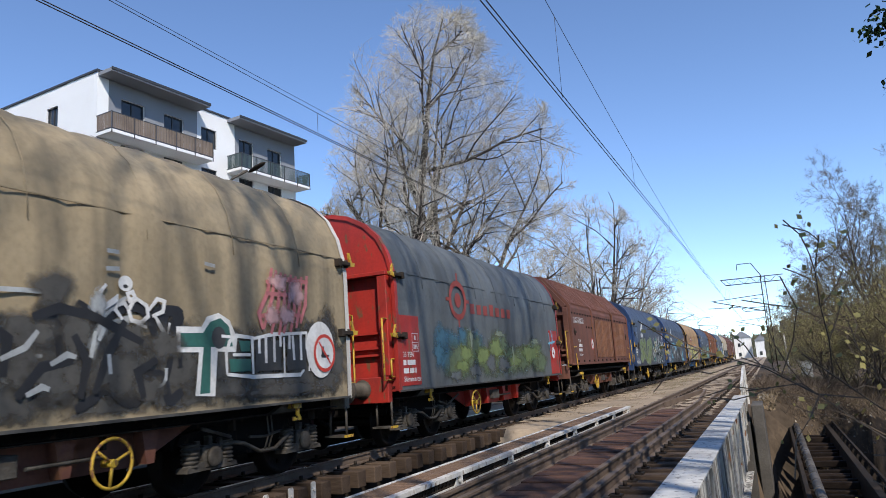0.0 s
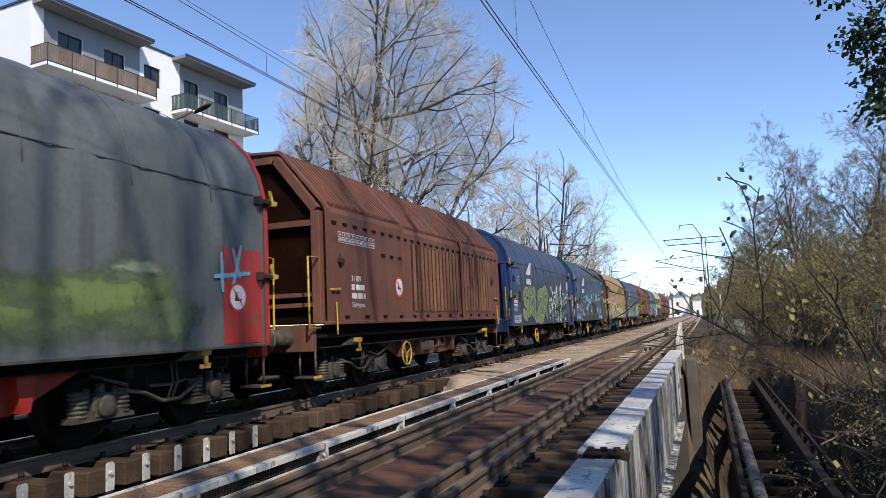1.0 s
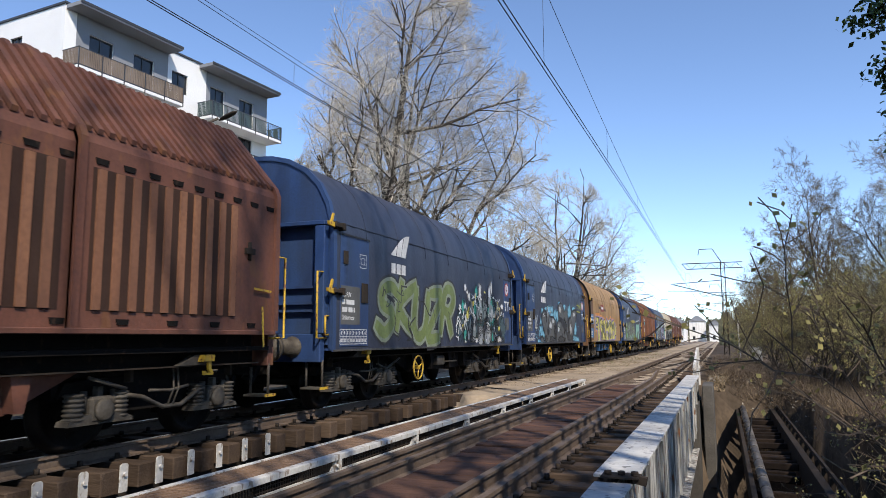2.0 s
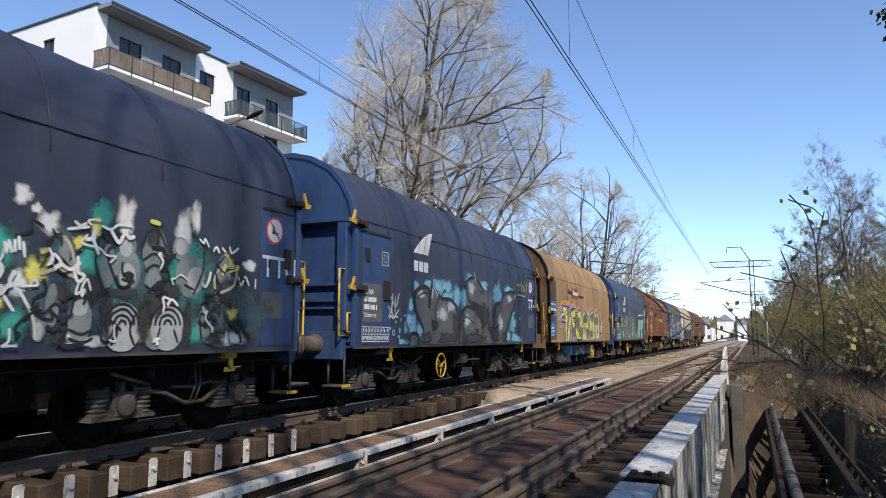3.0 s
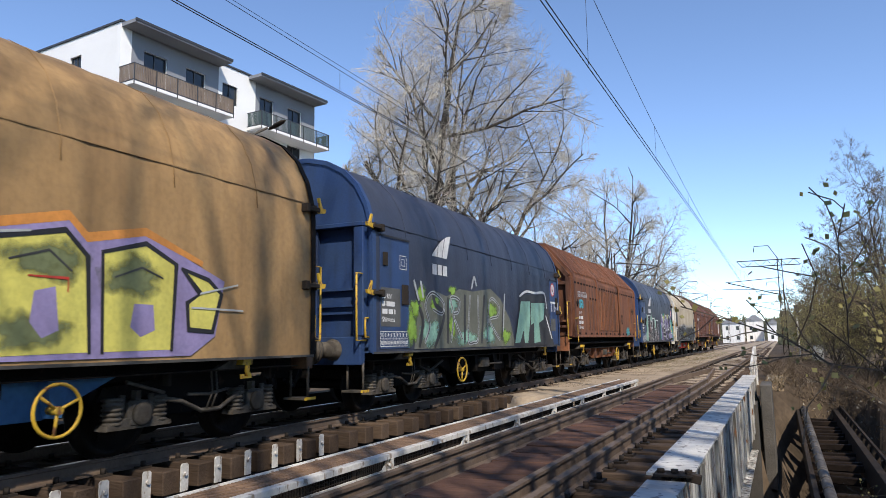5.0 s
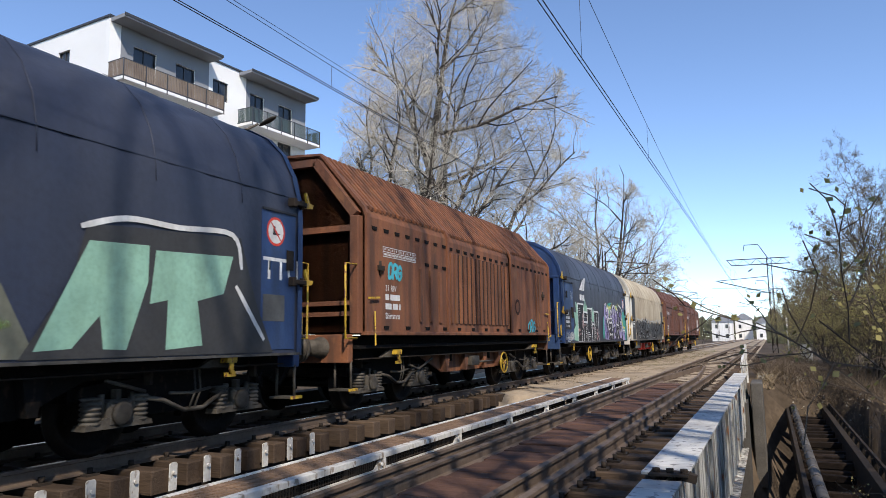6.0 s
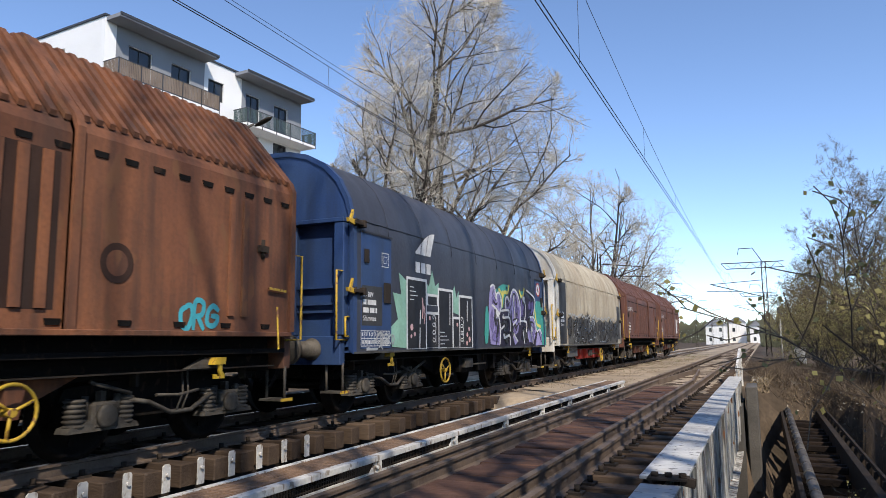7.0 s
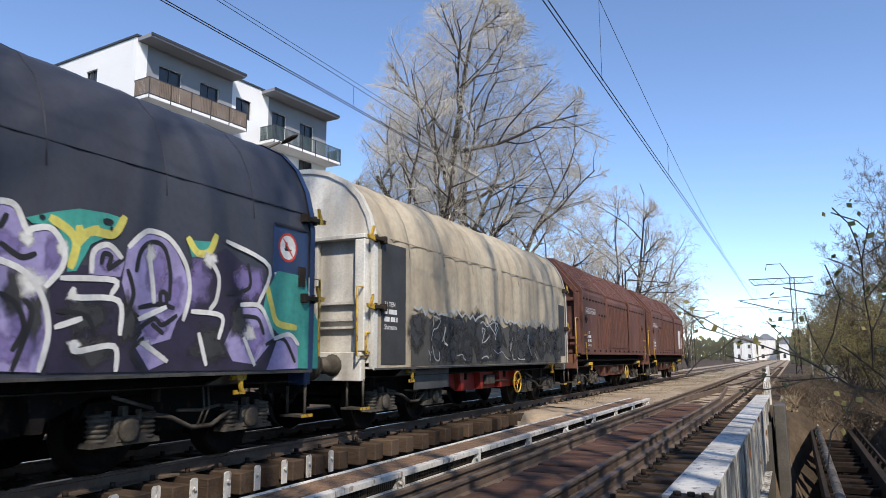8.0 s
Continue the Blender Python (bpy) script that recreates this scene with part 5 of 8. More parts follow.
    artwork(w, [
        ("mist", "ink_blue2", 0, [(2.75, 1.87, 0.47, 0.33), (3.24, 1.74, 0.52, 0.30), (2.54, 1.61, 0.30, 0.26), (4.40, 1.82, 0.52, 0.31), (3.02, 1.47, 0.49, 0.23), (6.22, 1.47, 0.88, 0.23), (3.79, 1.96, 0.35, 0.22)]),
        ("mist", "ink_grass", 0, [(3.5, 1.45, 0.7, 0.4), (4.3, 1.65, 0.5, 0.45), (5.1, 1.45, 0.7, 0.35), (5.9, 1.7, 0.6, 0.5), (6.7, 1.45, 0.7, 0.35), (7.6, 1.5, 0.8, 0.35), (8.7, 1.6, 0.7, 0.45), (9.3, 1.4, 0.5, 0.3)]),
        ("mist", "ink_lime2", 0, [(3.88, 1.63, 0.35, 0.18), (4.93, 1.58, 0.57, 0.19), (5.70, 1.74, 0.49, 0.23), (8.29, 1.63, 0.82, 0.21), (6.93, 1.45, 0.59, 0.15), (3.63, 1.38, 0.38, 0.13)]),
        ("mist", "tarp_grey", 0, [(4.34, 1.28, 0.38, 0.15), (6.16, 1.38, 0.42, 0.18), (5.33, 1.40, 0.28, 0.25), (3.28, 1.19, 0.31, 0.10)]),
        ("mist", "ink_grass_pale", 0, [(4.2, 1.95, 0.10, 0.22), (6.0, 2.1, 0.3, 0.08), (8.8, 1.95, 0.35, 0.07), (6.9, 1.6, 0.06, 0.3)]),
        ("line", "ink_sky", 0.06, [[(10.22, 2.21), (10.24, 1.73)], [(10.46, 2.28), (10.60, 1.92)], [(10.09, 1.91), (10.81, 1.98)], [(10.63, 2.33), (10.40, 1.61)]]),
        ("line", "ink_charcoal", 0.02, [[(2.87, 1.84), (3.21, 1.67)], [(3.06, 1.71), (3.26, 1.74)]]),
    ], 1.53, 1)
    round_sign(w, 10.55, 1.65, 0.20, 1.58)
    wagons.append(w)
    # brown hood wagon
    w = hood_wagon("reddish brown steel hood freight wagon with a ribbed roof", M["rust"], 3, M["rib_rust"], 4.3)
    load_table(w, 1.35, 2.78, 2.66, 2.84, 1.5025)
    inscription(w, 1.80, 2.0, 0.14, 1.5025)
    round_sign(w, 3.88, 1.96, 0.21, 1.5025)
    wagons.append(w)
    # navy wagon, yellow and white painting
    w = tarp_wagon("navy tarpaulin freight wagon with yellow and white graffiti", M["tarp_navy"], M["blue"], M["blue"], M["black"], 4, panel=M["blue"])
    sprayed(w, "SKUZR", 2.3, 6.2, 1.15, 2.25, [(M["ink_charcoal"], 0.46), (M["ink_grass_pale"], 0.36), (M["ink_lime2"], 0.22)], 1.512, 13, 0.3, 0.25)
    tags(w, M["ink_charcoal"], 12, 2.4, 6.0, 1.15, 2.2, 0.3, 0.03, 1.53, 14)
    artwork(w, [
        ("mist", "ink_petrol", 0, [(6.80, 1.53, 0.32, 0.37), (7.30, 1.46, 0.27, 0.35), (7.81, 1.69, 0.31, 0.37), (8.50, 1.62, 0.37, 0.52), (9.23, 1.79, 0.44, 0.51), (9.82, 1.56, 0.50, 0.41), (10.23, 1.43, 0.33, 0.35), (7.05, 1.93, 0.20, 0.19), (7.53, 2.04, 0.17, 0.21), (8.17, 1.38, 0.41, 0.28), (9.09, 1.22, 0.43, 0.25)]),
        ("mist", "ink_teal", 0, [(7.85, 1.94, 0.16, 0.18), (9.17, 1.88, 0.30, 0.32), (7.95, 2.34, 0.13, 0.17), (8.22, 1.83, 0.22, 0.27), (7.10, 1.26, 0.13, 0.16), (9.34, 1.22, 0.20, 0.11), (6.95, 1.92, 0.10, 0.19)]),
        ("mist", "ink_yellow", 0, [(7.27, 1.75, 0.10, 0.11), (7.89, 2.22, 0.06, 0.10), (7.71, 2.06, 0.07, 0.07), (9.76, 2.07, 0.10, 0.10), (7.37, 1.89, 0.07, 0.07), (9.90, 1.46, 0.10, 0.08), (6.94, 1.44, 0.07, 0.09), (8.51, 1.21, 0.10, 0.09)]),
        ("mist", "ink_white", 0, [(7.37, 2.20, 0.11, 0.11), (7.11, 2.41, 0.08, 0.09), (7.25, 2.31, 0.05, 0.05), (8.23, 2.35, 0.11, 0.25), (9.04, 2.35, 0.12, 0.25), (9.21, 2.53, 0.09, 0.17), (7.71, 1.18, 0.13, 0.06), (7.91, 1.13, 0.25, 0.05), (9.82, 1.15, 0.30, 0.08), (10.19, 2.07, 0.13, 0.07), (7.12, 1.64, 0.07, 0.12)]),
        ("oval", "ink_fog", 0, [(8.27, 2.10, 0.11, 0.13), (9.00, 2.15, 0.12, 0.13), (8.27, 1.84, 0.18, 0.23), (8.04, 1.87, 0.09, 0.22), (9.17, 1.85, 0.23, 0.24), (8.63, 2.08, 0.17, 0.25), (7.76, 1.34, 0.13, 0.23), (7.34, 1.28, 0.07, 0.15), (7.55, 1.93, 0.06, 0.18), (7.67, 1.81, 0.08, 0.09), (9.72, 1.95, 0.12, 0.20), (7.46, 1.46, 0.07, 0.20), (9.42, 1.32, 0.11, 0.19), (8.69, 1.16, 0.14, 0.12), (8.63, 1.75, 0.12, 0.12)]),
        ("oval", "ink_silver", 0, [(8.25, 2.07, 0.08, 0.09), (9.01, 2.17, 0.09, 0.09), (8.26, 1.27, 0.24, 0.25), (8.86, 1.29, 0.24, 0.27), (8.29, 1.78, 0.10, 0.14), (9.25, 1.82, 0.13, 0.15), (7.34, 1.23, 0.04, 0.08), (7.75, 1.45, 0.09, 0.08)]),
        ("mist", "ink_charcoal", 0, [(7.90, 1.64, 0.10, 0.13), (8.65, 1.51, 0.17, 0.14), (8.05, 1.38, 0.07, 0.22), (8.52, 1.33, 0.09, 0.23), (9.15, 1.31, 0.07, 0.25), (7.56, 1.57, 0.08, 0.09), (8.88, 1.64, 0.16, 0.11), (8.24, 1.61, 0.21, 0.06), (7.54, 1.16, 0.08, 0.07), (9.79, 1.69, 0.14, 0.20), (8.60, 2.23, 0.09, 0.10), (9.62, 1.15, 0.17, 0.09)]),
        ("line", "ink_black", 0.03, [[(8.29, 1.30), (8.29, 1.31), (8.28, 1.33), (8.26, 1.33), (8.24, 1.34), (8.23, 1.33), (8.22, 1.32), (8.21, 1.31), (8.21, 1.30)], [(8.35, 1.30), (8.34, 1.33), (8.31, 1.37), (8.28, 1.38), (8.24, 1.39), (8.20, 1.38), (8.17, 1.36), (8.16, 1.33), (8.15, 1.30)], [(8.40, 1.30), (8.39, 1.36), (8.35, 1.40), (8.30, 1.44), (8.24, 1.45), (8.18, 1.43), (8.13, 1.40), (8.10, 1.35), (8.10, 1.29)], [(8.46, 1.30), (8.44, 1.38), (8.39, 1.44), (8.32, 1.49), (8.23, 1.50), (8.16, 1.48), (8.09, 1.43), (8.05, 1.37), (8.04, 1.29)], [(8.91, 1.31), (8.90, 1.32), (8.89, 1.34), (8.87, 1.35), (8.85, 1.35), (8.84, 1.35), (8.82, 1.34), (8.81, 1.32), (8.81, 1.31)], [(8.97, 1.31), (8.96, 1.35), (8.93, 1.38), (8.89, 1.40), (8.85, 1.41), (8.81, 1.40), (8.77, 1.38), (8.75, 1.34), (8.74, 1.30)], [(9.04, 1.31), (9.02, 1.37), (8.98, 1.42), (8.92, 1.46), (8.85, 1.47), (8.78, 1.45), (8.73, 1.42), (8.69, 1.36), (8.68, 1.30)], [(9.11, 1.31), (9.08, 1.40), (9.02, 1.47), (8.94, 1.51), (8.84, 1.52), (8.75, 1.50), (8.68, 1.45), (8.63, 1.38), (8.62, 1.30)], [(8.01, 1.59), (7.90, 1.86), (7.90, 2.08), (7.97, 2.17), (8.04, 2.10)], [(8.16, 1.69), (8.06, 1.88), (8.03, 2.01), (8.10, 2.08)], [(8.87, 1.76), (8.82, 1.95), (8.93, 2.08)], [(9.22, 1.66), (9.36, 1.93), (9.37, 2.19), (9.42, 2.27)], [(8.45, 2.09), (8.53, 2.27), (8.67, 2.30), (8.78, 2.13)], [(8.48, 1.97), (8.62, 2.05), (8.79, 2.00)], [(8.51, 1.86), (8.63, 1.93), (8.78, 1.88)], [(8.65, 2.39), (8.67, 2.05)], [(8.59, 2.38), (8.71, 2.39)], [(7.65, 1.24), (7.78, 1.20), (7.89, 1.24)], [(7.65, 1.16), (7.79, 1.12), (7.90, 1.16)], [(7.65, 1.37), (7.69, 1.52), (7.81, 1.56), (7.88, 1.45)], [(7.49, 1.77), (7.39, 1.97), (7.44, 2.10)], [(8.13, 1.10), (8.19, 1.21), (8.15, 1.32)], [(8.41, 1.10), (8.35, 1.24), (8.40, 1.39)], [(8.71, 1.13), (8.75, 1.27)], [(9.01, 1.12), (8.95, 1.25)], [(7.31, 1.16), (7.28, 1.36), (7.36, 1.41)], [(9.38, 1.15), (9.34, 1.41), (9.47, 1.45)], [(8.52, 1.71), (8.62, 1.66), (8.74, 1.73)], [(8.22, 1.75), (8.33, 1.73)], [(9.08, 1.75), (9.21, 1.71)], [(9.68, 1.75), (9.57, 1.95), (9.71, 2.13)]]),
        ("line", "ink_bone", 0.035, [[(7.43, 2.13), (7.59, 2.04), (7.67, 1.84)], [(7.36, 1.96), (7.46, 1.82), (7.66, 1.73)], [(9.59, 1.65), (9.56, 1.88), (9.71, 2.01), (9.95, 2.04)], [(9.66, 1.69), (9.90, 1.80), (9.95, 1.99)], [(7.32, 1.73), (7.46, 1.79)], [(7.23, 1.60), (7.28, 1.65)]]),
        ("line", "ink_white", 0.03, [[(6.97, 1.97), (6.99, 1.90), (7.01, 1.98), (7.04, 1.90)], [(7.06, 2.00), (7.07, 1.91)], [(7.09, 2.06), (7.11, 1.93)], [(7.14, 1.99), (7.16, 1.87)], [(7.57, 2.17), (7.79, 2.22)], [(7.64, 2.25), (7.70, 2.22), (7.76, 2.25)], [(9.52, 2.18), (9.57, 2.23), (9.62, 2.17)], [(9.67, 2.23), (9.73, 2.19)], [(9.80, 2.26), (9.84, 2.19), (9.96, 2.26)], [(9.98, 1.91), (10.04, 1.81), (10.11, 1.92), (10.18, 1.82)], [(10.31, 1.79), (10.31, 1.90)], [(7.12, 1.59), (7.27, 1.36), (7.31, 1.16)], [(6.98, 1.54), (7.09, 1.40)], [(6.58, 1.29), (6.69, 1.52), (6.85, 1.34)], [(6.45, 1.33), (6.55, 1.69), (6.79, 1.53)]]),
        ("line", "ink_yellow", 0.05, [[(9.74, 2.03), (9.69, 1.92)], [(9.97, 2.02), (9.82, 1.97)], [(8.56, 2.39), (8.67, 2.38)]]),
    ], 1.535, 3)
    tags(w, M["ink_black"], 44, 6.4, 10.2, 1.1, 2.2, 0.16, 0.028, 1.612, 15)
    tags(w, M["ink_white"], 26, 6.3, 10.2, 1.1, 2.3, 0.13, 0.03, 1.64, 16)
    wagons.append(w)
    # navy wagon, grey bulging painting with blue edge
    w = tarp_wagon("navy tarpaulin freight wagon with grey and cyan graffiti", M["tarp_navy"], M["blue"], M["blue"], M["black"], 5, panel=M["blue"])
    artwork(w, [
        ("mist", "ink_sky", 0, [(3.05, 2.15, 0.12, 0.11), (4.15, 2.20, 0.33, 0.16), (4.55, 2.21, 0.26, 0.15), (5.10, 2.03, 0.24, 0.23), (5.47, 2.02, 0.25, 0.24), (5.98, 2.48, 0.40, 0.10), (6.81, 2.39, 0.28, 0.13), (7.81, 2.24, 0.37, 0.27), (8.69, 2.36, 0.38, 0.15), (4.51, 2.02, 0.47, 0.10), (2.94, 1.39, 0.18, 0.21), (3.22, 1.27, 0.16, 0.19), (2.75, 1.48, 0.10, 0.14), (2.83, 1.76, 0.11, 0.14), (9.00, 1.54, 0.29, 0.27), (9.26, 1.12, 0.55, 0.13), (8.60, 1.17, 0.23, 0.16), (3.62, 2.22, 0.20, 0.08), (2.48, 1.08, 0.19, 0.07), (2.92, 1.06, 0.25, 0.07), (2.62, 1.30, 0.08, 0.08)]),
        ("oval", "ink_sky", 0, [(2.14, 1.25, 0.06, 0.06), (2.38, 1.29, 0.04, 0.05), (2.43, 1.48, 0.03, 0.03), (2.58, 1.56, 0.03, 0.03), (2.61, 1.39, 0.05, 0.07), (9.12, 1.81, 0.07, 0.04), (9.63, 1.67, 0.08, 0.04), (2.22, 1.44, 0.03, 0.03), (2.00, 1.32, 0.03, 0.03), (2.34, 1.18, 0.04, 0.03)]),
        ("oval", "tarp_navy", 0, [(2.14, 1.25, 0.03, 0.04), (2.38, 1.29, 0.02, 0.02), (2.61, 1.39, 0.02, 0.04)]),
        ("fill", "ink_bubble", 0, [[(3.00, 1.74), (3.00, 1.93), (3.14, 2.09), (3.54, 2.13), (3.65, 2.06), (3.82, 2.30), (3.93, 2.11), (4.26, 1.96), (4.74, 1.95), (5.10, 1.76), (5.18, 1.45), (5.18, 1.14), (5.09, 1.03), (3.44, 1.04), (3.36, 1.34), (3.11, 1.59)], [(5.20, 1.06), (5.30, 1.57), (5.68, 1.85), (5.60, 2.27), (5.78, 2.46), (6.25, 2.51), (6.80, 2.23), (7.40, 2.26), (7.37, 1.88), (7.62, 1.03)], [(7.51, 1.50), (7.66, 1.94), (8.01, 2.03), (8.29, 2.25), (8.92, 2.36), (9.32, 2.28), (9.12, 1.97), (8.53, 1.43), (8.37, 1.03), (7.62, 1.03)], [(2.76, 1.05), (2.82, 1.21), (2.98, 1.24), (3.16, 1.18), (3.19, 1.05)]]),
        ("mist", "ink_silver", 0, [(3.30, 1.99, 0.18, 0.08), (3.78, 2.06, 0.08, 0.15), (4.75, 1.81, 0.22, 0.11), (5.98, 2.27, 0.22, 0.15), (5.70, 1.54, 0.23, 0.13), (8.76, 2.16, 0.24, 0.10), (4.29, 1.64, 0.27, 0.14), (7.98, 1.52, 0.21, 0.25)]),
        ("mist", "ink_charcoal", 0, [(3.49, 1.15, 0.28, 0.13), (4.55, 1.14, 0.47, 0.12), (6.20, 1.13, 0.70, 0.13), (5.01, 1.44, 0.15, 0.26), (6.82, 1.67, 0.32, 0.27), (7.58, 1.22, 0.32, 0.25), (8.31, 1.12, 0.22, 0.20)]),
        ("line", "ink_black", 0.075, [[(3.44, 1.04), (3.36, 1.34), (3.11, 1.59), (3.00, 1.74), (3.00, 1.93), (3.14, 2.09), (3.54, 2.13), (3.67, 2.05)], [(3.63, 2.02), (3.66, 1.75), (3.80, 2.29), (3.93, 2.11), (4.26, 1.96), (4.74, 1.95), (5.10, 1.76), (5.18, 1.45), (5.09, 1.14), (4.90, 1.03)], [(5.24, 1.04), (5.30, 1.57), (5.71, 1.85), (6.47, 1.70), (6.68, 1.48), (6.73, 1.80), (6.14, 1.94), (5.83, 1.96), (5.64, 2.26), (5.78, 2.46), (6.25, 2.51), (6.84, 2.23)], [(7.51, 1.50), (7.66, 1.94), (8.01, 2.03), (8.29, 2.25), (8.92, 2.36), (9.32, 2.28), (9.12, 1.97), (8.53, 1.43), (8.37, 1.03)], [(2.76, 1.05), (2.82, 1.21), (2.98, 1.24), (3.16, 1.18), (3.19, 1.05)]]),
        ("line", "ink_black", 0.035, [[(3.98, 1.50), (3.95, 1.80), (4.28, 2.04), (4.43, 2.15)], [(5.28, 1.33), (5.58, 1.62), (6.12, 1.47)], [(7.37, 1.88), (7.41, 1.50), (7.58, 1.03)], [(3.09, 1.90), (3.29, 2.00), (3.55, 2.03)], [(6.49, 1.13), (6.82, 1.40), (7.03, 1.67)], [(6.46, 2.27), (6.72, 2.16)]]),
        ("fill", "ink_black", 0, [[(3.75, 1.51), (3.98, 1.50), (4.13, 1.45), (4.03, 1.32), (3.79, 1.28)], [(5.89, 1.92), (6.33, 1.95), (6.73, 1.75), (6.68, 1.52), (6.31, 1.65)], [(6.19, 1.37), (6.48, 1.35), (6.32, 1.20)], [(7.00, 1.36), (7.18, 1.59), (7.26, 1.22)]]),
        ("line", "ink_silver", 0.04, [[(3.82, 2.30), (3.89, 2.14), (4.06, 2.00)], [(6.15, 2.63), (6.22, 2.42)], [(4.24, 2.07), (4.42, 2.23)], [(9.12, 2.18), (9.27, 2.28)], [(2.08, 1.93), (2.03, 1.59)], [(2.01, 1.87), (2.20, 1.72), (2.32, 1.94)], [(2.17, 1.88), (2.17, 1.57)], [(1.91, 1.70), (1.98, 1.63), (1.95, 1.49)], [(2.05, 1.62), (2.11, 1.50), (2.31, 1.65)], [(1.93, 1.53), (2.29, 1.53)]]),
        ("line", "ink_lime", 0.035, [[(9.37, 2.58), (9.69, 2.58)], [(9.50, 2.71), (9.50, 2.43)], [(9.77, 2.65), (9.79, 2.43)], [(9.79, 2.54), (9.96, 2.58), (9.99, 2.42)], [(10.13, 2.71), (10.13, 2.43)], [(10.30, 2.70), (10.24, 2.42)], [(9.37, 2.31), (10.13, 2.30)]]),
    ], 1.515, 4)
    wagons.append(w)
    # brown wagon, yellow letters
    w = tarp_wagon("brown tarpaulin freight wagon with large yellow graffiti letters", M["tarp_brown"], M["brown_end"], M["black"], M["ink_blue"], 6, wheel_y=7.5)
    board(w, 0.92, 1.68, 1.08, 3.0, M["brown_end"], "brown end panel", name="door_panel")
    board(w, 0.86, 1.66, 1.84, 2.32, M["ink_blue"], "blue sign plate", 1.53, "sign_plate")
    board(w, 0.86, 1.60, 1.20, 1.66, M["ink_blue"], "blue sign plate", 1.53, "sign_plate")
    inscription(w, 0.94, 1.54, 0.10, 1.542, "35 RIV")
    bm = bmesh.new()
    oblong(bm, 0.98, 1.5, 2.20, 2.24, 1.542)
    oblong(bm, 0.92, 1.28, 2.0, 2.1, 1.542)
    oblong(bm, 1.34, 1.6, 2.0, 2.08, 1.542)
    oblong(bm, 1.0, 1.2, 1.9, 1.96, 1.542)
    part("number_bar", bm, M["ink_white"], w)
    part("company_mark", oblong(bmesh.new(), 3.96, 4.92, 2.54, 2.90, 1.518), M["ink_faded"], w, "faded red square")
    for k in range(5):
        part("mark_block", oblong(bmesh.new(), 4.06 + k * 0.155, 4.18 + k * 0.155, 2.66, 2.78 if k else 2.84, 1.522), M["ink_white"], w, "white block of the mark")
    for k in range(4):
        part("mark_block", oblong(bmesh.new(), 3.36 + k * 0.14, 3.46 + k * 0.14, 2.66, 2.78 if k else 2.84, 1.516), M["ink_charcoal"], w)
    for k in range(7):
        part("mark_block", oblong(bmesh.new(), 4.98 + k * 0.125, 5.07 + k * 0.125, 2.60, 2.70, 1.516), M["ink_charcoal"], w)
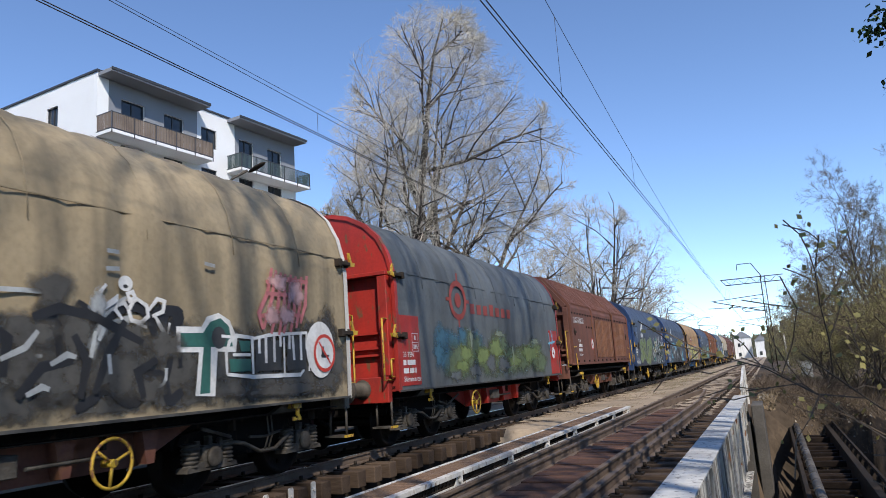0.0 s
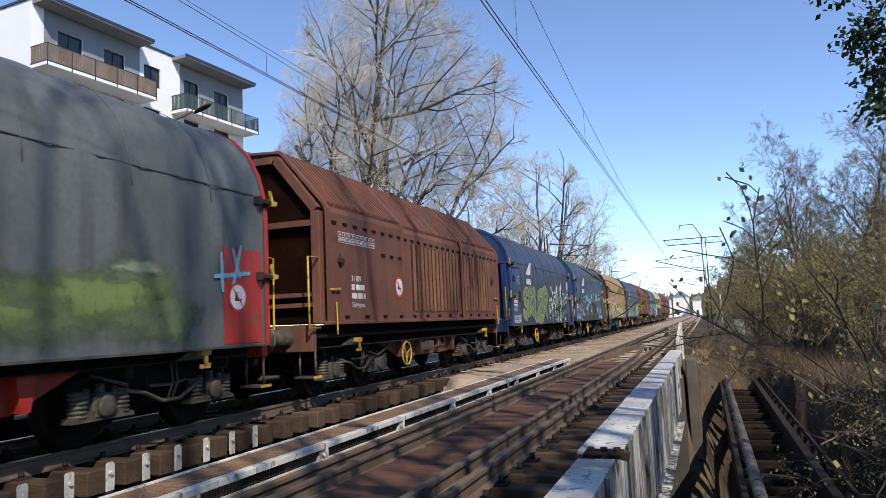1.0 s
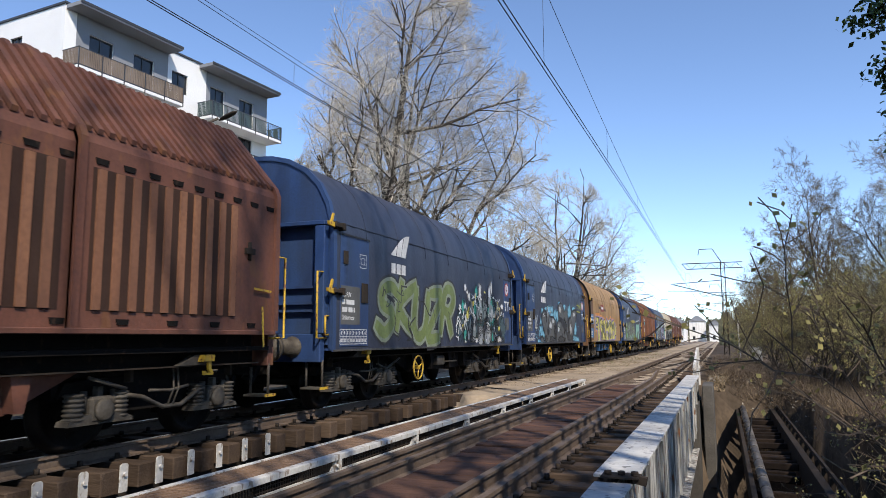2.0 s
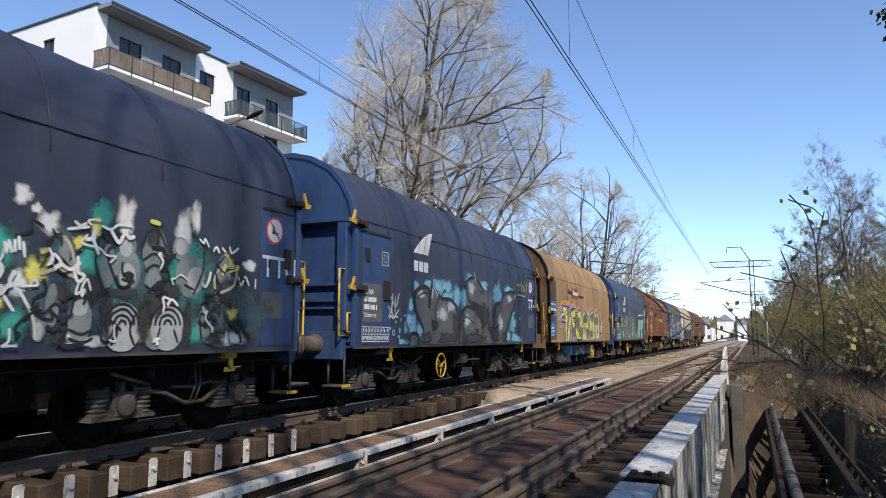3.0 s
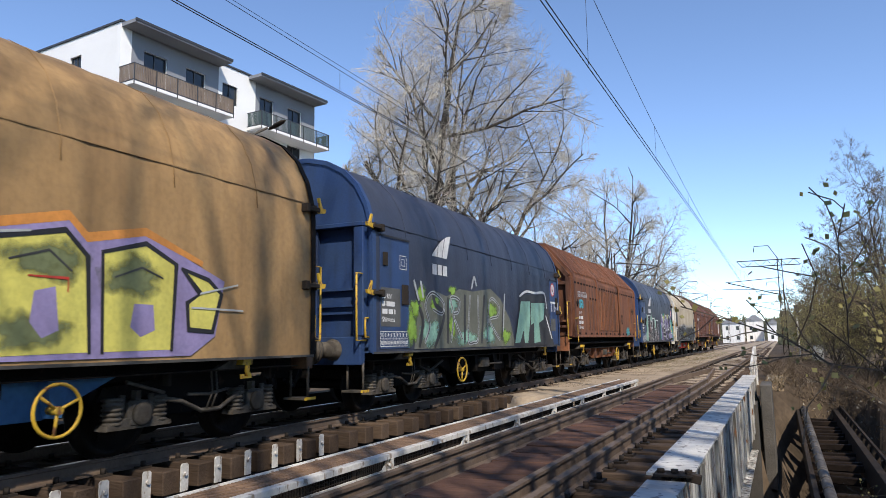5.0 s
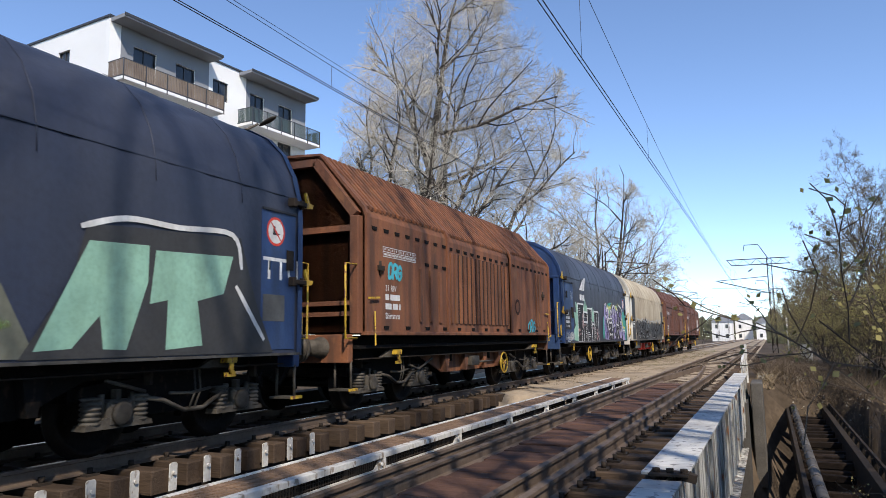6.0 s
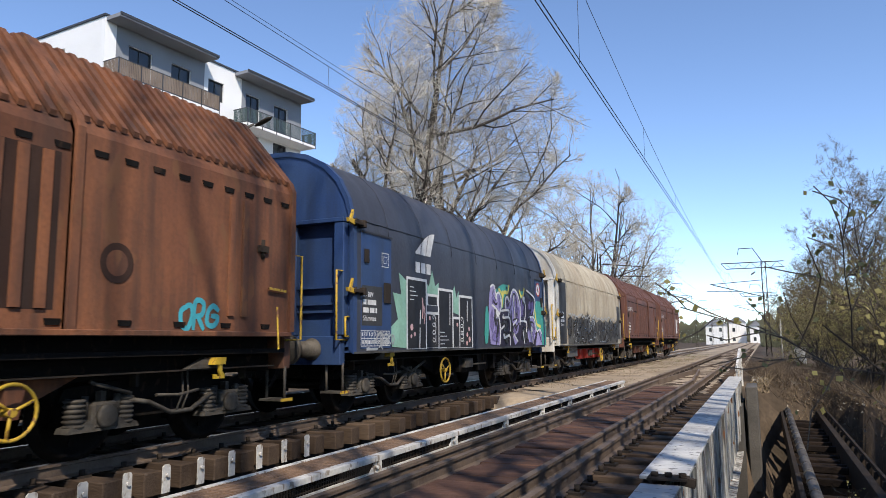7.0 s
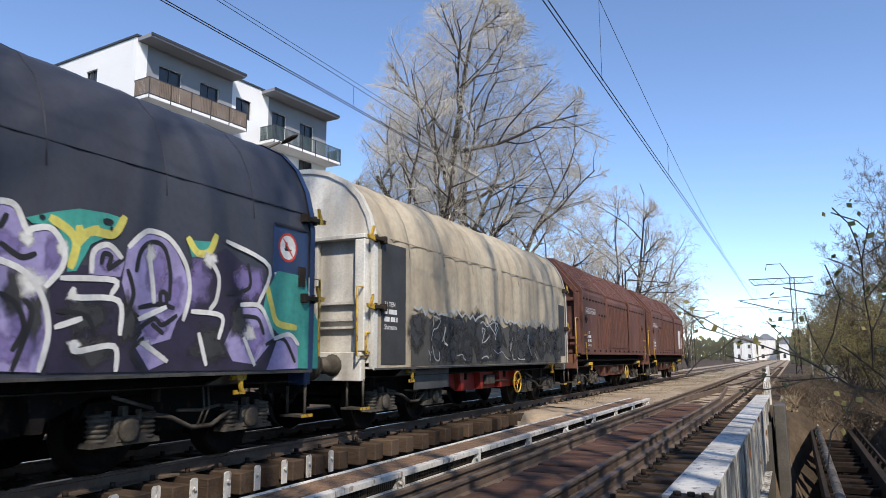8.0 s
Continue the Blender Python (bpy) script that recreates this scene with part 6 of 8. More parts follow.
    artwork(w, [
        ("fill", "ink_purple_pale", 0, [[(2.20, 2.34), (3.55, 2.35), (3.45, 2.03), (3.65, 2.29), (4.43, 2.30), (4.51, 2.14), (4.88, 2.29), (5.39, 2.07), (5.79, 2.32), (6.48, 2.13), (7.46, 2.34), (7.66, 2.17), (8.34, 2.30), (9.49, 1.89), (9.36, 1.26), (9.00, 1.05), (2.61, 1.04), (2.62, 1.46), (2.11, 1.53), (2.11, 2.08), (2.23, 2.13)]]),
        ("line", "ink_orange", 0.085, [[(2.21, 2.13), (2.20, 2.34), (3.55, 2.36), (3.45, 2.03), (3.64, 2.30), (4.43, 2.31), (4.50, 2.14), (4.88, 2.30), (5.39, 2.08), (5.79, 2.33), (6.48, 2.13), (7.46, 2.36), (7.66, 2.18), (8.33, 2.32), (9.11, 2.07)], [(2.08, 1.52), (2.60, 1.53), (2.61, 1.09)], [(2.06, 2.09), (2.26, 2.12)]]),
        ("fill", "ink_yellow", 0, [[(2.40, 2.21), (2.56, 2.22), (3.32, 2.20), (3.28, 1.71), (3.14, 1.70), (2.98, 1.05), (2.68, 1.05), (2.82, 1.67), (2.27, 1.66), (2.23, 1.90), (2.30, 1.98), (2.54, 2.00)], [(3.51, 1.89), (3.77, 1.86), (3.33, 1.05), (3.00, 1.05)], [(3.57, 2.03), (3.61, 2.12), (4.07, 2.18), (4.31, 2.18), (4.33, 1.83), (3.98, 1.85), (4.04, 1.70), (4.26, 1.67), (4.25, 1.06), (3.88, 1.05), (3.82, 1.65), (3.70, 1.66), (3.73, 1.84)], [(4.35, 2.04), (4.70, 2.07), (4.88, 2.16), (5.21, 2.12), (5.40, 1.93), (5.43, 1.27), (5.26, 1.07), (4.52, 1.07), (4.36, 1.25), (4.31, 1.64), (4.41, 1.97)], [(5.46, 1.83), (5.80, 2.19), (6.44, 1.92), (6.61, 1.63), (6.60, 1.09), (5.56, 1.07), (5.43, 1.58)], [(6.70, 2.06), (7.43, 2.22), (7.67, 2.00), (7.73, 1.11), (6.80, 1.09)], [(7.83, 2.06), (8.34, 2.20), (8.75, 2.02), (8.72, 1.12), (7.87, 1.11)], [(8.84, 1.98), (9.23, 1.89), (9.44, 1.74), (9.31, 1.31), (8.95, 1.33), (8.92, 1.62), (9.11, 1.73)]]),
        ("mist", "ink_olive", 0, [(4.61, 1.69, 0.24, 0.29), (5.12, 1.34, 0.26, 0.21), (4.07, 1.32, 0.17, 0.24), (6.02, 1.85, 0.38, 0.18), (6.35, 1.32, 0.26, 0.21), (7.29, 1.93, 0.38, 0.17), (8.20, 1.84, 0.34, 0.20), (3.15, 2.05, 0.12, 0.16), (2.79, 1.23, 0.11, 0.15), (7.13, 1.29, 0.36, 0.16)]),
        ("fill", "ink_purple_pale", 0, [[(2.34, 1.82), (2.70, 1.87), (2.89, 2.06), (2.84, 1.84), (2.89, 1.79), (2.34, 1.77)], [(5.79, 1.73), (5.90, 1.56), (6.18, 1.53), (5.95, 1.39), (5.99, 1.21), (5.78, 1.33), (5.58, 1.25), (5.66, 1.41), (5.51, 1.52), (5.71, 1.54)], [(7.16, 1.65), (7.36, 1.70), (7.41, 1.31), (7.25, 1.24), (7.13, 1.38)], [(8.22, 1.58), (8.46, 1.58), (8.49, 1.32), (8.31, 1.25), (8.18, 1.35)], [(4.84, 1.85), (5.00, 1.90), (5.06, 1.49), (4.92, 1.39), (4.82, 1.55)]]),
        ("line", "ink_black", 0.05, [[(2.40, 2.21), (2.56, 2.22), (3.32, 2.20), (3.28, 1.71), (3.14, 1.70), (2.98, 1.05)], [(2.68, 1.05), (2.82, 1.67), (2.27, 1.66), (2.23, 1.90), (2.30, 1.98), (2.54, 2.00), (2.40, 2.21)], [(2.34, 1.77), (2.34, 1.83), (2.70, 1.87), (2.89, 2.06)], [(2.89, 1.79), (2.34, 1.77)], [(3.51, 1.89), (3.77, 1.86), (3.33, 1.05)], [(3.57, 2.03), (3.61, 2.12), (4.07, 2.18), (4.31, 2.18), (4.33, 1.83), (3.98, 1.85), (4.04, 1.70), (4.26, 1.67), (4.25, 1.06)], [(3.88, 1.05), (3.82, 1.65), (3.70, 1.66), (3.73, 1.84), (3.57, 2.03)], [(3.57, 2.03), (4.31, 2.18)], [(4.35, 2.04), (4.70, 2.07), (4.88, 2.16), (5.21, 2.12), (5.40, 1.93), (5.43, 1.27), (5.26, 1.07), (4.52, 1.07), (4.36, 1.25), (4.31, 1.64), (4.41, 1.97)], [(5.46, 1.83), (5.80, 2.19), (6.44, 1.92), (6.61, 1.63), (6.60, 1.09)], [(5.56, 1.07), (5.43, 1.58), (5.81, 1.84), (6.25, 1.74), (6.25, 1.61)], [(6.70, 2.06), (7.43, 2.22), (7.67, 2.00), (7.73, 1.11)], [(6.80, 1.09), (6.70, 2.06)], [(7.83, 2.06), (8.34, 2.20), (8.75, 2.02), (8.72, 1.12)], [(7.87, 1.11), (7.83, 2.06)], [(8.84, 1.98), (9.23, 1.89), (9.44, 1.74), (9.31, 1.31), (8.95, 1.33), (8.92, 1.62), (9.11, 1.73), (8.84, 1.98)], [(4.82, 1.55), (4.84, 1.85), (5.00, 1.90), (5.06, 1.49), (4.92, 1.39), (4.82, 1.55)]]),
        ("line", "ink_charcoal", 0.022, [[(3.10, 2.21), (3.03, 1.92), (3.15, 1.74)], [(2.81, 1.56), (2.92, 1.39), (3.25, 1.24)], [(2.75, 1.20), (2.87, 1.23), (2.78, 1.10), (2.92, 1.10)], [(2.95, 1.20), (3.05, 1.24), (3.06, 1.11), (2.96, 1.13)], [(3.10, 1.22), (3.21, 1.23)], [(3.16, 1.22), (3.16, 1.10)], [(3.86, 2.06), (4.12, 1.91)], [(3.85, 1.51), (4.07, 1.32), (4.18, 1.18)], [(4.42, 1.83), (4.60, 1.66), (4.56, 1.47)], [(5.08, 2.03), (5.20, 1.80), (5.10, 1.68)], [(4.57, 1.25), (4.75, 1.18), (4.70, 1.07)], [(6.26, 1.36), (6.45, 1.54)], [(6.92, 1.91), (7.28, 2.02), (7.51, 1.85)], [(7.98, 1.83), (8.30, 1.95), (8.57, 1.86)], [(5.74, 1.27), (5.85, 1.11)]]),
        ("line", "ink_red", 0.02, [[(2.37, 1.77), (2.59, 1.77), (2.60, 1.71), (2.38, 1.71), (2.37, 1.77)], [(3.38, 1.59), (3.63, 1.56), (3.51, 1.37), (3.26, 1.44), (3.38, 1.59)], [(3.32, 1.51), (3.56, 1.46)], [(5.05, 1.41), (5.38, 1.34)], [(5.01, 1.35), (5.36, 1.26)], [(7.10, 1.78), (7.48, 1.78), (7.48, 1.66)]]),
        ("line", "ink_silver", 0.035, [[(1.77, 2.12), (1.97, 1.98), (2.19, 1.84)], [(1.74, 1.71), (2.19, 1.82)], [(2.24, 2.35), (2.22, 2.07), (2.21, 1.87)], [(2.20, 1.28), (2.20, 1.56), (2.20, 1.78)], [(2.49, 1.66), (2.62, 1.49)], [(1.93, 1.46), (2.02, 1.58)], [(2.17, 1.61), (2.10, 1.63), (2.04, 1.67), (2.00, 1.73), (1.98, 1.81), (1.99, 1.89), (2.02, 1.96), (2.07, 2.01), (2.14, 2.04), (2.21, 2.03), (2.27, 1.99)], [(2.18, 1.47), (2.07, 1.49), (1.97, 1.56), (1.90, 1.67), (1.86, 1.80), (1.87, 1.93), (1.93, 2.05), (2.01, 2.14), (2.13, 2.18), (2.24, 2.17), (2.35, 2.10)]]),
        ("line", "ink_silver", 0.03, [[(6.30, 2.43), (6.50, 2.10)], [(6.69, 2.36), (6.46, 2.07)], [(6.08, 2.03), (6.50, 2.08), (7.09, 2.17)], [(6.48, 2.10), (6.57, 1.84)], [(9.11, 1.73), (9.70, 1.86)], [(8.99, 1.57), (9.80, 1.56)]]),
        ("mist", "ink_white", 0, [(2.20, 1.83, 0.06, 0.06), (6.48, 2.09, 0.12, 0.08)]),
    ], 1.53, 5, False)
    wagons.append(w)
    # navy wagon, green and white painting
    w = tarp_wagon("navy tarpaulin freight wagon with green and white graffiti", M["tarp_navy"], M["blue"], M["blue"], M["black"], 7, panel=M["blue"])
    artwork(w, [
        ("fill", "ink_khaki", 0, [[(2.19, 1.04), (2.31, 1.62), (2.47, 1.92), (3.01, 2.12), (3.56, 2.03), (4.16, 2.21), (4.86, 2.20), (5.90, 2.32), (6.49, 2.12), (7.10, 1.67), (7.45, 1.04)]]),
        ("mist", "ink_green", 0, [(2.48, 2.03, 0.18, 0.14), (3.83, 2.16, 0.16, 0.09), (2.10, 1.42, 0.17, 0.29), (3.06, 1.85, 0.19, 0.15), (5.94, 1.84, 0.28, 0.18), (3.80, 1.44, 0.16, 0.22), (6.80, 1.27, 0.30, 0.16), (2.25, 1.76, 0.17, 0.14)]),
        ("mist", "ink_mint", 0, [(2.81, 1.32, 0.37, 0.23), (4.50, 1.24, 0.52, 0.14), (5.74, 1.33, 0.34, 0.20), (3.82, 1.88, 0.21, 0.13)]),
        ("line", "ink_charcoal", 0.1, [[(2.39, 1.10), (2.53, 1.52), (2.40, 1.77)], [(3.03, 1.09), (3.42, 1.65), (3.05, 1.85), (2.96, 2.05)], [(3.58, 1.16), (3.61, 1.98)], [(4.39, 1.16), (4.44, 2.08)], [(5.30, 1.15), (5.49, 2.13)], [(6.53, 1.21), (6.66, 1.93)]]),
        ("line", "ink_silver", 0.07, [[(2.61, 1.16), (2.80, 1.47), (2.63, 1.83), (2.92, 2.07), (3.40, 1.90), (3.34, 1.69), (2.95, 1.76)], [(3.73, 1.17), (3.86, 1.66), (3.74, 2.01), (4.15, 1.98), (4.08, 1.75), (3.86, 1.66), (4.28, 1.21)], [(4.70, 2.09), (4.57, 1.21), (4.86, 1.14), (5.11, 1.26), (5.13, 2.11)], [(5.62, 1.16), (5.82, 2.06), (6.37, 1.95), (6.28, 1.72), (5.79, 1.61), (6.39, 1.18)], [(6.76, 2.23), (6.62, 1.40)], [(4.80, 2.27), (4.94, 2.50), (5.05, 2.35)], [(2.36, 1.92), (2.20, 2.23)], [(2.54, 1.98), (2.46, 2.23)]]),
        ("line", "ink_charcoal", 0.025, [[(2.61, 1.16), (2.80, 1.47), (2.63, 1.83), (2.92, 2.07), (3.40, 1.90), (3.34, 1.69), (2.95, 1.76)], [(3.73, 1.17), (3.86, 1.66), (3.74, 2.01), (4.15, 1.98), (4.08, 1.75), (3.86, 1.66), (4.28, 1.21)], [(4.70, 2.09), (4.57, 1.21), (4.86, 1.14), (5.11, 1.26), (5.13, 2.11)], [(5.62, 1.16), (5.82, 2.06), (6.37, 1.95), (6.28, 1.72), (5.79, 1.61), (6.39, 1.18)]]),
        ("fill", "ink_charcoal", 0, [[(7.28, 1.03), (7.76, 1.76), (7.89, 2.29), (10.02, 2.41), (10.31, 1.67), (10.66, 1.03)]]),
        ("fill", "ink_mint", 0, [[(7.92, 2.13), (8.63, 2.16), (8.63, 1.78), (8.39, 1.10), (8.12, 1.11), (8.07, 1.43), (7.78, 1.12), (7.41, 1.10)], [(8.72, 2.12), (9.89, 2.17), (9.74, 1.72), (9.33, 1.62), (9.42, 1.13), (8.89, 1.09), (8.90, 1.61), (8.66, 1.56)]]),
        ("line", "ink_white", 0.06, [[(7.84, 2.26), (8.34, 2.40), (9.03, 2.40), (9.87, 2.43), (10.04, 2.05)], [(9.96, 1.81), (10.47, 1.20)]]),
    ], 1.53, 6)
    wagons.append(w)
    # rusty hood wagon
    w = hood_wagon("heavily rusted orange brown hood freight wagon with ribbed roof", M["rust_orange"], 8, None)
    load_table(w, 1.50, 2.70, 2.55, 2.71, 1.5025)
    inscription(w, 1.58, 1.98, 0.14, 1.5025)
    sprayed(w, "ORG", 1.66, 2.14, 2.18, 2.46, [(M["ink_cyan"], 0.06)], 1.5025, 29, 0.2)
    sprayed(w, "ORG", 9.25, 9.85, 1.32, 1.62, [(M["ink_cyan"], 0.06)], 1.5025, 30, 0.1)
    part("round_sign", disc(bmesh.new(), 8.42, 1.95, 0.20, 1.503), M["recess"], w, "blackened round sign")
    part("round_sign", disc(bmesh.new(), 8.42, 1.95, 0.13, 1.506), M["rust_orange"], w)
    wagons.append(w)
    # dark wagon, white blocks and purple letters
    w = tarp_wagon("charcoal tarpaulin freight wagon with white and purple graffiti", M["tarp_dark"], M["blue"], M["blue"], M["black"], 9, panel=M["blue"])
    bm = bmesh.new()
    for pts in (((2.05, 1.08), (2.62, 1.05), (2.62, 2.22), (2.30, 2.36), (2.38, 1.98), (2.08, 2.0), (2.26, 1.55), (1.98, 1.4)), ((3.34, 1.9), (3.98, 1.85), (3.96, 2.3), (3.80, 2.22), (3.66, 2.52), (3.52, 2.2), (3.38, 2.26)), ((4.60, 1.75), (4.98, 1.7), (4.96, 2.2), (4.84, 2.05), (4.74, 2.3), (4.62, 2.1))):
        bm.faces.new([bm.verts.new((flat(1.514), *q)) for q in pts])
    part("graffiti", bm, M["ink_mint"], w, "mint green sprayed spikes")
    white, black = bmesh.new(), bmesh.new()
    for y0, y1, z0, z1 in ((2.58, 3.42, 1.03, 2.32), (3.36, 3.98, 1.04, 1.72), (3.42, 3.92, 1.84, 2.06), (3.92, 4.66, 1.03, 2.20), (4.62, 5.02, 1.04, 1.66), (4.96, 5.72, 1.03, 2.12)):
        oblong(white, y0, y1, z0, z1, 1.520 + 0.001 * len(white.faces))
        oblong(black, y0 + 0.05, y1 - 0.05, z0 + 0.01, z1 - 0.05, 1.530 + 0.001 * len(black.faces))
    part("graffiti", white, M["ink_white"], w, "white sprayed frames")
    part("graffiti", black, M["ink_black"], w, "black blocks in white frames")
    bm = bmesh.new()
    for y, z, n, d in ((2.72, 2.14, 4, 0.3), (4.02, 1.34, 5, 0.4)):
        for k in range(n):
            ribbon(bm, [(y, z - 0.075 * k), (y + d * (0.5 + 0.5 * ((k * 7) % 3) / 2), z - 0.075 * k)], 0.022, 1.542)
    for y, z0, z1 in ((3.10, 1.05, 1.40), (3.12, 1.5, 1.72), (4.48, 1.5, 2.1), (5.40, 1.6, 2.0)):
        ribbon(bm, [(y, z0), (y + 0.02, z1)], 0.05, 1.542)
    for y in (3.74, 5.12):
        ribbon(bm, [(y + 0.07 * math.cos(a * 0.7), 1.12 + 0.016 * a + 0.07 * math.sin(a * 0.7)) for a in range(34)], 0.018, 1.542)
    part("graffiti_line", bm, M["ink_white"], w)
    bm = bmesh.new()
    for y, z, r in ((2.78, 1.42, 0.06), (2.76, 1.26, 0.035), (2.90, 1.30, 0.04), (3.54, 1.6, 0.04), (4.86, 1.5, 0.04), (5.4, 1.3, 0.05), (5.52, 1.2, 0.06), (5.5, 1.42, 0.045), (5.38, 1.12, 0.05)):
        disc(bm, y, z, r, 1.544, 12)
    ribbon(bm, [(3.22, 1.6), (3.25, 1.78), (3.22, 1.95)], 0.05, 1.544)
    ribbon(bm, [(3.30, 1.5), (3.33, 1.66), (3.30, 1.8)], 0.04, 1.544)
    part("graffiti", bm, M["ink_rose"], w, "pale pink sprayed dots")
    sprayed(w, "ESKO", 1.62, 2.12, 1.12, 1.3, [(M["ink_silver"], 0.03)], 1.55, 74)
    tags(w, M["ink_silver"], 5, 1.05, 1.7, 1.05, 1.3, 0.2, 0.03, 1.545, 75)
    artwork(w, [
        ("fill", "ink_shadow", 0, [[(7.47, 1.98), (8.16, 2.06), (9.01, 2.16), (9.59, 2.42), (10.29, 2.09), (10.42, 1.68), (10.88, 1.38), (10.95, 1.03), (7.49, 1.05)]]),
        ("fill", "ink_teal2", 0, [[(7.20, 2.36), (7.43, 2.45), (7.70, 2.53), (8.00, 2.54), (8.18, 2.52), (8.07, 2.35), (7.84, 2.22), (7.71, 1.96), (7.62, 1.94), (7.61, 2.15), (7.49, 2.34), (7.26, 2.32)], [(8.99, 2.43), (9.43, 2.47), (9.38, 2.33), (9.08, 2.25)], [(10.50, 2.26), (11.08, 2.24), (11.20, 1.87), (11.38, 1.66), (11.40, 1.03), (10.96, 1.04), (10.65, 1.41), (10.23, 1.67), (10.30, 1.95)], [(6.48, 1.66), (6.53, 1.92), (6.63, 1.97), (6.73, 1.76), (6.70, 1.37), (6.63, 1.12), (6.48, 1.10), (6.42, 1.32)]]),
        ("line", "ink_yellow", 0.085, [[(7.44, 2.39), (7.61, 2.31), (7.69, 2.20), (7.65, 2.00)], [(7.69, 2.20), (7.83, 2.34), (8.07, 2.35), (8.18, 2.52)], [(7.71, 2.35), (7.74, 2.30), (7.89, 2.37)], [(9.02, 2.44), (9.16, 2.31), (9.33, 2.35), (9.42, 2.53)], [(10.32, 2.04), (10.41, 1.82), (10.53, 1.61), (10.89, 1.56)]]),
        ("fill", "ink_lilac2", 0, [[(6.81, 1.09), (6.72, 1.50), (6.72, 1.98), (6.79, 2.29), (6.89, 2.42), (7.05, 2.46), (7.18, 2.29), (7.28, 2.28), (7.46, 2.31), (7.59, 2.15), (7.55, 1.94), (7.43, 1.80), (7.32, 1.87), (7.44, 1.63), (7.49, 1.34), (7.41, 1.06)], [(7.83, 1.94), (7.85, 2.13), (7.96, 2.22), (8.11, 2.23), (8.22, 2.11), (8.18, 1.95)], [(8.20, 1.90), (8.24, 2.24), (8.40, 2.40), (8.57, 2.46), (8.84, 2.32), (9.02, 2.04), (9.05, 1.74), (8.90, 1.55), (8.83, 1.37), (8.56, 1.30), (8.81, 1.14), (8.58, 1.06), (8.38, 1.31), (8.47, 1.42), (8.43, 1.59), (8.28, 1.69)], [(9.86, 1.76), (10.15, 1.77), (10.40, 1.58), (10.48, 1.41), (10.12, 1.10), (9.76, 1.14), (9.61, 1.33)], [(10.54, 1.41), (10.82, 1.47), (10.95, 1.31), (10.96, 1.04), (10.35, 1.03)]]),
        ("mist", "ink_purple", 0, [(7.06, 2.12, 0.14, 0.10), (7.27, 1.34, 0.15, 0.23), (6.92, 1.60, 0.11, 0.27), (8.80, 1.84, 0.15, 0.23), (8.60, 2.05, 0.13, 0.23), (7.46, 2.08, 0.08, 0.15), (8.61, 1.48, 0.18, 0.10), (8.04, 2.05, 0.10, 0.07), (10.00, 2.07, 0.26, 0.20), (10.08, 1.40, 0.20, 0.16), (7.09, 1.25, 0.18, 0.12), (9.19, 1.99, 0.16, 0.25)]),
        ("mist", "ink_charcoal", 0, [(7.84, 1.56, 0.23, 0.15), (7.92, 1.25, 0.23, 0.15), (9.40, 1.32, 0.25, 0.22), (7.14, 1.71, 0.09, 0.19), (7.35, 1.53, 0.07, 0.19), (8.30, 1.52, 0.12, 0.22), (9.83, 1.59, 0.15, 0.20)]),
        ("line", "ink_black", 0.05, [[(7.01, 2.11), (7.18, 2.02), (7.30, 2.06)], [(7.03, 2.35), (6.99, 2.25)], [(7.04, 1.70), (7.18, 1.62), (7.26, 1.43), (7.18, 1.25)], [(7.24, 1.67), (7.32, 1.53), (7.19, 1.09)], [(8.36, 2.03), (8.40, 2.23), (8.53, 2.34), (8.69, 2.30), (8.78, 2.07), (8.79, 1.78)], [(8.42, 1.67), (8.66, 1.72), (8.85, 1.69)], [(8.68, 1.68), (8.67, 1.83), (8.74, 1.83), (8.76, 1.69)], [(8.27, 1.58), (8.34, 1.80), (8.26, 2.02)], [(7.96, 2.06), (7.98, 2.15), (8.06, 2.13), (8.04, 2.02), (8.19, 2.12)], [(8.37, 1.42), (8.60, 1.57), (8.71, 1.51), (8.89, 1.61)], [(8.59, 1.51), (8.72, 1.43)], [(8.48, 1.37), (8.35, 1.23), (8.50, 1.06)], [(9.91, 1.66), (10.16, 1.64), (10.27, 1.47)], [(10.33, 1.34), (10.65, 1.41), (10.89, 1.13)], [(7.55, 1.59), (7.83, 1.56), (7.93, 1.41)], [(9.62, 1.90), (9.99, 2.00), (9.96, 2.27)]]),
        ("mist", "ink_white", 0, [(7.30, 1.82, 0.13, 0.11), (7.22, 2.19, 0.07, 0.08), (8.52, 2.22, 0.06, 0.11), (7.69, 1.73, 0.06, 0.05), (9.34, 2.26, 0.10, 0.08), (10.02, 1.46, 0.10, 0.09), (7.74, 1.29, 0.07, 0.05), (8.51, 1.32, 0.07, 0.04), (7.56, 2.14, 0.06, 0.08)]),
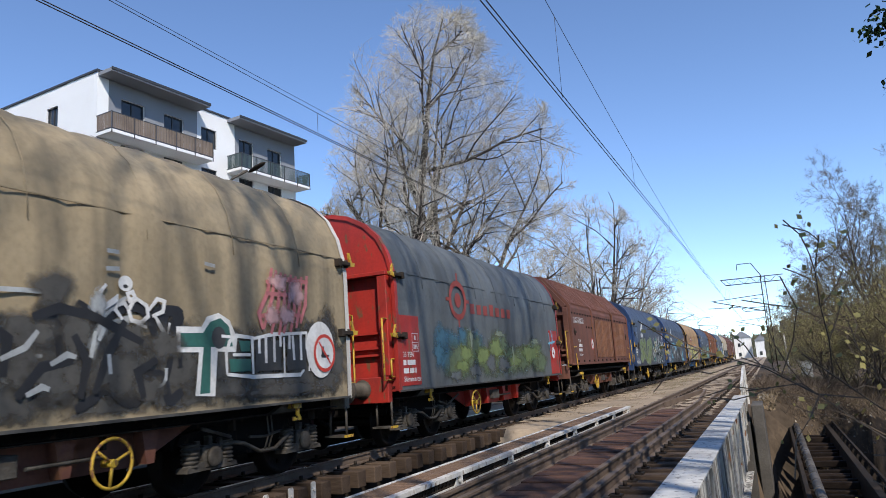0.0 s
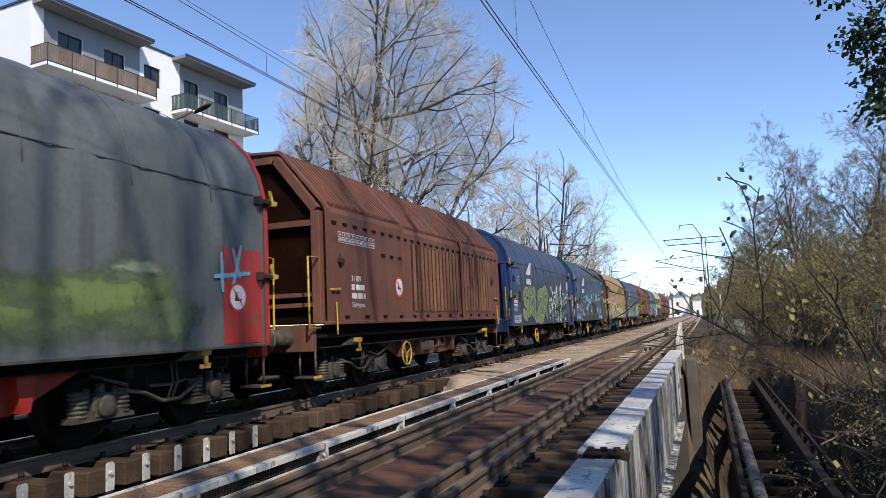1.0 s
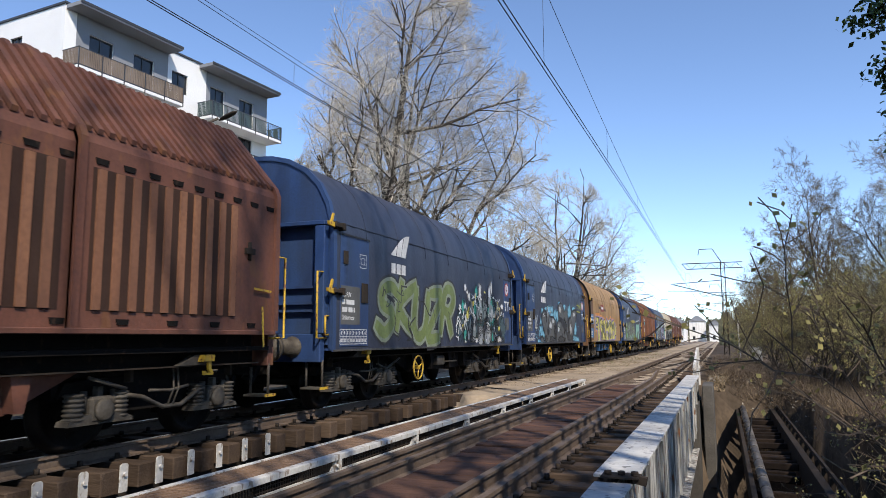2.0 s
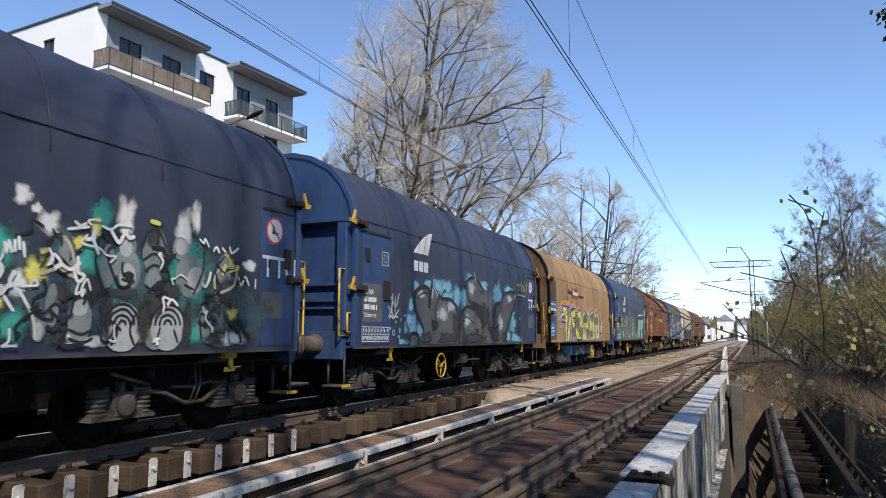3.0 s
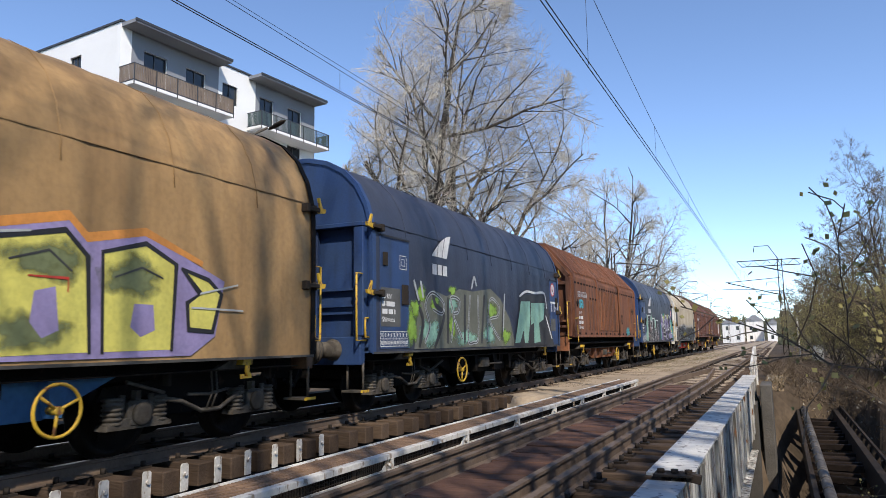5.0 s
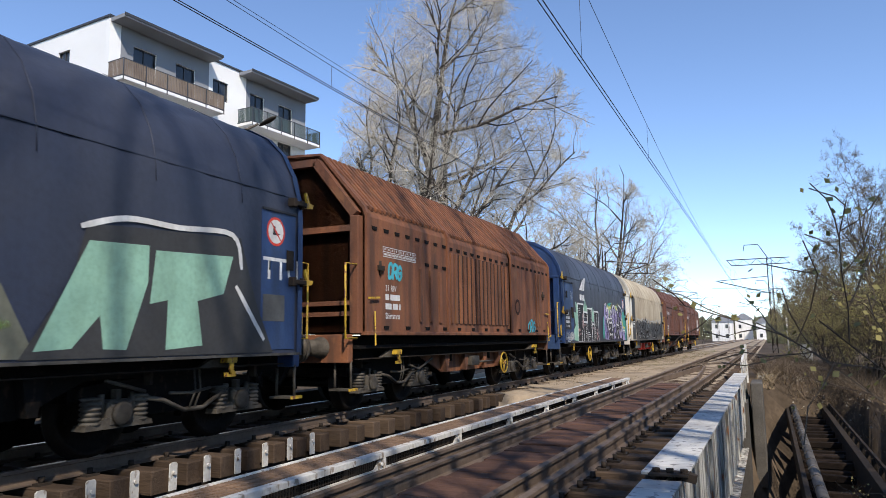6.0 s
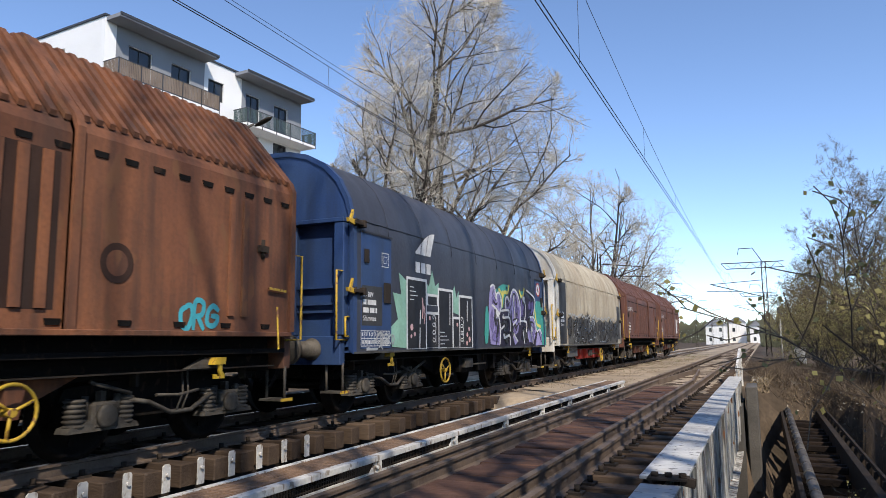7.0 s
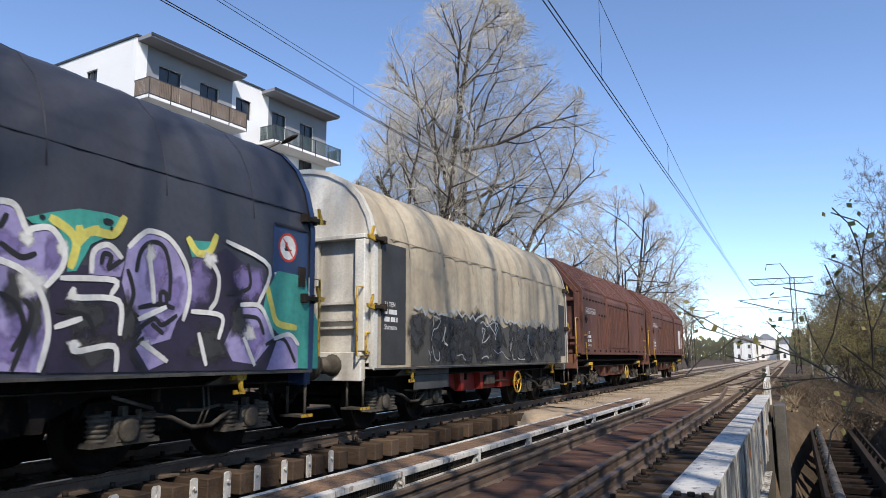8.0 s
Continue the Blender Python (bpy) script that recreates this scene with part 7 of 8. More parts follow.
        ("line", "ink_white", 0.055, [[(6.84, 2.41), (6.98, 2.46), (7.10, 2.44), (7.19, 2.29), (7.24, 2.22)], [(7.22, 2.23), (7.28, 2.28), (7.44, 2.30), (7.57, 2.14), (7.56, 1.97), (7.43, 1.80)], [(6.93, 1.99), (7.22, 1.90), (7.41, 1.68), (7.48, 1.39), (7.42, 1.08)], [(7.57, 1.88), (8.11, 1.91), (8.09, 1.78)], [(7.69, 1.79), (7.71, 1.72), (8.17, 1.72), (8.21, 1.41)], [(7.55, 1.45), (7.78, 1.53)], [(7.73, 1.32), (7.76, 1.24), (8.15, 1.29), (8.19, 1.07)], [(8.26, 2.26), (8.40, 2.40), (8.52, 2.45), (8.76, 2.40), (8.99, 2.16), (9.06, 1.86), (8.99, 1.58)], [(8.50, 2.21), (8.56, 1.93), (8.59, 1.74)], [(8.43, 1.56), (8.74, 1.69)], [(8.49, 1.32), (8.79, 1.15)], [(7.86, 1.97), (7.87, 2.16), (8.02, 2.24), (8.17, 2.14)], [(9.33, 2.26), (9.48, 2.08), (9.46, 1.83), (9.37, 1.71)], [(9.11, 1.67), (9.55, 1.64), (9.52, 1.40)], [(9.22, 1.43), (9.34, 1.11)], [(9.59, 2.50), (10.34, 2.29), (10.15, 1.81)], [(9.86, 1.79), (10.21, 1.78), (10.45, 1.44)], [(9.93, 1.40), (10.12, 1.10)], [(10.48, 1.41), (10.76, 1.47), (10.95, 1.35)]]),
        ("oval", "ink_black", 0, [(7.34, 2.39, 0.03, 0.02), (8.00, 2.46, 0.06, 0.03), (8.04, 2.40, 0.02, 0.02)]),
    ], 1.535, 8)
    wagons.append(w)
    # pale wagon, dark painted lower half
    w = tarp_wagon("dirty cream tarpaulin freight wagon with white steel ends", M["tarp_white"], M["white"], M["white"], M["red"], 10, 0.045, wheel_y=7.3)
    board(w, 1.02, 1.80, 1.06, 3.0, M["ink_charcoal"], "dark end panel", name="door_panel")
    inscription(w, 1.1, 1.98, 0.11, 1.53, "31 TEN")
    board(w, 2.4, 3.75, 0.62, 0.98, M["ink_grey"], "grey notice plate", 1.36, "sign_plate")
    band = [(2.0 + 0.43 * k, 1.88 + 0.09 * math.sin(k * 2.3)) for k in range(21)]
    artwork(w, [("fill", "ink_smoke", 0, [[(1.98, 1.03)] + band + [(10.62, 1.03)]])], 1.506)
    spatter(w, M["ink_charcoal"], 70, 2.0, 10.5, 1.15, 1.80, 0.26, 1.512, 36)
    tags(w, M["ink_silver"], 16, 2.2, 10.2, 1.12, 1.9, 0.3, 0.02, 1.548, 67)
    tags(w, M["ink_black"], 34, 2.2, 10.2, 1.12, 1.95, 0.3, 0.05, 1.538, 37)
    bm = bmesh.new()
    rnd = random.Random(38)
    ribbon(bm, [(2.1 + 0.13 * k, 2.0 + rnd.uniform(-0.10, 0.10)) for k in range(64)], 0.045, 1.56)
    part("graffiti_line", bm, M["ink_silver"], w)
    board(w, 10.5, 11.05, 1.2, 2.6, M["ink_charcoal"], "dark end panel", name="door_panel")
    wagons.append(w)
    # two more hood wagons close the train
    for s in (11, 12):
        w = hood_wagon("dark red brown steel hood freight wagon", M["rust_red"], s, None)
        load_table(w, 1.42, 2.66, 2.54, 2.71, 1.5025)
        inscription(w, 1.56, 1.90, 0.12, 1.5025)
        wagons.append(w)
        if s == 12:
            board(w, 9.4, 10.6, 1.6, 2.6, M["ink_white"], "pale painted patch", 1.53, "sign_plate")
    # marks that the navy and charcoal wagons share
    for k in (3, 4, 6, 8):
        w = wagons[k]
        fan_logo(w, 2.93, 2.42, 0.98)
        board(w, 1.04, 1.70, 1.42, 2.06, M["ink_grey"] if k != 8 else M["ink_charcoal"], "grey number panel", 1.524, "sign_plate")
        inscription(w, 1.08, 1.88, 0.115, 1.535, "35 RIV" if k != 8 else "31 RIV")
        load_table(w, 1.02, 1.95, 1.10, 1.34, 1.532)
        bm = bmesh.new()
        for r, q in ((0.12, 0.012), (0.06, 0.010)):
            for a, b, c, d in ((-r, r, r - q, r), (-r, r, -r, -r + q), (-r, -r + q, -r, r), (r - q, r, -r, r)):
                oblong(bm, 1.80 + a, 1.80 + b, 2.52 + c, 2.52 + d, 1.535 + 0.001 * (r > 0.1))
        part("square_mark", bm, M["ink_white"], w)
        round_sign(w, 10.70, 2.58, 0.19, 1.527)
        part("lettering", text_mesh("TTU", 0.40, M["ink_white"]), None, w, "white lettering", pose(flat(1.53), 10.45, 1.96))
        board(w, 10.46, 10.9, 1.42, 1.76, M["ink_grey"], "grey plate", 1.53, "sign_plate")
    for k, w in enumerate(wagons):
        w.matrix_basis = pose(FAR, START + LONG * k, 0)
    return wagons


TRAIN = build_train()


def run(t):
    """How far the train has come; it is a little slower at first."""
    return SPEED * t - 0.75 * max(1 - t / 1.5, 0.0) ** 1.4


def motions():
    """The train runs towards the viewer at a steady pace, its wheels rolling."""
    for k, w in enumerate(TRAIN):
        walk(w, [(t, pose(FAR, START + LONG * k - run(t), 0)) for t in (0.0, 0.5, 1.0, 1.5, 2.0, 3.0, 4.0, 5.0, 6.0, 7.0, 8.0)])
    turn = math.degrees(1 / 0.46)
    times = [k / 30 for k in range(241)]
    for ws, dy in WHEELS:
        walk(ws, [(t, pose(0, dy, 0.46, turn * run(t), 0, 0)) for t in times])


# ---- trees and bushes ----
class Wood:
    """Collects tapered limbs and small leaves for one plant."""

    def __init__(self, seed, bound=None):
        self.rnd, self.bound, self.trim = random.Random(seed), bound, False
        self.v, self.f, self.tv, self.tf, self.lv, self.lf = [], [], [], [], [], []

    def limb(self, pts, radii, sides, fine):
        v, f = (self.tv, self.tf) if fine else (self.v, self.f)
        base = len(v)
        for i, (p, r) in enumerate(zip(pts, radii)):
            d = (pts[min(i + 1, len(pts) - 1)] - pts[max(i - 1, 0)]).normalized()
            u = d.orthogonal().normalized()
            s = d.cross(u)
            for k in range(sides):
                a = k * math.tau / sides
                v.append(p + (u * math.cos(a) + s * math.sin(a)) * r)
        for i in range(len(pts) - 1):
            for k in range(sides):
                a, b = base + i * sides + k, base + i * sides + (k + 1) % sides
                f.append((a, b, b + sides, a + sides))

    def leaf(self, p, size):
        r = self.rnd
        a = Vector((r.uniform(-1, 1), r.uniform(-1, 1), r.uniform(-1, 1))).normalized()
        b = a.orthogonal().normalized() * size * 0.5
        a = a * size
        n = len(self.lv)
        self.lv += [p, p + a * 0.5 + b, p + a, p + a * 0.5 - b]
        self.lf.append((n, n + 1, n + 2, n + 3))

    def grow(self, p, d, length, radius, level, plan):
        """plan[level]: segments, wander, lift, children, angle, ratio, leaf count."""
        r = self.rnd
        segs, wander, lift, kids, angle, ratio, leaves, leaf_size = plan[level]
        if level and self.bound and not self.bound(p):
            return
        pts, rad, dirs = [p], [radius], [d]
        for i in range(segs):
            d = (d + Vector((r.gauss(0, wander), r.gauss(0, wander), r.gauss(0, wander) + lift))).normalized()
            p = p + d * length / segs
            if (level or self.trim and p.z > 7) and i and self.bound and not self.bound(p):
                segs = i
                break
            pts.append(p)
            dirs.append(d)
            rad.append(max(radius * (1 - (0.93 if level == 0 else 0.85) * (i + 1) / segs), 0.0038))
        fine = level >= 3
        self.limb(pts, rad, 7 if level == 0 else 5 if level == 1 else 3, fine)
        if level + 1 < len(plan):
            for k in range(kids):
                t = 0.22 + 0.78 * (k + r.random()) / kids
                x = t * segs
                i = min(int(x), segs - 1)
                q = pts[i].lerp(pts[i + 1], x - i)
                w = dirs[i + 1]
                o = (w.orthogonal().normalized())
                o.rotate(Matrix.Rotation(k * 2.4 + r.uniform(-0.6, 0.6), 3, w))
                an = radians(angle * r.uniform(0.7, 1.3))
                nd = (w * math.cos(an) + o * math.sin(an)).normalized()
                self.grow(q, nd, length * ratio * r.uniform(0.65, 1.2) * (1.15 - 0.45 * t), max(rad[i] * (0.62 if level < 2 else 0.5), 0.0038), level + 1, plan)
        for _ in range(leaves):
            i = r.randrange(segs)
            self.leaf(pts[i].lerp(pts[i + 1], r.random()) + Vector((r.gauss(0, 0.04), r.gauss(0, 0.04), r.gauss(0, 0.04))), leaf_size * r.uniform(0.6, 1.3))

    def meshes(self):
        out = []
        for nm, v, f, m in (("trunk", self.v, self.f, "bark"), ("crown", self.tv, self.tf, "twig"), ("foliage", self.lv, self.lf, "bud")):
            me = bpy.data.meshes.new(nm)
            me.from_pydata([tuple(q) for q in v], [], f)
            me.update()
            me.materials.append(M[m])
            out.append(me)
        return out


def plant(name, label, category, place, seed, stems, plan, twig="twig", leaf="bud", bark="bark", group="", spread=0.3, bound=None, trim=False):
    w = Wood(seed, bound)
    w.trim = trim
    for length, radius, lean in stems:
        w.grow(Vector((w.rnd.gauss(0, spread), w.rnd.gauss(0, spread), -0.1)), Vector(lean).normalized(), length, radius, 0, plan)
    t = thing(name, label, category, pose(*place), group)
    trunk, twigs, crown = w.meshes()
    for me, m in ((trunk, bark), (twigs, twig), (crown, leaf)):
        me.materials[0] = M[m]
        if len(me.polygons):
            part(me.name, me, None, t)
    return t


# level rows: segments, wander, lift, children, angle, ratio, leaves, leaf size
MID = [(8, 0.09, 0.03, 11, 42, 0.38, 0, 0), (6, 0.16, 0.06, 8, 42, 0.48, 0, 0), (4, 0.2, 0.03, 8, 38, 0.45, 0, 0.04), (3, 0.22, 0.0, 6, 33, 0.55, 1, 0.025), (2, 0.22, 0, 0, 0, 0, 1, 0.025)]
BARE = [(8, 0.09, 0.03, 9, 42, 0.38, 0, 0), (6, 0.16, 0.06, 7, 42, 0.48, 0, 0), (4, 0.2, 0.03, 5, 38, 0.5, 0, 0), (3, 0.22, 0.0, 0, 0, 0, 0, 0)]
SHRUB = [(6, 0.14, 0.05, 8, 40, 0.5, 0, 0), (5, 0.2, 0.03, 7, 42, 0.5, 0, 0), (4, 0.25, 0.02, 7, 40, 0.5, 2, 0.035), (3, 0.28, 0, 0, 0, 0, 4, 0.036)]



def crown(*balls):
    """True inside the crown: any of the balls (x, y, z, radius, height), with an uneven edge."""
    def inside(p):
        wob = 1 + 0.16 * noise.noise(p * 0.55) + 0.10 * noise.noise(p * 1.4)
        return any(((p.x - x) ** 2 + (p.y - y) ** 2) / r ** 2 + ((p.z - z) / h) ** 2 < wob ** 2 for x, y, z, r, h in balls)
    return inside


WILLOW = [(10, 0.09, 0.03, 12, 52, 0.46, 0, 0), (8, 0.16, 0.10, 9, 46, 0.50, 0, 0), (5, 0.18, 0.04, 9, 40, 0.54, 0, 0), (3, 0.18, 0.0, 9, 34, 0.66, 1, 0.02), (2, 0.2, -0.03, 0, 0, 0, 1, 0.02)]
plant("tree", "tall bare willow with several limbs and pale spring buds", "tree", (-13.75, 26.9, -0.5), 21,
      [(17.5, 0.34, (0.06, 0.02, 1)), (14.5, 0.25, (-0.04, -0.03, 1)), (6.5, 0.18, (-0.22, -0.1, 1)), (15.0, 0.28, (0.34, 0.16, 1)),
       (12.5, 0.24, (0.70, 0.34, 1)), (8.5, 0.12, (1.1, 0.55, 1)), (11.5, 0.18, (0.0, 0.3, 1))], WILLOW, spread=0.25,
      bound=crown((1.5, 0.75, 10.8, 4.7, 7.4), (0.4, 0.2, 7.0, 4.0, 5.0), (3.8, 1.9, 9.8, 3.5, 4.8), (5.2, 2.6, 5.6, 2.4, 4.0)), trim=True)
FAR_TREE = [(8, 0.09, 0.03, 10, 46, 0.44, 0, 0), (6, 0.16, 0.07, 8, 44, 0.48, 0, 0), (4, 0.2, 0.03, 8, 38, 0.5, 0, 0.04), (3, 0.22, 0.0, 6, 33, 0.6, 1, 0.025), (2, 0.22, 0, 0, 0, 0, 1, 0.025)]
plant("tree", "bare spring tree with a spreading crown behind the line", "tree", (-13.2, 59.0, -0.5), 22,
      [(15.5, 0.24, (-0.08, 0, 1)), (15.5, 0.22, (0.16, 0, 1)), (12.5, 0.20, (0.45, 0.1, 1)), (9.5, 0.16, (-0.4, 0.1, 1)), (9.5, 0.16, (0.9, 0.1, 1))], FAR_TREE, spread=0.3,
      bound=crown((0.8, 0, 10, 4.6, 6.2), (2.5, 0.5, 6.5, 4.6, 5.0)))
for k, (x, y, h) in enumerate(((-13.0, 74, 12.5), (-14.0, 92, 12.0), (-16.5, 66, 12.0), (-13.5, 112, 10.5))):
    plant("tree", "bare spring tree in the row behind the line", "tree", (x, y, -0.5), 30 + k, [(h, 0.26, (0.1, 0, 1)), (h * 0.85, 0.22, (-0.25, 0, 1))], MID, spread=0.4, group="trees behind the line")

# right-hand bank
plant("tree", "thin bare tree on the bank", "tree", (5.2, 34.0, -1.0), 51, [(10.0, 0.16, (0.05, 0, 1)), (9.0, 0.13, (0.25, 0.1, 1)), (8.2, 0.12, (-0.18, 0.0, 1))], MID, "thicket", "shoot", spread=0.3)
plant("tree", "thin bare tree on the bank", "tree", (6.9, 31.0, -1.0), 52, [(9.0, 0.14, (0.15, 0, 1)), (8.0, 0.12, (-0.1, 0.1, 1))], MID, "thicket", "shoot", spread=0.3)
FULL = [(8, 0.09, 0.03, 12, 42, 0.38, 0, 0), (6, 0.16, 0.06, 9, 42, 0.48, 0, 0), (4, 0.2, 0.03, 8, 38, 0.45, 1, 0.03), (3, 0.22, 0.0, 5, 33, 0.55, 2, 0.03), (2, 0.22, 0, 0, 0, 0, 1, 0.03)]
for k, (x, y, h) in enumerate(((8.2, 36.0, 9.0), (6.4, 42.0, 9.0), (9.8, 33.0, 9.5), (4.6, 52.0, 8.5))):
    plant("tree", "dense bare tree in the scrub on the bank", "tree", (x, y, -1.0), 55 + k, [(h, 0.14, (0.05, 0, 1)), (h * 0.9, 0.12, (-0.3, 0.1, 1)), (h * 0.85, 0.11, (0.35, 0.0, 1)), (h * 0.7, 0.1, (-0.6, 0.1, 1))], FULL, "thicket", "shoot", spread=0.4, group="trees in the scrub")
# the last five stand out of view, added to shade the old bridge
for k, (x, y, h) in enumerate(((2.9, 33.5, 4.2), (3.6, 30.5, 4.6), (4.9, 28, 4.8), (2.7, 40, 4.5), (5.6, 24.5, 3.8), (4.3, 36, 5.0), (3.5, 46, 5.5), (6.6, 21, 3.2), (7.6, 27, 5.6), (8.6, 31, 6.4), (9.4, 25, 6.0), (6.8, 37, 6.2), (5.2, 18.5, 2.4), (6.4, 15.0, 2.6), (4.6, 11.0, 5.5), (5.2, 8.5, 6.5), (5.9, 13.5, 4.8), (4.8, 5.5, 7.0), (6.8, 10.5, 6.5))):
    plant("bush", "dense olive brown spring bush on the bank", "bush", (x, y, ground_z(x, y) - 0.1), 60 + k,
          [(h * f, 0.045, (a, b, 1)) for f, a, b in ((1, 0.1, 0), (0.9, -0.35, 0.1), (0.95, 0.4, 0.2), (0.8, -0.1, -0.5), (0.85, 0.2, 0.5), (0.7, -0.6, -0.2), (0.7, 0.7, -0.3))], SHRUB, "thicket", "shoot", "bark", "bushes on the bank", 0.5)

for k, (x, y, h) in enumerate(((3.6, 72, 8.5), (4.6, 86, 9.5), (2.9, 104, 8.0))):
    plant("tree", "thin spring tree beside the line", "tree", (x, y, -0.9), 70 + k, [(h, 0.13, (0.05, 0, 1)), (h * 0.85, 0.1, (-0.2, 0, 1)), (h * 0.8, 0.1, (0.3, 0, 1))], MID, "thicket", "shoot", spread=0.5, group="trees beside the line")

# trees beside and behind the viewer, whose shadows fall over the train
for k, (x, y, h) in enumerate(((6.6, -5.0, 16), (7.6, -1.5, 17), (8.8, 1.5, 15), (10.0, -7.5, 18), (12.5, 3.2, 17), (13.5, -1.0, 18), (16.5, 6.0, 17))):
    plant("tree", "bare tree on the near bank beside the bridge", "tree", (x, y, ground_z(x, y) - 0.1), 80 + k, [(h, 0.30, (0.05, 0.05, 1)), (h * 0.9, 0.24, (-0.25, 0.1, 1)), (h * 0.8, 0.2, (0.25, -0.2, 1))], BARE, spread=0.4, group="trees on the near bank")

# tall poplars on the near bank: their upright limbs draw streaks of shade over the wagons
TALL = [(10, 0.03, 0.01, 30, 22, 0.24, 0, 0), (6, 0.07, 0.08, 5, 28, 0.45, 0, 0), (4, 0.12, 0.06, 3, 32, 0.5, 0, 0), (3, 0.2, 0.0, 0, 0, 0, 0, 0)]


def above(z):
    """Bare stems up to the height z."""
    return lambda p: p.z > z


for k in range(8):
    x, y = 4.8 + 0.5 * math.sin(k * 2.1), -8.5 + 2.5 * k
    low = ground_z(x, y)
    h = 24.5 + 1.2 * math.sin(k * 1.7) - low
    plant("tree", "tall bare poplar on the near bank", "tree", (x, y, low - 0.1), 180 + k, [(h, 0.18, (0.0, 0.03, 1)), (h * 0.95, 0.12, (-0.06, -0.05, 1))], TALL, spread=0.3, group="poplars on the near bank", bound=above(16.0 - low))


def leafy_branch(place, seed, pts):
    w = Wood(seed)
    for a, b in pts:
        a, b = Vector(a), Vector(b)
        w.limb([a, a.lerp(b, 0.5) + Vector((0, 0, 0.05)), b], [0.02, 0.014, 0.006], 4, False)
        for _ in range(480):
            q = a.lerp(b, 1.02 - 0.6 * w.rnd.random() ** 1.6) + Vector((w.rnd.gauss(0, 0.09), w.rnd.gauss(0, 0.10), w.rnd.gauss(0, 0.08)))
            w.leaf(q, w.rnd.uniform(0.04, 0.085))
    return w


def overhanging():
    t = thing("hanging_branch", "leafy green branches hanging in from above", "branch", pose(0, 0, 0))
    w = leafy_branch((0, 0, 0), 91, [((2.6, 6.8, 5.0), (1.42, 7.35, 4.12)), ((2.6, 6.8, 5.0), (1.62, 7.45, 3.62)), ((2.6, 6.8, 4.8), (1.70, 7.5, 3.30)), ((2.7, 6.8, 4.6), (1.72, 7.55, 3.02)), ((8.0, 1.0, 7.2), (2.6, 6.8, 5.0))])
    trunk, twigs, crown = w.meshes()
    crown.materials[0] = M["leaf"]
    part("limb", trunk, None, t)
    part("crown", crown, None, t)


overhanging()


def scatter_blades():
    """Dry grass, weeds and green tufts on the bank."""
    for nm, mt, n, area, h, seed in (("grass", "grass", 16000, (0.3, 4.2, 35, 52), 0.20, 1), ("grass", "grass", 14000, (2.4, 9.0, 6, 17), 0.30, 2), ("dry_grass", "dry_grass", 9000, (0.8, 8.0, 18, 42), 0.35, 3), ("dry_grass", "dry_grass", 9000, (-6.3, -4.0, 20, 62), 0.09, 4), ("grass", "grass", 5000, (-6.2, -4.2, 30, 70), 0.08, 12), ("brush", "thicket", 26000, (0.2, 8.5, 19, 44), 0.55, 5), ("brush", "dry_grass", 9000, (-0.2, 7.0, 22, 38), 0.45, 6), ("brush", "thicket", 8000, (2.2, 9.0, 8, 24), 0.5, 7), ("brush", "thicket", 5000, (-0.6, 2.6, 27.5, 36), 0.6, 8), ("litter", "dry_grass", 14000, (-0.5, 9.0, 20, 44), 0.06, 9), ("litter", "concrete", 6000, (-0.5, 7.0, 24, 42), 0.06, 10)):
        rnd = random.Random(seed)
        v, f = [], []
        for _ in range(n):
            x, y = rnd.uniform(area[0], area[1]), rnd.uniform(area[2], area[3])
            if noise.noise((x * 0.7, y * 0.4, seed)) < (-0.1 if seed < 8 else -9):
                continue
            z = max(ground_z(x, y), -0.2 if x < 0 else -9) - 0.02
            k = h * rnd.uniform(0.4, 1.3)
            a = rnd.uniform(0, 6.28)
            w = 0.045 if nm == "litter" else 0.012 if nm != "brush" else 0.008
            lean = 0.9 if nm == "brush" else 0.4
            dx, dy = rnd.gauss(0, lean) * k, rnd.gauss(0, lean) * k
            b = len(v)
            v += [(x - w * math.cos(a), y - w * math.sin(a), z), (x + w * math.cos(a), y + w * math.sin(a), z), (x + dx, y + dy, z + k)]
            f.append((b, b + 1, b + 2))
        me = bpy.data.meshes.new(nm)
        me.from_pydata(v, [], f)
        me.materials.append(M[mt])
        solid(nm, me, None, {"grass": "fresh green spring grass", "dry_grass": "dry pale brown grass and weeds", "brush": "dead brown stalks and brush", "litter": "dry leaf litter on the bank"}[nm], "grass", kind="stuff")


scatter_blades()


# ---- the white apartment building ----
def window(parent, x, y0, y1, z0, z1, wall="y"):
    w = part("window", box(box(box(box(bmesh.new(), x - 0.10, x + 0.012, y0, y0 + 0.06, z0, z1), x - 0.10, x + 0.012, y1 - 0.06, y1, z0, z1), x - 0.10, x + 0.012, y0 + 0.06, y1 - 0.06, z1 - 0.06, z1), x - 0.10, x + 0.012, y0 + 0.06, y1 - 0.06, z0, z0 + 0.06), M["anthracite"], parent, "dark framed window")
    part("pane", box(bmesh.new(), x - 0.08, x - 0.06, y0 + 0.06, y1 - 0.06, z0 + 0.06, z1 - 0.06), M["glass"], w)
    part("mullion", box(bmesh.new(), x - 0.075, x - 0.0, (y0 + y1) / 2 - 0.03, (y0 + y1) / 2 + 0.03, z0 + 0.06, z1 - 0.06), M["anthracite"], w)
    return w


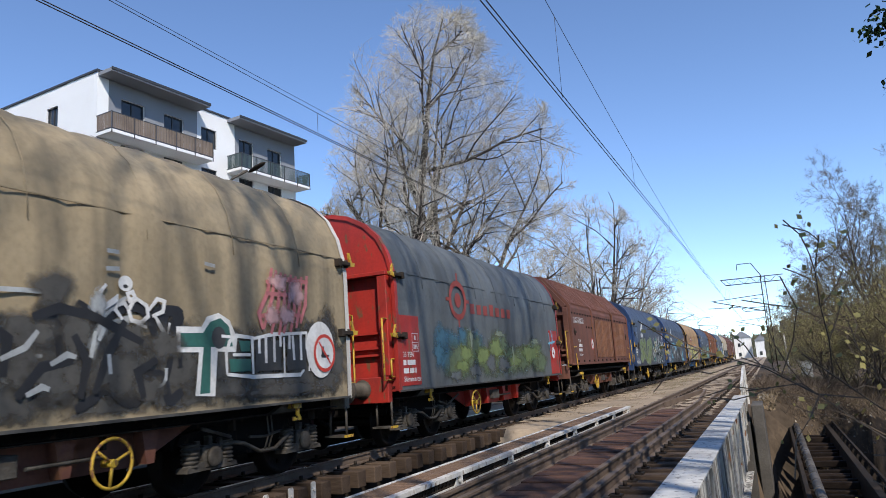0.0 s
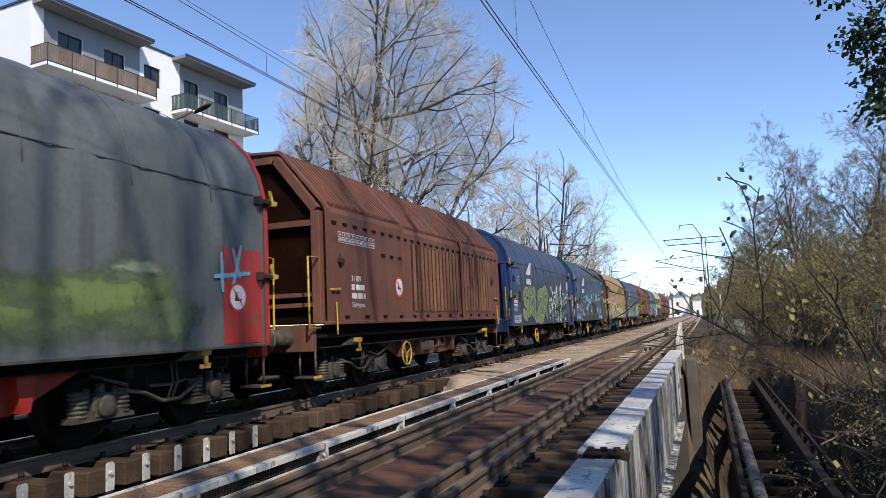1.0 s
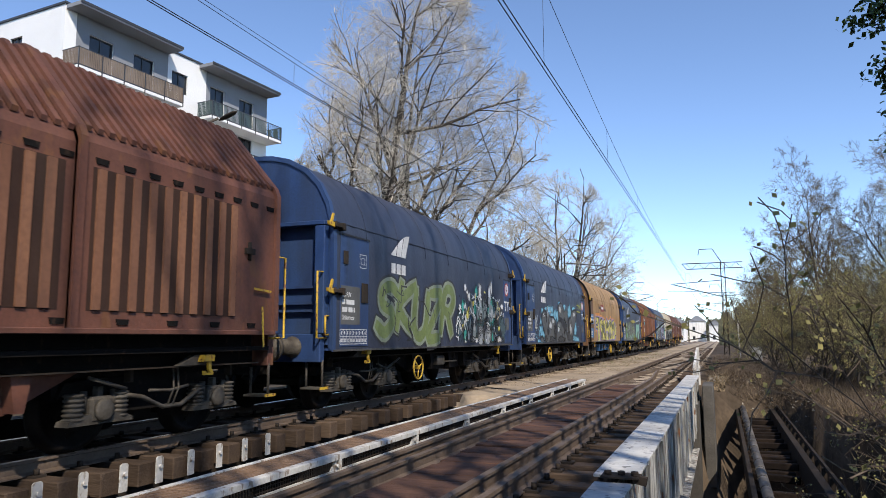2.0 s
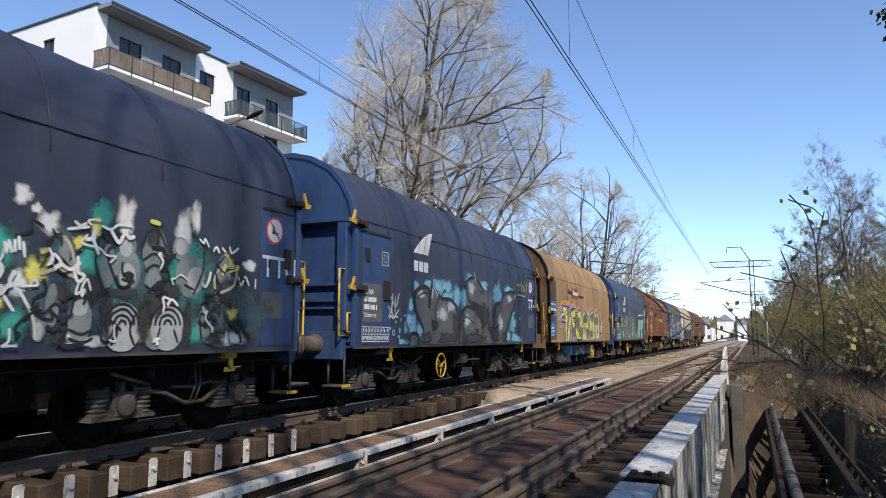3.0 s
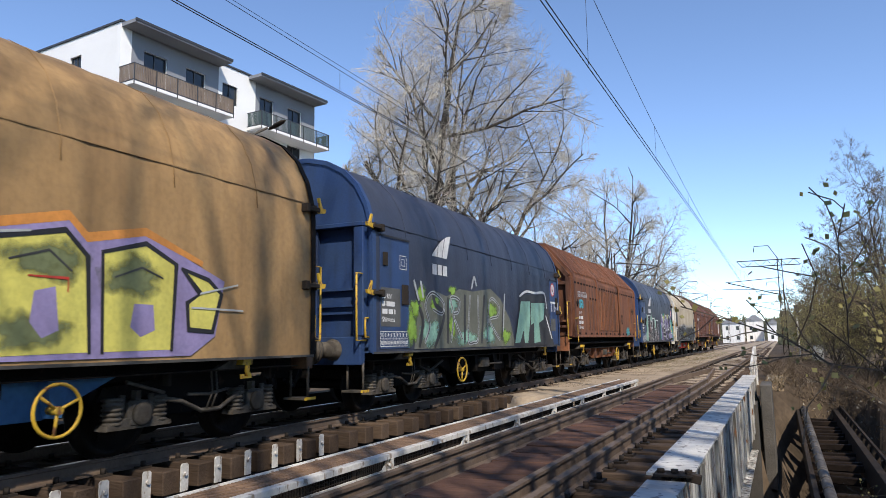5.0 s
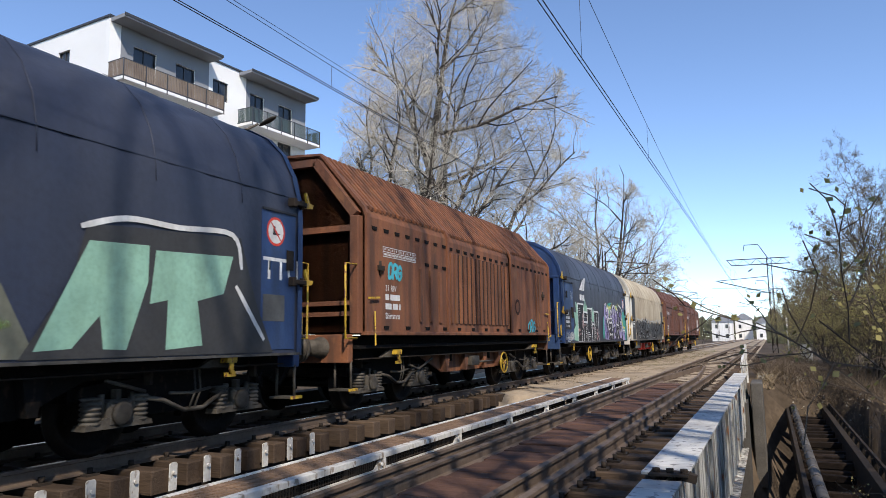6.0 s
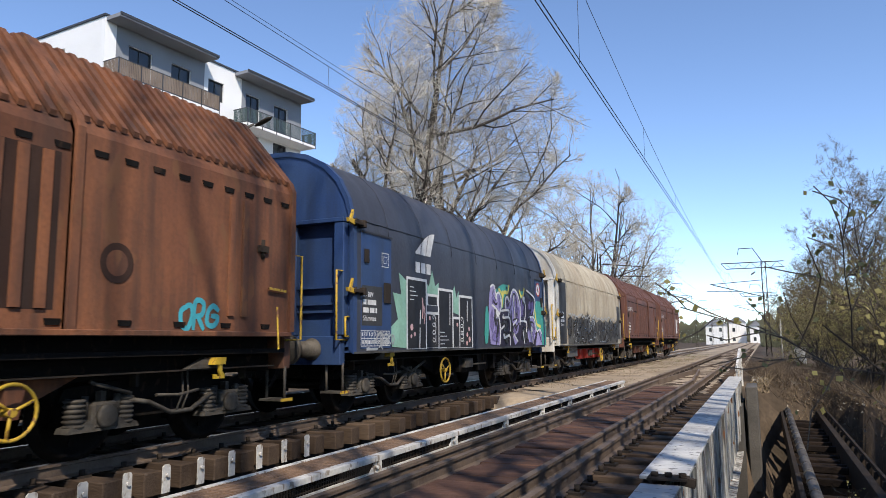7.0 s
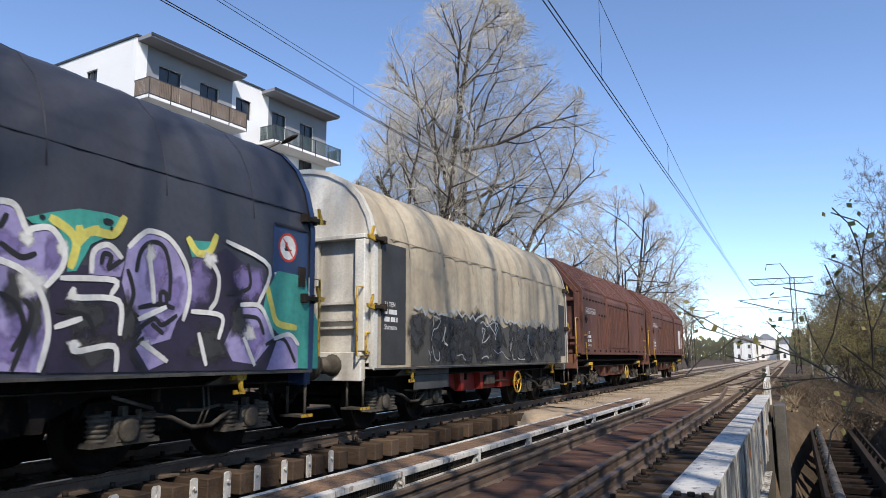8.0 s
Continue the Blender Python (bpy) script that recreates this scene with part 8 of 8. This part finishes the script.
def facade(bm, x, wide, y0, y1, z0, z1, holes, flip=False):
    """A wall of thickness wide with real openings (y0, y1, z0, z1)."""
    ys = sorted({y0, y1, *[h[0] for h in holes], *[h[1] for h in holes]})
    zs = sorted({z0, z1, *[h[2] for h in holes], *[h[3] for h in holes]})
    at = {}

    def corner(y, z):
        if (y, z) not in at:
            at[y, z] = bm.verts.new((y, x, z) if flip else (x, y, z))
        return at[y, z]

    for a, b in zip(ys, ys[1:]):
        for c, d in zip(zs, zs[1:]):
            if not any(h[0] <= (a + b) / 2 <= h[1] and h[2] <= (c + d) / 2 <= h[3] for h in holes):
                bm.faces.new((corner(a, c), corner(b, c), corner(b, d), corner(a, d)))
    ex = bmesh.ops.extrude_face_region(bm, geom=bm.faces[:])
    shift = Vector((0, wide, 0)) if flip else Vector((-wide, 0, 0))
    bmesh.ops.translate(bm, vec=shift, verts=[v for v in ex["geom"] if isinstance(v, bmesh.types.BMVert)])
    return bm


def apartment():
    b = thing("apartment_building", "white modern apartment building with dark balconies", "building", pose(-35.86, 29.53, -0.5, 0, 0, -5))
    top, wide = 21.85, 18.3
    holes = []
    for s in range(7):
        z = 2.55 + 3.05 * (s - 0)
        z1 = 20.55 - 3.05 * s
        for y0, y1, lo in ((1.7, 3.45, 2.15), (5.0, 6.65, 2.15), (8.25, 9.7, 1.45), (11.9, 13.4, 2.15), (15.0, 16.6, 2.15)):
            holes.append((y0, y1, max(z1 - lo, 0.2), z1))
    part("wall", facade(bmesh.new(), 0, 0.35, 0, wide, 0, top, holes), M["render_white"], b)
    for h in holes:
        window(b, -0.12, *h)
    gable = [(-9.8, -8.6, z1 - 1.45, z1) for z1 in (20.6, 17.55, 14.5, 11.45, 8.4, 5.35)] + [(-5.2, -4.0, z1 - 1.45, z1) for z1 in (20.6, 17.55, 14.5, 11.45, 8.4, 5.35)]
    part("wall", facade(bmesh.new(), 0.0, 0.35, -14, -0.35, 0, top, gable, True), M["render_white"], b)
    for y0, y1, z0, z1 in gable:
        g = part("window", box(bmesh.new(), y0, y1, 0.16, 0.20, z0, z1), M["glass"], b, "dark framed window")
        part("frame", box(box(box(bmesh.new(), y0, y0 + 0.06, 0.10, 0.158, z0, z1), y1 - 0.06, y1, 0.10, 0.158, z0, z1), (y0 + y1) / 2 - 0.03, (y0 + y1) / 2 + 0.03, 0.10, 0.158, z0, z1), M["anthracite"], g)
    part("wall", box(bmesh.new(), -14, -13.65, 0.35, wide, 0, top), M["render_white"], b)
    part("wall", box(bmesh.new(), -13.65, -0.35, wide - 0.35, wide, 0, top), M["render_white"], b)
    part("roof", box(bmesh.new(), -14.08, 0.08, -0.08, wide + 0.08, top + 0.005, top + 0.14), M["anthracite"], b, "dark roof edge")
    for z in range(1, 7):
        part("floor_slab", box(bmesh.new(), -13.6, -0.4, 0.4, wide - 0.4, 0.3 + 3.05 * z, 0.5 + 3.05 * z), M["grey_render"], b)
    # grey strips set on the wall by the balcony windows
    for y0, y1, dark in ((-0.1, 8.0, "slat_wood"), (10.6, 18.4, "slat_green")):
        part("canopy", box(bmesh.new(), 0.005, 1.35, y0 + 0.15, y1 - 0.1, top - 0.30, top - 0.05, 0.01), M["grey_render"], b, "flat grey canopy")
        part("canopy_edge", box(bmesh.new(), 1.352, 1.40, y0 + 0.12, y1 - 0.07, top - 0.20, top - 0.02), M["anthracite"], b)
        part("grey_panel", facade(bmesh.new(), 0.03, 0.025, y0 + 0.9, y1 - 0.15, 17.76, top - 0.31, [h for h in holes if y0 + 0.9 < h[0] < y1 - 0.2 and h[3] > 20]), M["grey_render"], b, "grey wall panel under the canopy")
        for s in range(5):
            z = 17.75 - 3.05 * s
            bal = part("balcony", box(bmesh.new(), 0.005, 1.5, y0 + 0.05, y1, z - 0.20, z, 0.01), M["render_white"], b, "white balcony slab with slatted railing")
            mt = M[dark] if s == 0 else M["anthracite"]
            rail = bmesh.new()
            box(rail, 1.46, 1.50, y0 + 0.05, y1, z + 1.08, z + 1.13)
            box(rail, 1.46, 1.50, y0 + 0.05, y1, z + 0.04, z + 0.09)
            for yy in (y0 + 0.07, y1 - 0.02):
                box(rail, 0.02, 1.46, yy - 0.02, yy + 0.02, z + 1.08, z + 1.13)
                box(rail, 0.02, 1.46, yy - 0.02, yy + 0.02, z + 0.04, z + 0.09)
            n = 6
            for i in range(n):
                yy = y0 + 0.08 + (y1 - y0 - 0.14) * i / (n - 1)
                box(rail, 1.50, 1.54, yy - 0.025, yy + 0.025, z - 0.25, z + 1.13)
            part("railing", rail, M["anthracite"], bal)
            sl = bmesh.new()
            yy = y0 + 0.12
            while yy < y1 - 0.05:
                box(sl, 1.47, 1.49, yy, yy + (0.10 if dark == "slat_wood" else 0.05), z + 0.09, z + 1.08)
                yy += 0.125
            xx = 0.1
            while xx < 1.4:
                for q in (y0 + 0.07, y1 - 0.02):
                    box(sl, xx, xx + 0.09, q - 0.01, q + 0.01, z + 0.09, z + 1.08)
                xx += 0.125
            part("slats", sl, mt, bal)
    return b


apartment()


# ---- masts, wires, lamps ----
def mast_arm(x, y, h, reach, lattice=False):
    """A contact-line mast with its hinged arm; reach: towards the track."""
    t = thing("contact_line_mast", "dark steel contact line mast with arm and insulators", "mast", pose(x, y, -0.4), "masts along the line")
    bm = bmesh.new()
    for dx in (-0.16, 0.16):
        plank(bm, (dx, 0, 0), (dx * 0.6, 0, h), 0.06, 0.12, (0, 1, 0))
    z = 0.4
    k = 1
    while z < h - 0.5:
        plank(bm, (-0.15 * k, 0, z), (0.15 * k, 0, z + 0.45), 0.03, 0.03, (0, 1, 0))
        z += 0.45
        k = -k
    part("post", bm, M["dark_steel"], t)
    s = math.copysign(1, reach)
    arm = bmesh.new()
    bar(arm, (0, 0, 5.6), (reach, 0, 6.5), 0.035, 6)
    bar(arm, (0, 0, 6.9), (reach, 0, 6.55), 0.03, 6)
    bar(arm, (reach * 0.45, 0, 5.98), (reach * 1.15, 0, 5.85), 0.025, 6)
    bar(arm, (reach * 0.98, 0, 6.5), (reach * 0.98, 0, 5.85), 0.02, 6)
    part("arm", arm, M["dark_steel"], t)
    ins = bmesh.new()
    for (p, q) in (((s * 0.3, 0, 5.70), (s * 0.75, 0, 5.84)), ((s * 0.3, 0, 6.87), (s * 0.75, 0, 6.82))):
        p, q = Vector(p), Vector(q)
        for i in range(5):
            bar(ins, p.lerp(q, i / 5), p.lerp(q, i / 5 + 0.1), 0.08, 8)
    part("insulator", ins, M["iron"], t)
    hook = pipe(bmesh.new(), [(0, 0, h - 0.3), (s * 0.8, 0, h + 0.5), (s * 1.9, 0, h + 0.5), (s * 2.0, 0, h + 0.25)], 0.035)
    part("top_bracket", hook, M["dark_steel"], t)
    return t


for k, (x, y) in enumerate(((-10.3, 50), (-10.3, 87), (-10.3, 128), (-10.3, 170), (-10.3, 215))):
    mast_arm(x, y, 7.6, 3.0)


def bracket_mast(x, y):
    """A mast right of the line with a lattice beam."""
    t = thing("lattice_mast", "dark lattice steel mast with a long truss arm", "mast", pose(x, y, -0.5), "masts along the line")
    bm = bmesh.new()
    for dx, dy in ((-0.2, -0.2), (0.2, -0.2), (0.2, 0.2), (-0.2, 0.2)):
        bar(bm, (dx, dy, 0), (dx * 0.8, dy * 0.8, 8.3), 0.035, 5)
    z, k = 0.2, 1
    while z < 8.0:
        bar(bm, (-0.18 * k, -0.2, z), (0.18 * k, -0.2, z + 0.5), 0.02, 4)
        bar(bm, (-0.2, -0.18 * k, z), (-0.2, 0.18 * k, z + 0.5), 0.02, 4)
        z += 0.5
        k = -k
    part("post", bm, M["dark_steel"], t)
    tr = bmesh.new()
    bar(tr, (1.6, 0, 8.25), (-3.4, 0, 8.25), 0.04, 5)
    bar(tr, (1.6, 0, 7.75), (-3.0, 0, 7.75), 0.04, 5)
    bar(tr, (-3.0, 0, 7.75), (-3.4, 0, 8.25), 0.03, 5)
    for i in range(9):
        bar(tr, (1.6 - 0.52 * i, 0, 8.25 if i % 2 else 7.75), (1.6 - 0.52 * (i + 1), 0, 7.75 if i % 2 else 8.25), 0.025, 4)
    part("truss_arm", tr, M["dark_steel"], t)
    ar = bmesh.new()
    bar(ar, (0, 0, 5.2), (-4.2, 0, 6.4), 0.04, 5)
    bar(ar, (0, 0, 6.7), (-4.4, 0, 6.45), 0.03, 5)
    bar(ar, (-2.0, 0, 5.75), (-4.7, 0, 5.85), 0.025, 5)
    pipe(ar, [(-0.1, 0, 8.3), (-0.8, 0, 9.5), (-1.9, 0, 9.5), (-2.0, 0, 9.0)], 0.035)
    part("arm", ar, M["dark_steel"], t)
    return t


bracket_mast(0.35, 67)
bracket_mast(0.6, 112)


def wire(name, pts, r=0.011):
    solid(name, pipe(bmesh.new(), pts, r, 5), M["wire"], "dark overhead contact line wire", "wire", "wires of the contact line")


def overhead(cx, shift, zc, hang):
    """Two contact wires, and the messenger wire over them at the height hang(y), tied by droppers."""
    for dx in (-0.03, 0.03):
        wire("contact_wire", [(cx + shift + dx, -30, zc), (cx + shift + dx, 30, zc), (cx + shift + dx - 0.1, 67, zc), (cx + dx, 112, zc), (cx + dx, 300, zc)], 0.008)
    wire("messenger_wire", [(cx + shift, -20 + 4 * i, hang(-20 + 4 * i)) for i in range(23)] + [(cx, 112, hang(68)), (cx, 180, hang(60))], 0.0055)
    y = 4.0
    while y < 68:
        wire("dropper", [(cx + shift, y, zc), (cx + shift, y, hang(y))], 0.004)
        y += 7.0


overhead(NEAR, 0.0, 5.6, lambda y: 5.7 + 0.0016 * (y - 40) ** 2)
overhead(FAR, -0.02, 5.95, lambda y: 6.35 + 0.0004 * (y - 20) ** 2)
wire("feeder_wire", [(-7.34, -20, 6.5), (-7.30, 20, 6.48), (-7.34, 50, 6.6), (-8.2, 130, 6.9)], 0.0045)


def street_lamp():
    t = thing("street_lamp", "tall street lamp with a curved arm and dark head", "street lamp", pose(-17.25, 20.65, -0.1))
    part("pole", pipe(bmesh.new(), [(-0.8, 0, 0), (-0.8, 0, 8.9), (-0.6, 0.2, 9.3), (-0.1, 0.5, 9.6)], 0.05, 8), M["iron"], t)
    hd = bmesh.new()
    lathe(hd, [(-0.42, 0.03), (-0.3, 0.10), (0.0, 0.14), (0.28, 0.12), (0.42, 0.03)], n=12)
    bmesh.ops.scale(hd, vec=(1, 1, 0.5), verts=hd.verts)
    bmesh.ops.rotate(hd, matrix=Matrix.Rotation(radians(-18), 3, "Y") , verts=hd.verts)
    bmesh.ops.translate(hd, vec=(0.25, 0.6, 9.68), verts=hd.verts)
    part("head", hd, M["dark_steel"], t)


street_lamp()


# ---- far end of the line ----
def distance():
    rnd = random.Random(77)
    for k, (x, y, w, d, h) in enumerate(((-13.5, 240, 6, 10, 6.0), (-7.5, 250, 5, 10, 7.0), (-2.0, 245, 3.5, 8, 5.6), (-70, 260, 22, 12, 9))):
        b = thing("house", "pale distant house beyond the line", "house", pose(x, y, -0.5), "distant houses")
        part("wall", box(bmesh.new(), -w / 2, w / 2, 0, d, 0, h), M["house_wall"], b)
        part("roof", prism(bmesh.new(), [(-w / 2 - 0.3, h + 0.005), (w / 2 + 0.3, h + 0.005), (w / 2 - 2.0, h + 1.8), (-w / 2 + 2.0, h + 1.8)], -0.3, d + 0.3), M["grey_render"], b)
        for i in range(int(w / 3)):
            for j in range(int(h / 3)):
                part("window", box(bmesh.new(), -w / 2 + 1 + i * 3, -w / 2 + 1.8 + i * 3, -0.03, 0.0, 1 + j * 3, 2.2 + j * 3), M["glass"], b)
    # signal and cabinet beside the line
    s = thing("signal", "pale railway signal post beside the line", "signal", pose(1.25, 62, -0.5))
    part("post", bar(bmesh.new(), (0, 0, 0), (0, 0, 4.2), 0.06, 8), M["galvanised"], s)
    part("head", box(bmesh.new(), -0.18, 0.18, -0.1, 0.1, 3.2, 4.1, 0.02), M["anthracite"], s)
    c = thing("cabinet", "pale grey trackside cabinet", "cabinet", pose(2.2, 55, -0.7))
    part("body", box(bmesh.new(), -0.35, 0.35, -0.25, 0.25, 0, 1.15, 0.02), M["white"], c)
    part("lid", box(bmesh.new(), -0.40, 0.40, -0.30, 0.30, 1.155, 1.22, 0.01), M["galvanised"], c)
    # far woods right and ahead
    for x, y, w, h, seed in ((9, 95, 14, 6.5, 1), (4, 150, 9, 6.5, 2), (30, 120, 40, 11, 3), (-45, 330, 120, 12, 4), (60, 330, 120, 14, 5)):
        r = random.Random(seed)
        v, f = [], []
        for _ in range(9000 if y < 300 else 22000):
            px, py = x + r.uniform(-w, w) / 2, y + r.uniform(-4, 4)
            top = h * (0.72 + 0.3 * noise.noise((px * 0.25, seed, 0)) + 0.2 * noise.noise((px * 1.1, seed, 4)))
            pz = r.uniform(0, 1) ** 0.8 * top - 0.6
            s2 = r.uniform(0.04, 0.13) * (y / 100)
            a = r.uniform(0, 3.1)
            b = len(v)
            v += [(px - s2 * math.cos(a), py, pz), (px + s2 * math.cos(a), py, pz + s2 * math.sin(a)), (px + r.gauss(0, s2), py, pz + s2 * 4)]
            f.append((b, b + 1, b + 2))
        me = bpy.data.meshes.new("woods")
        me.from_pydata(v, [], f)
        me.materials.append(M["far_wood"])
        solid("woods", me, None, "far spring woods beside the line", "woods", kind="stuff")


distance()


motions()
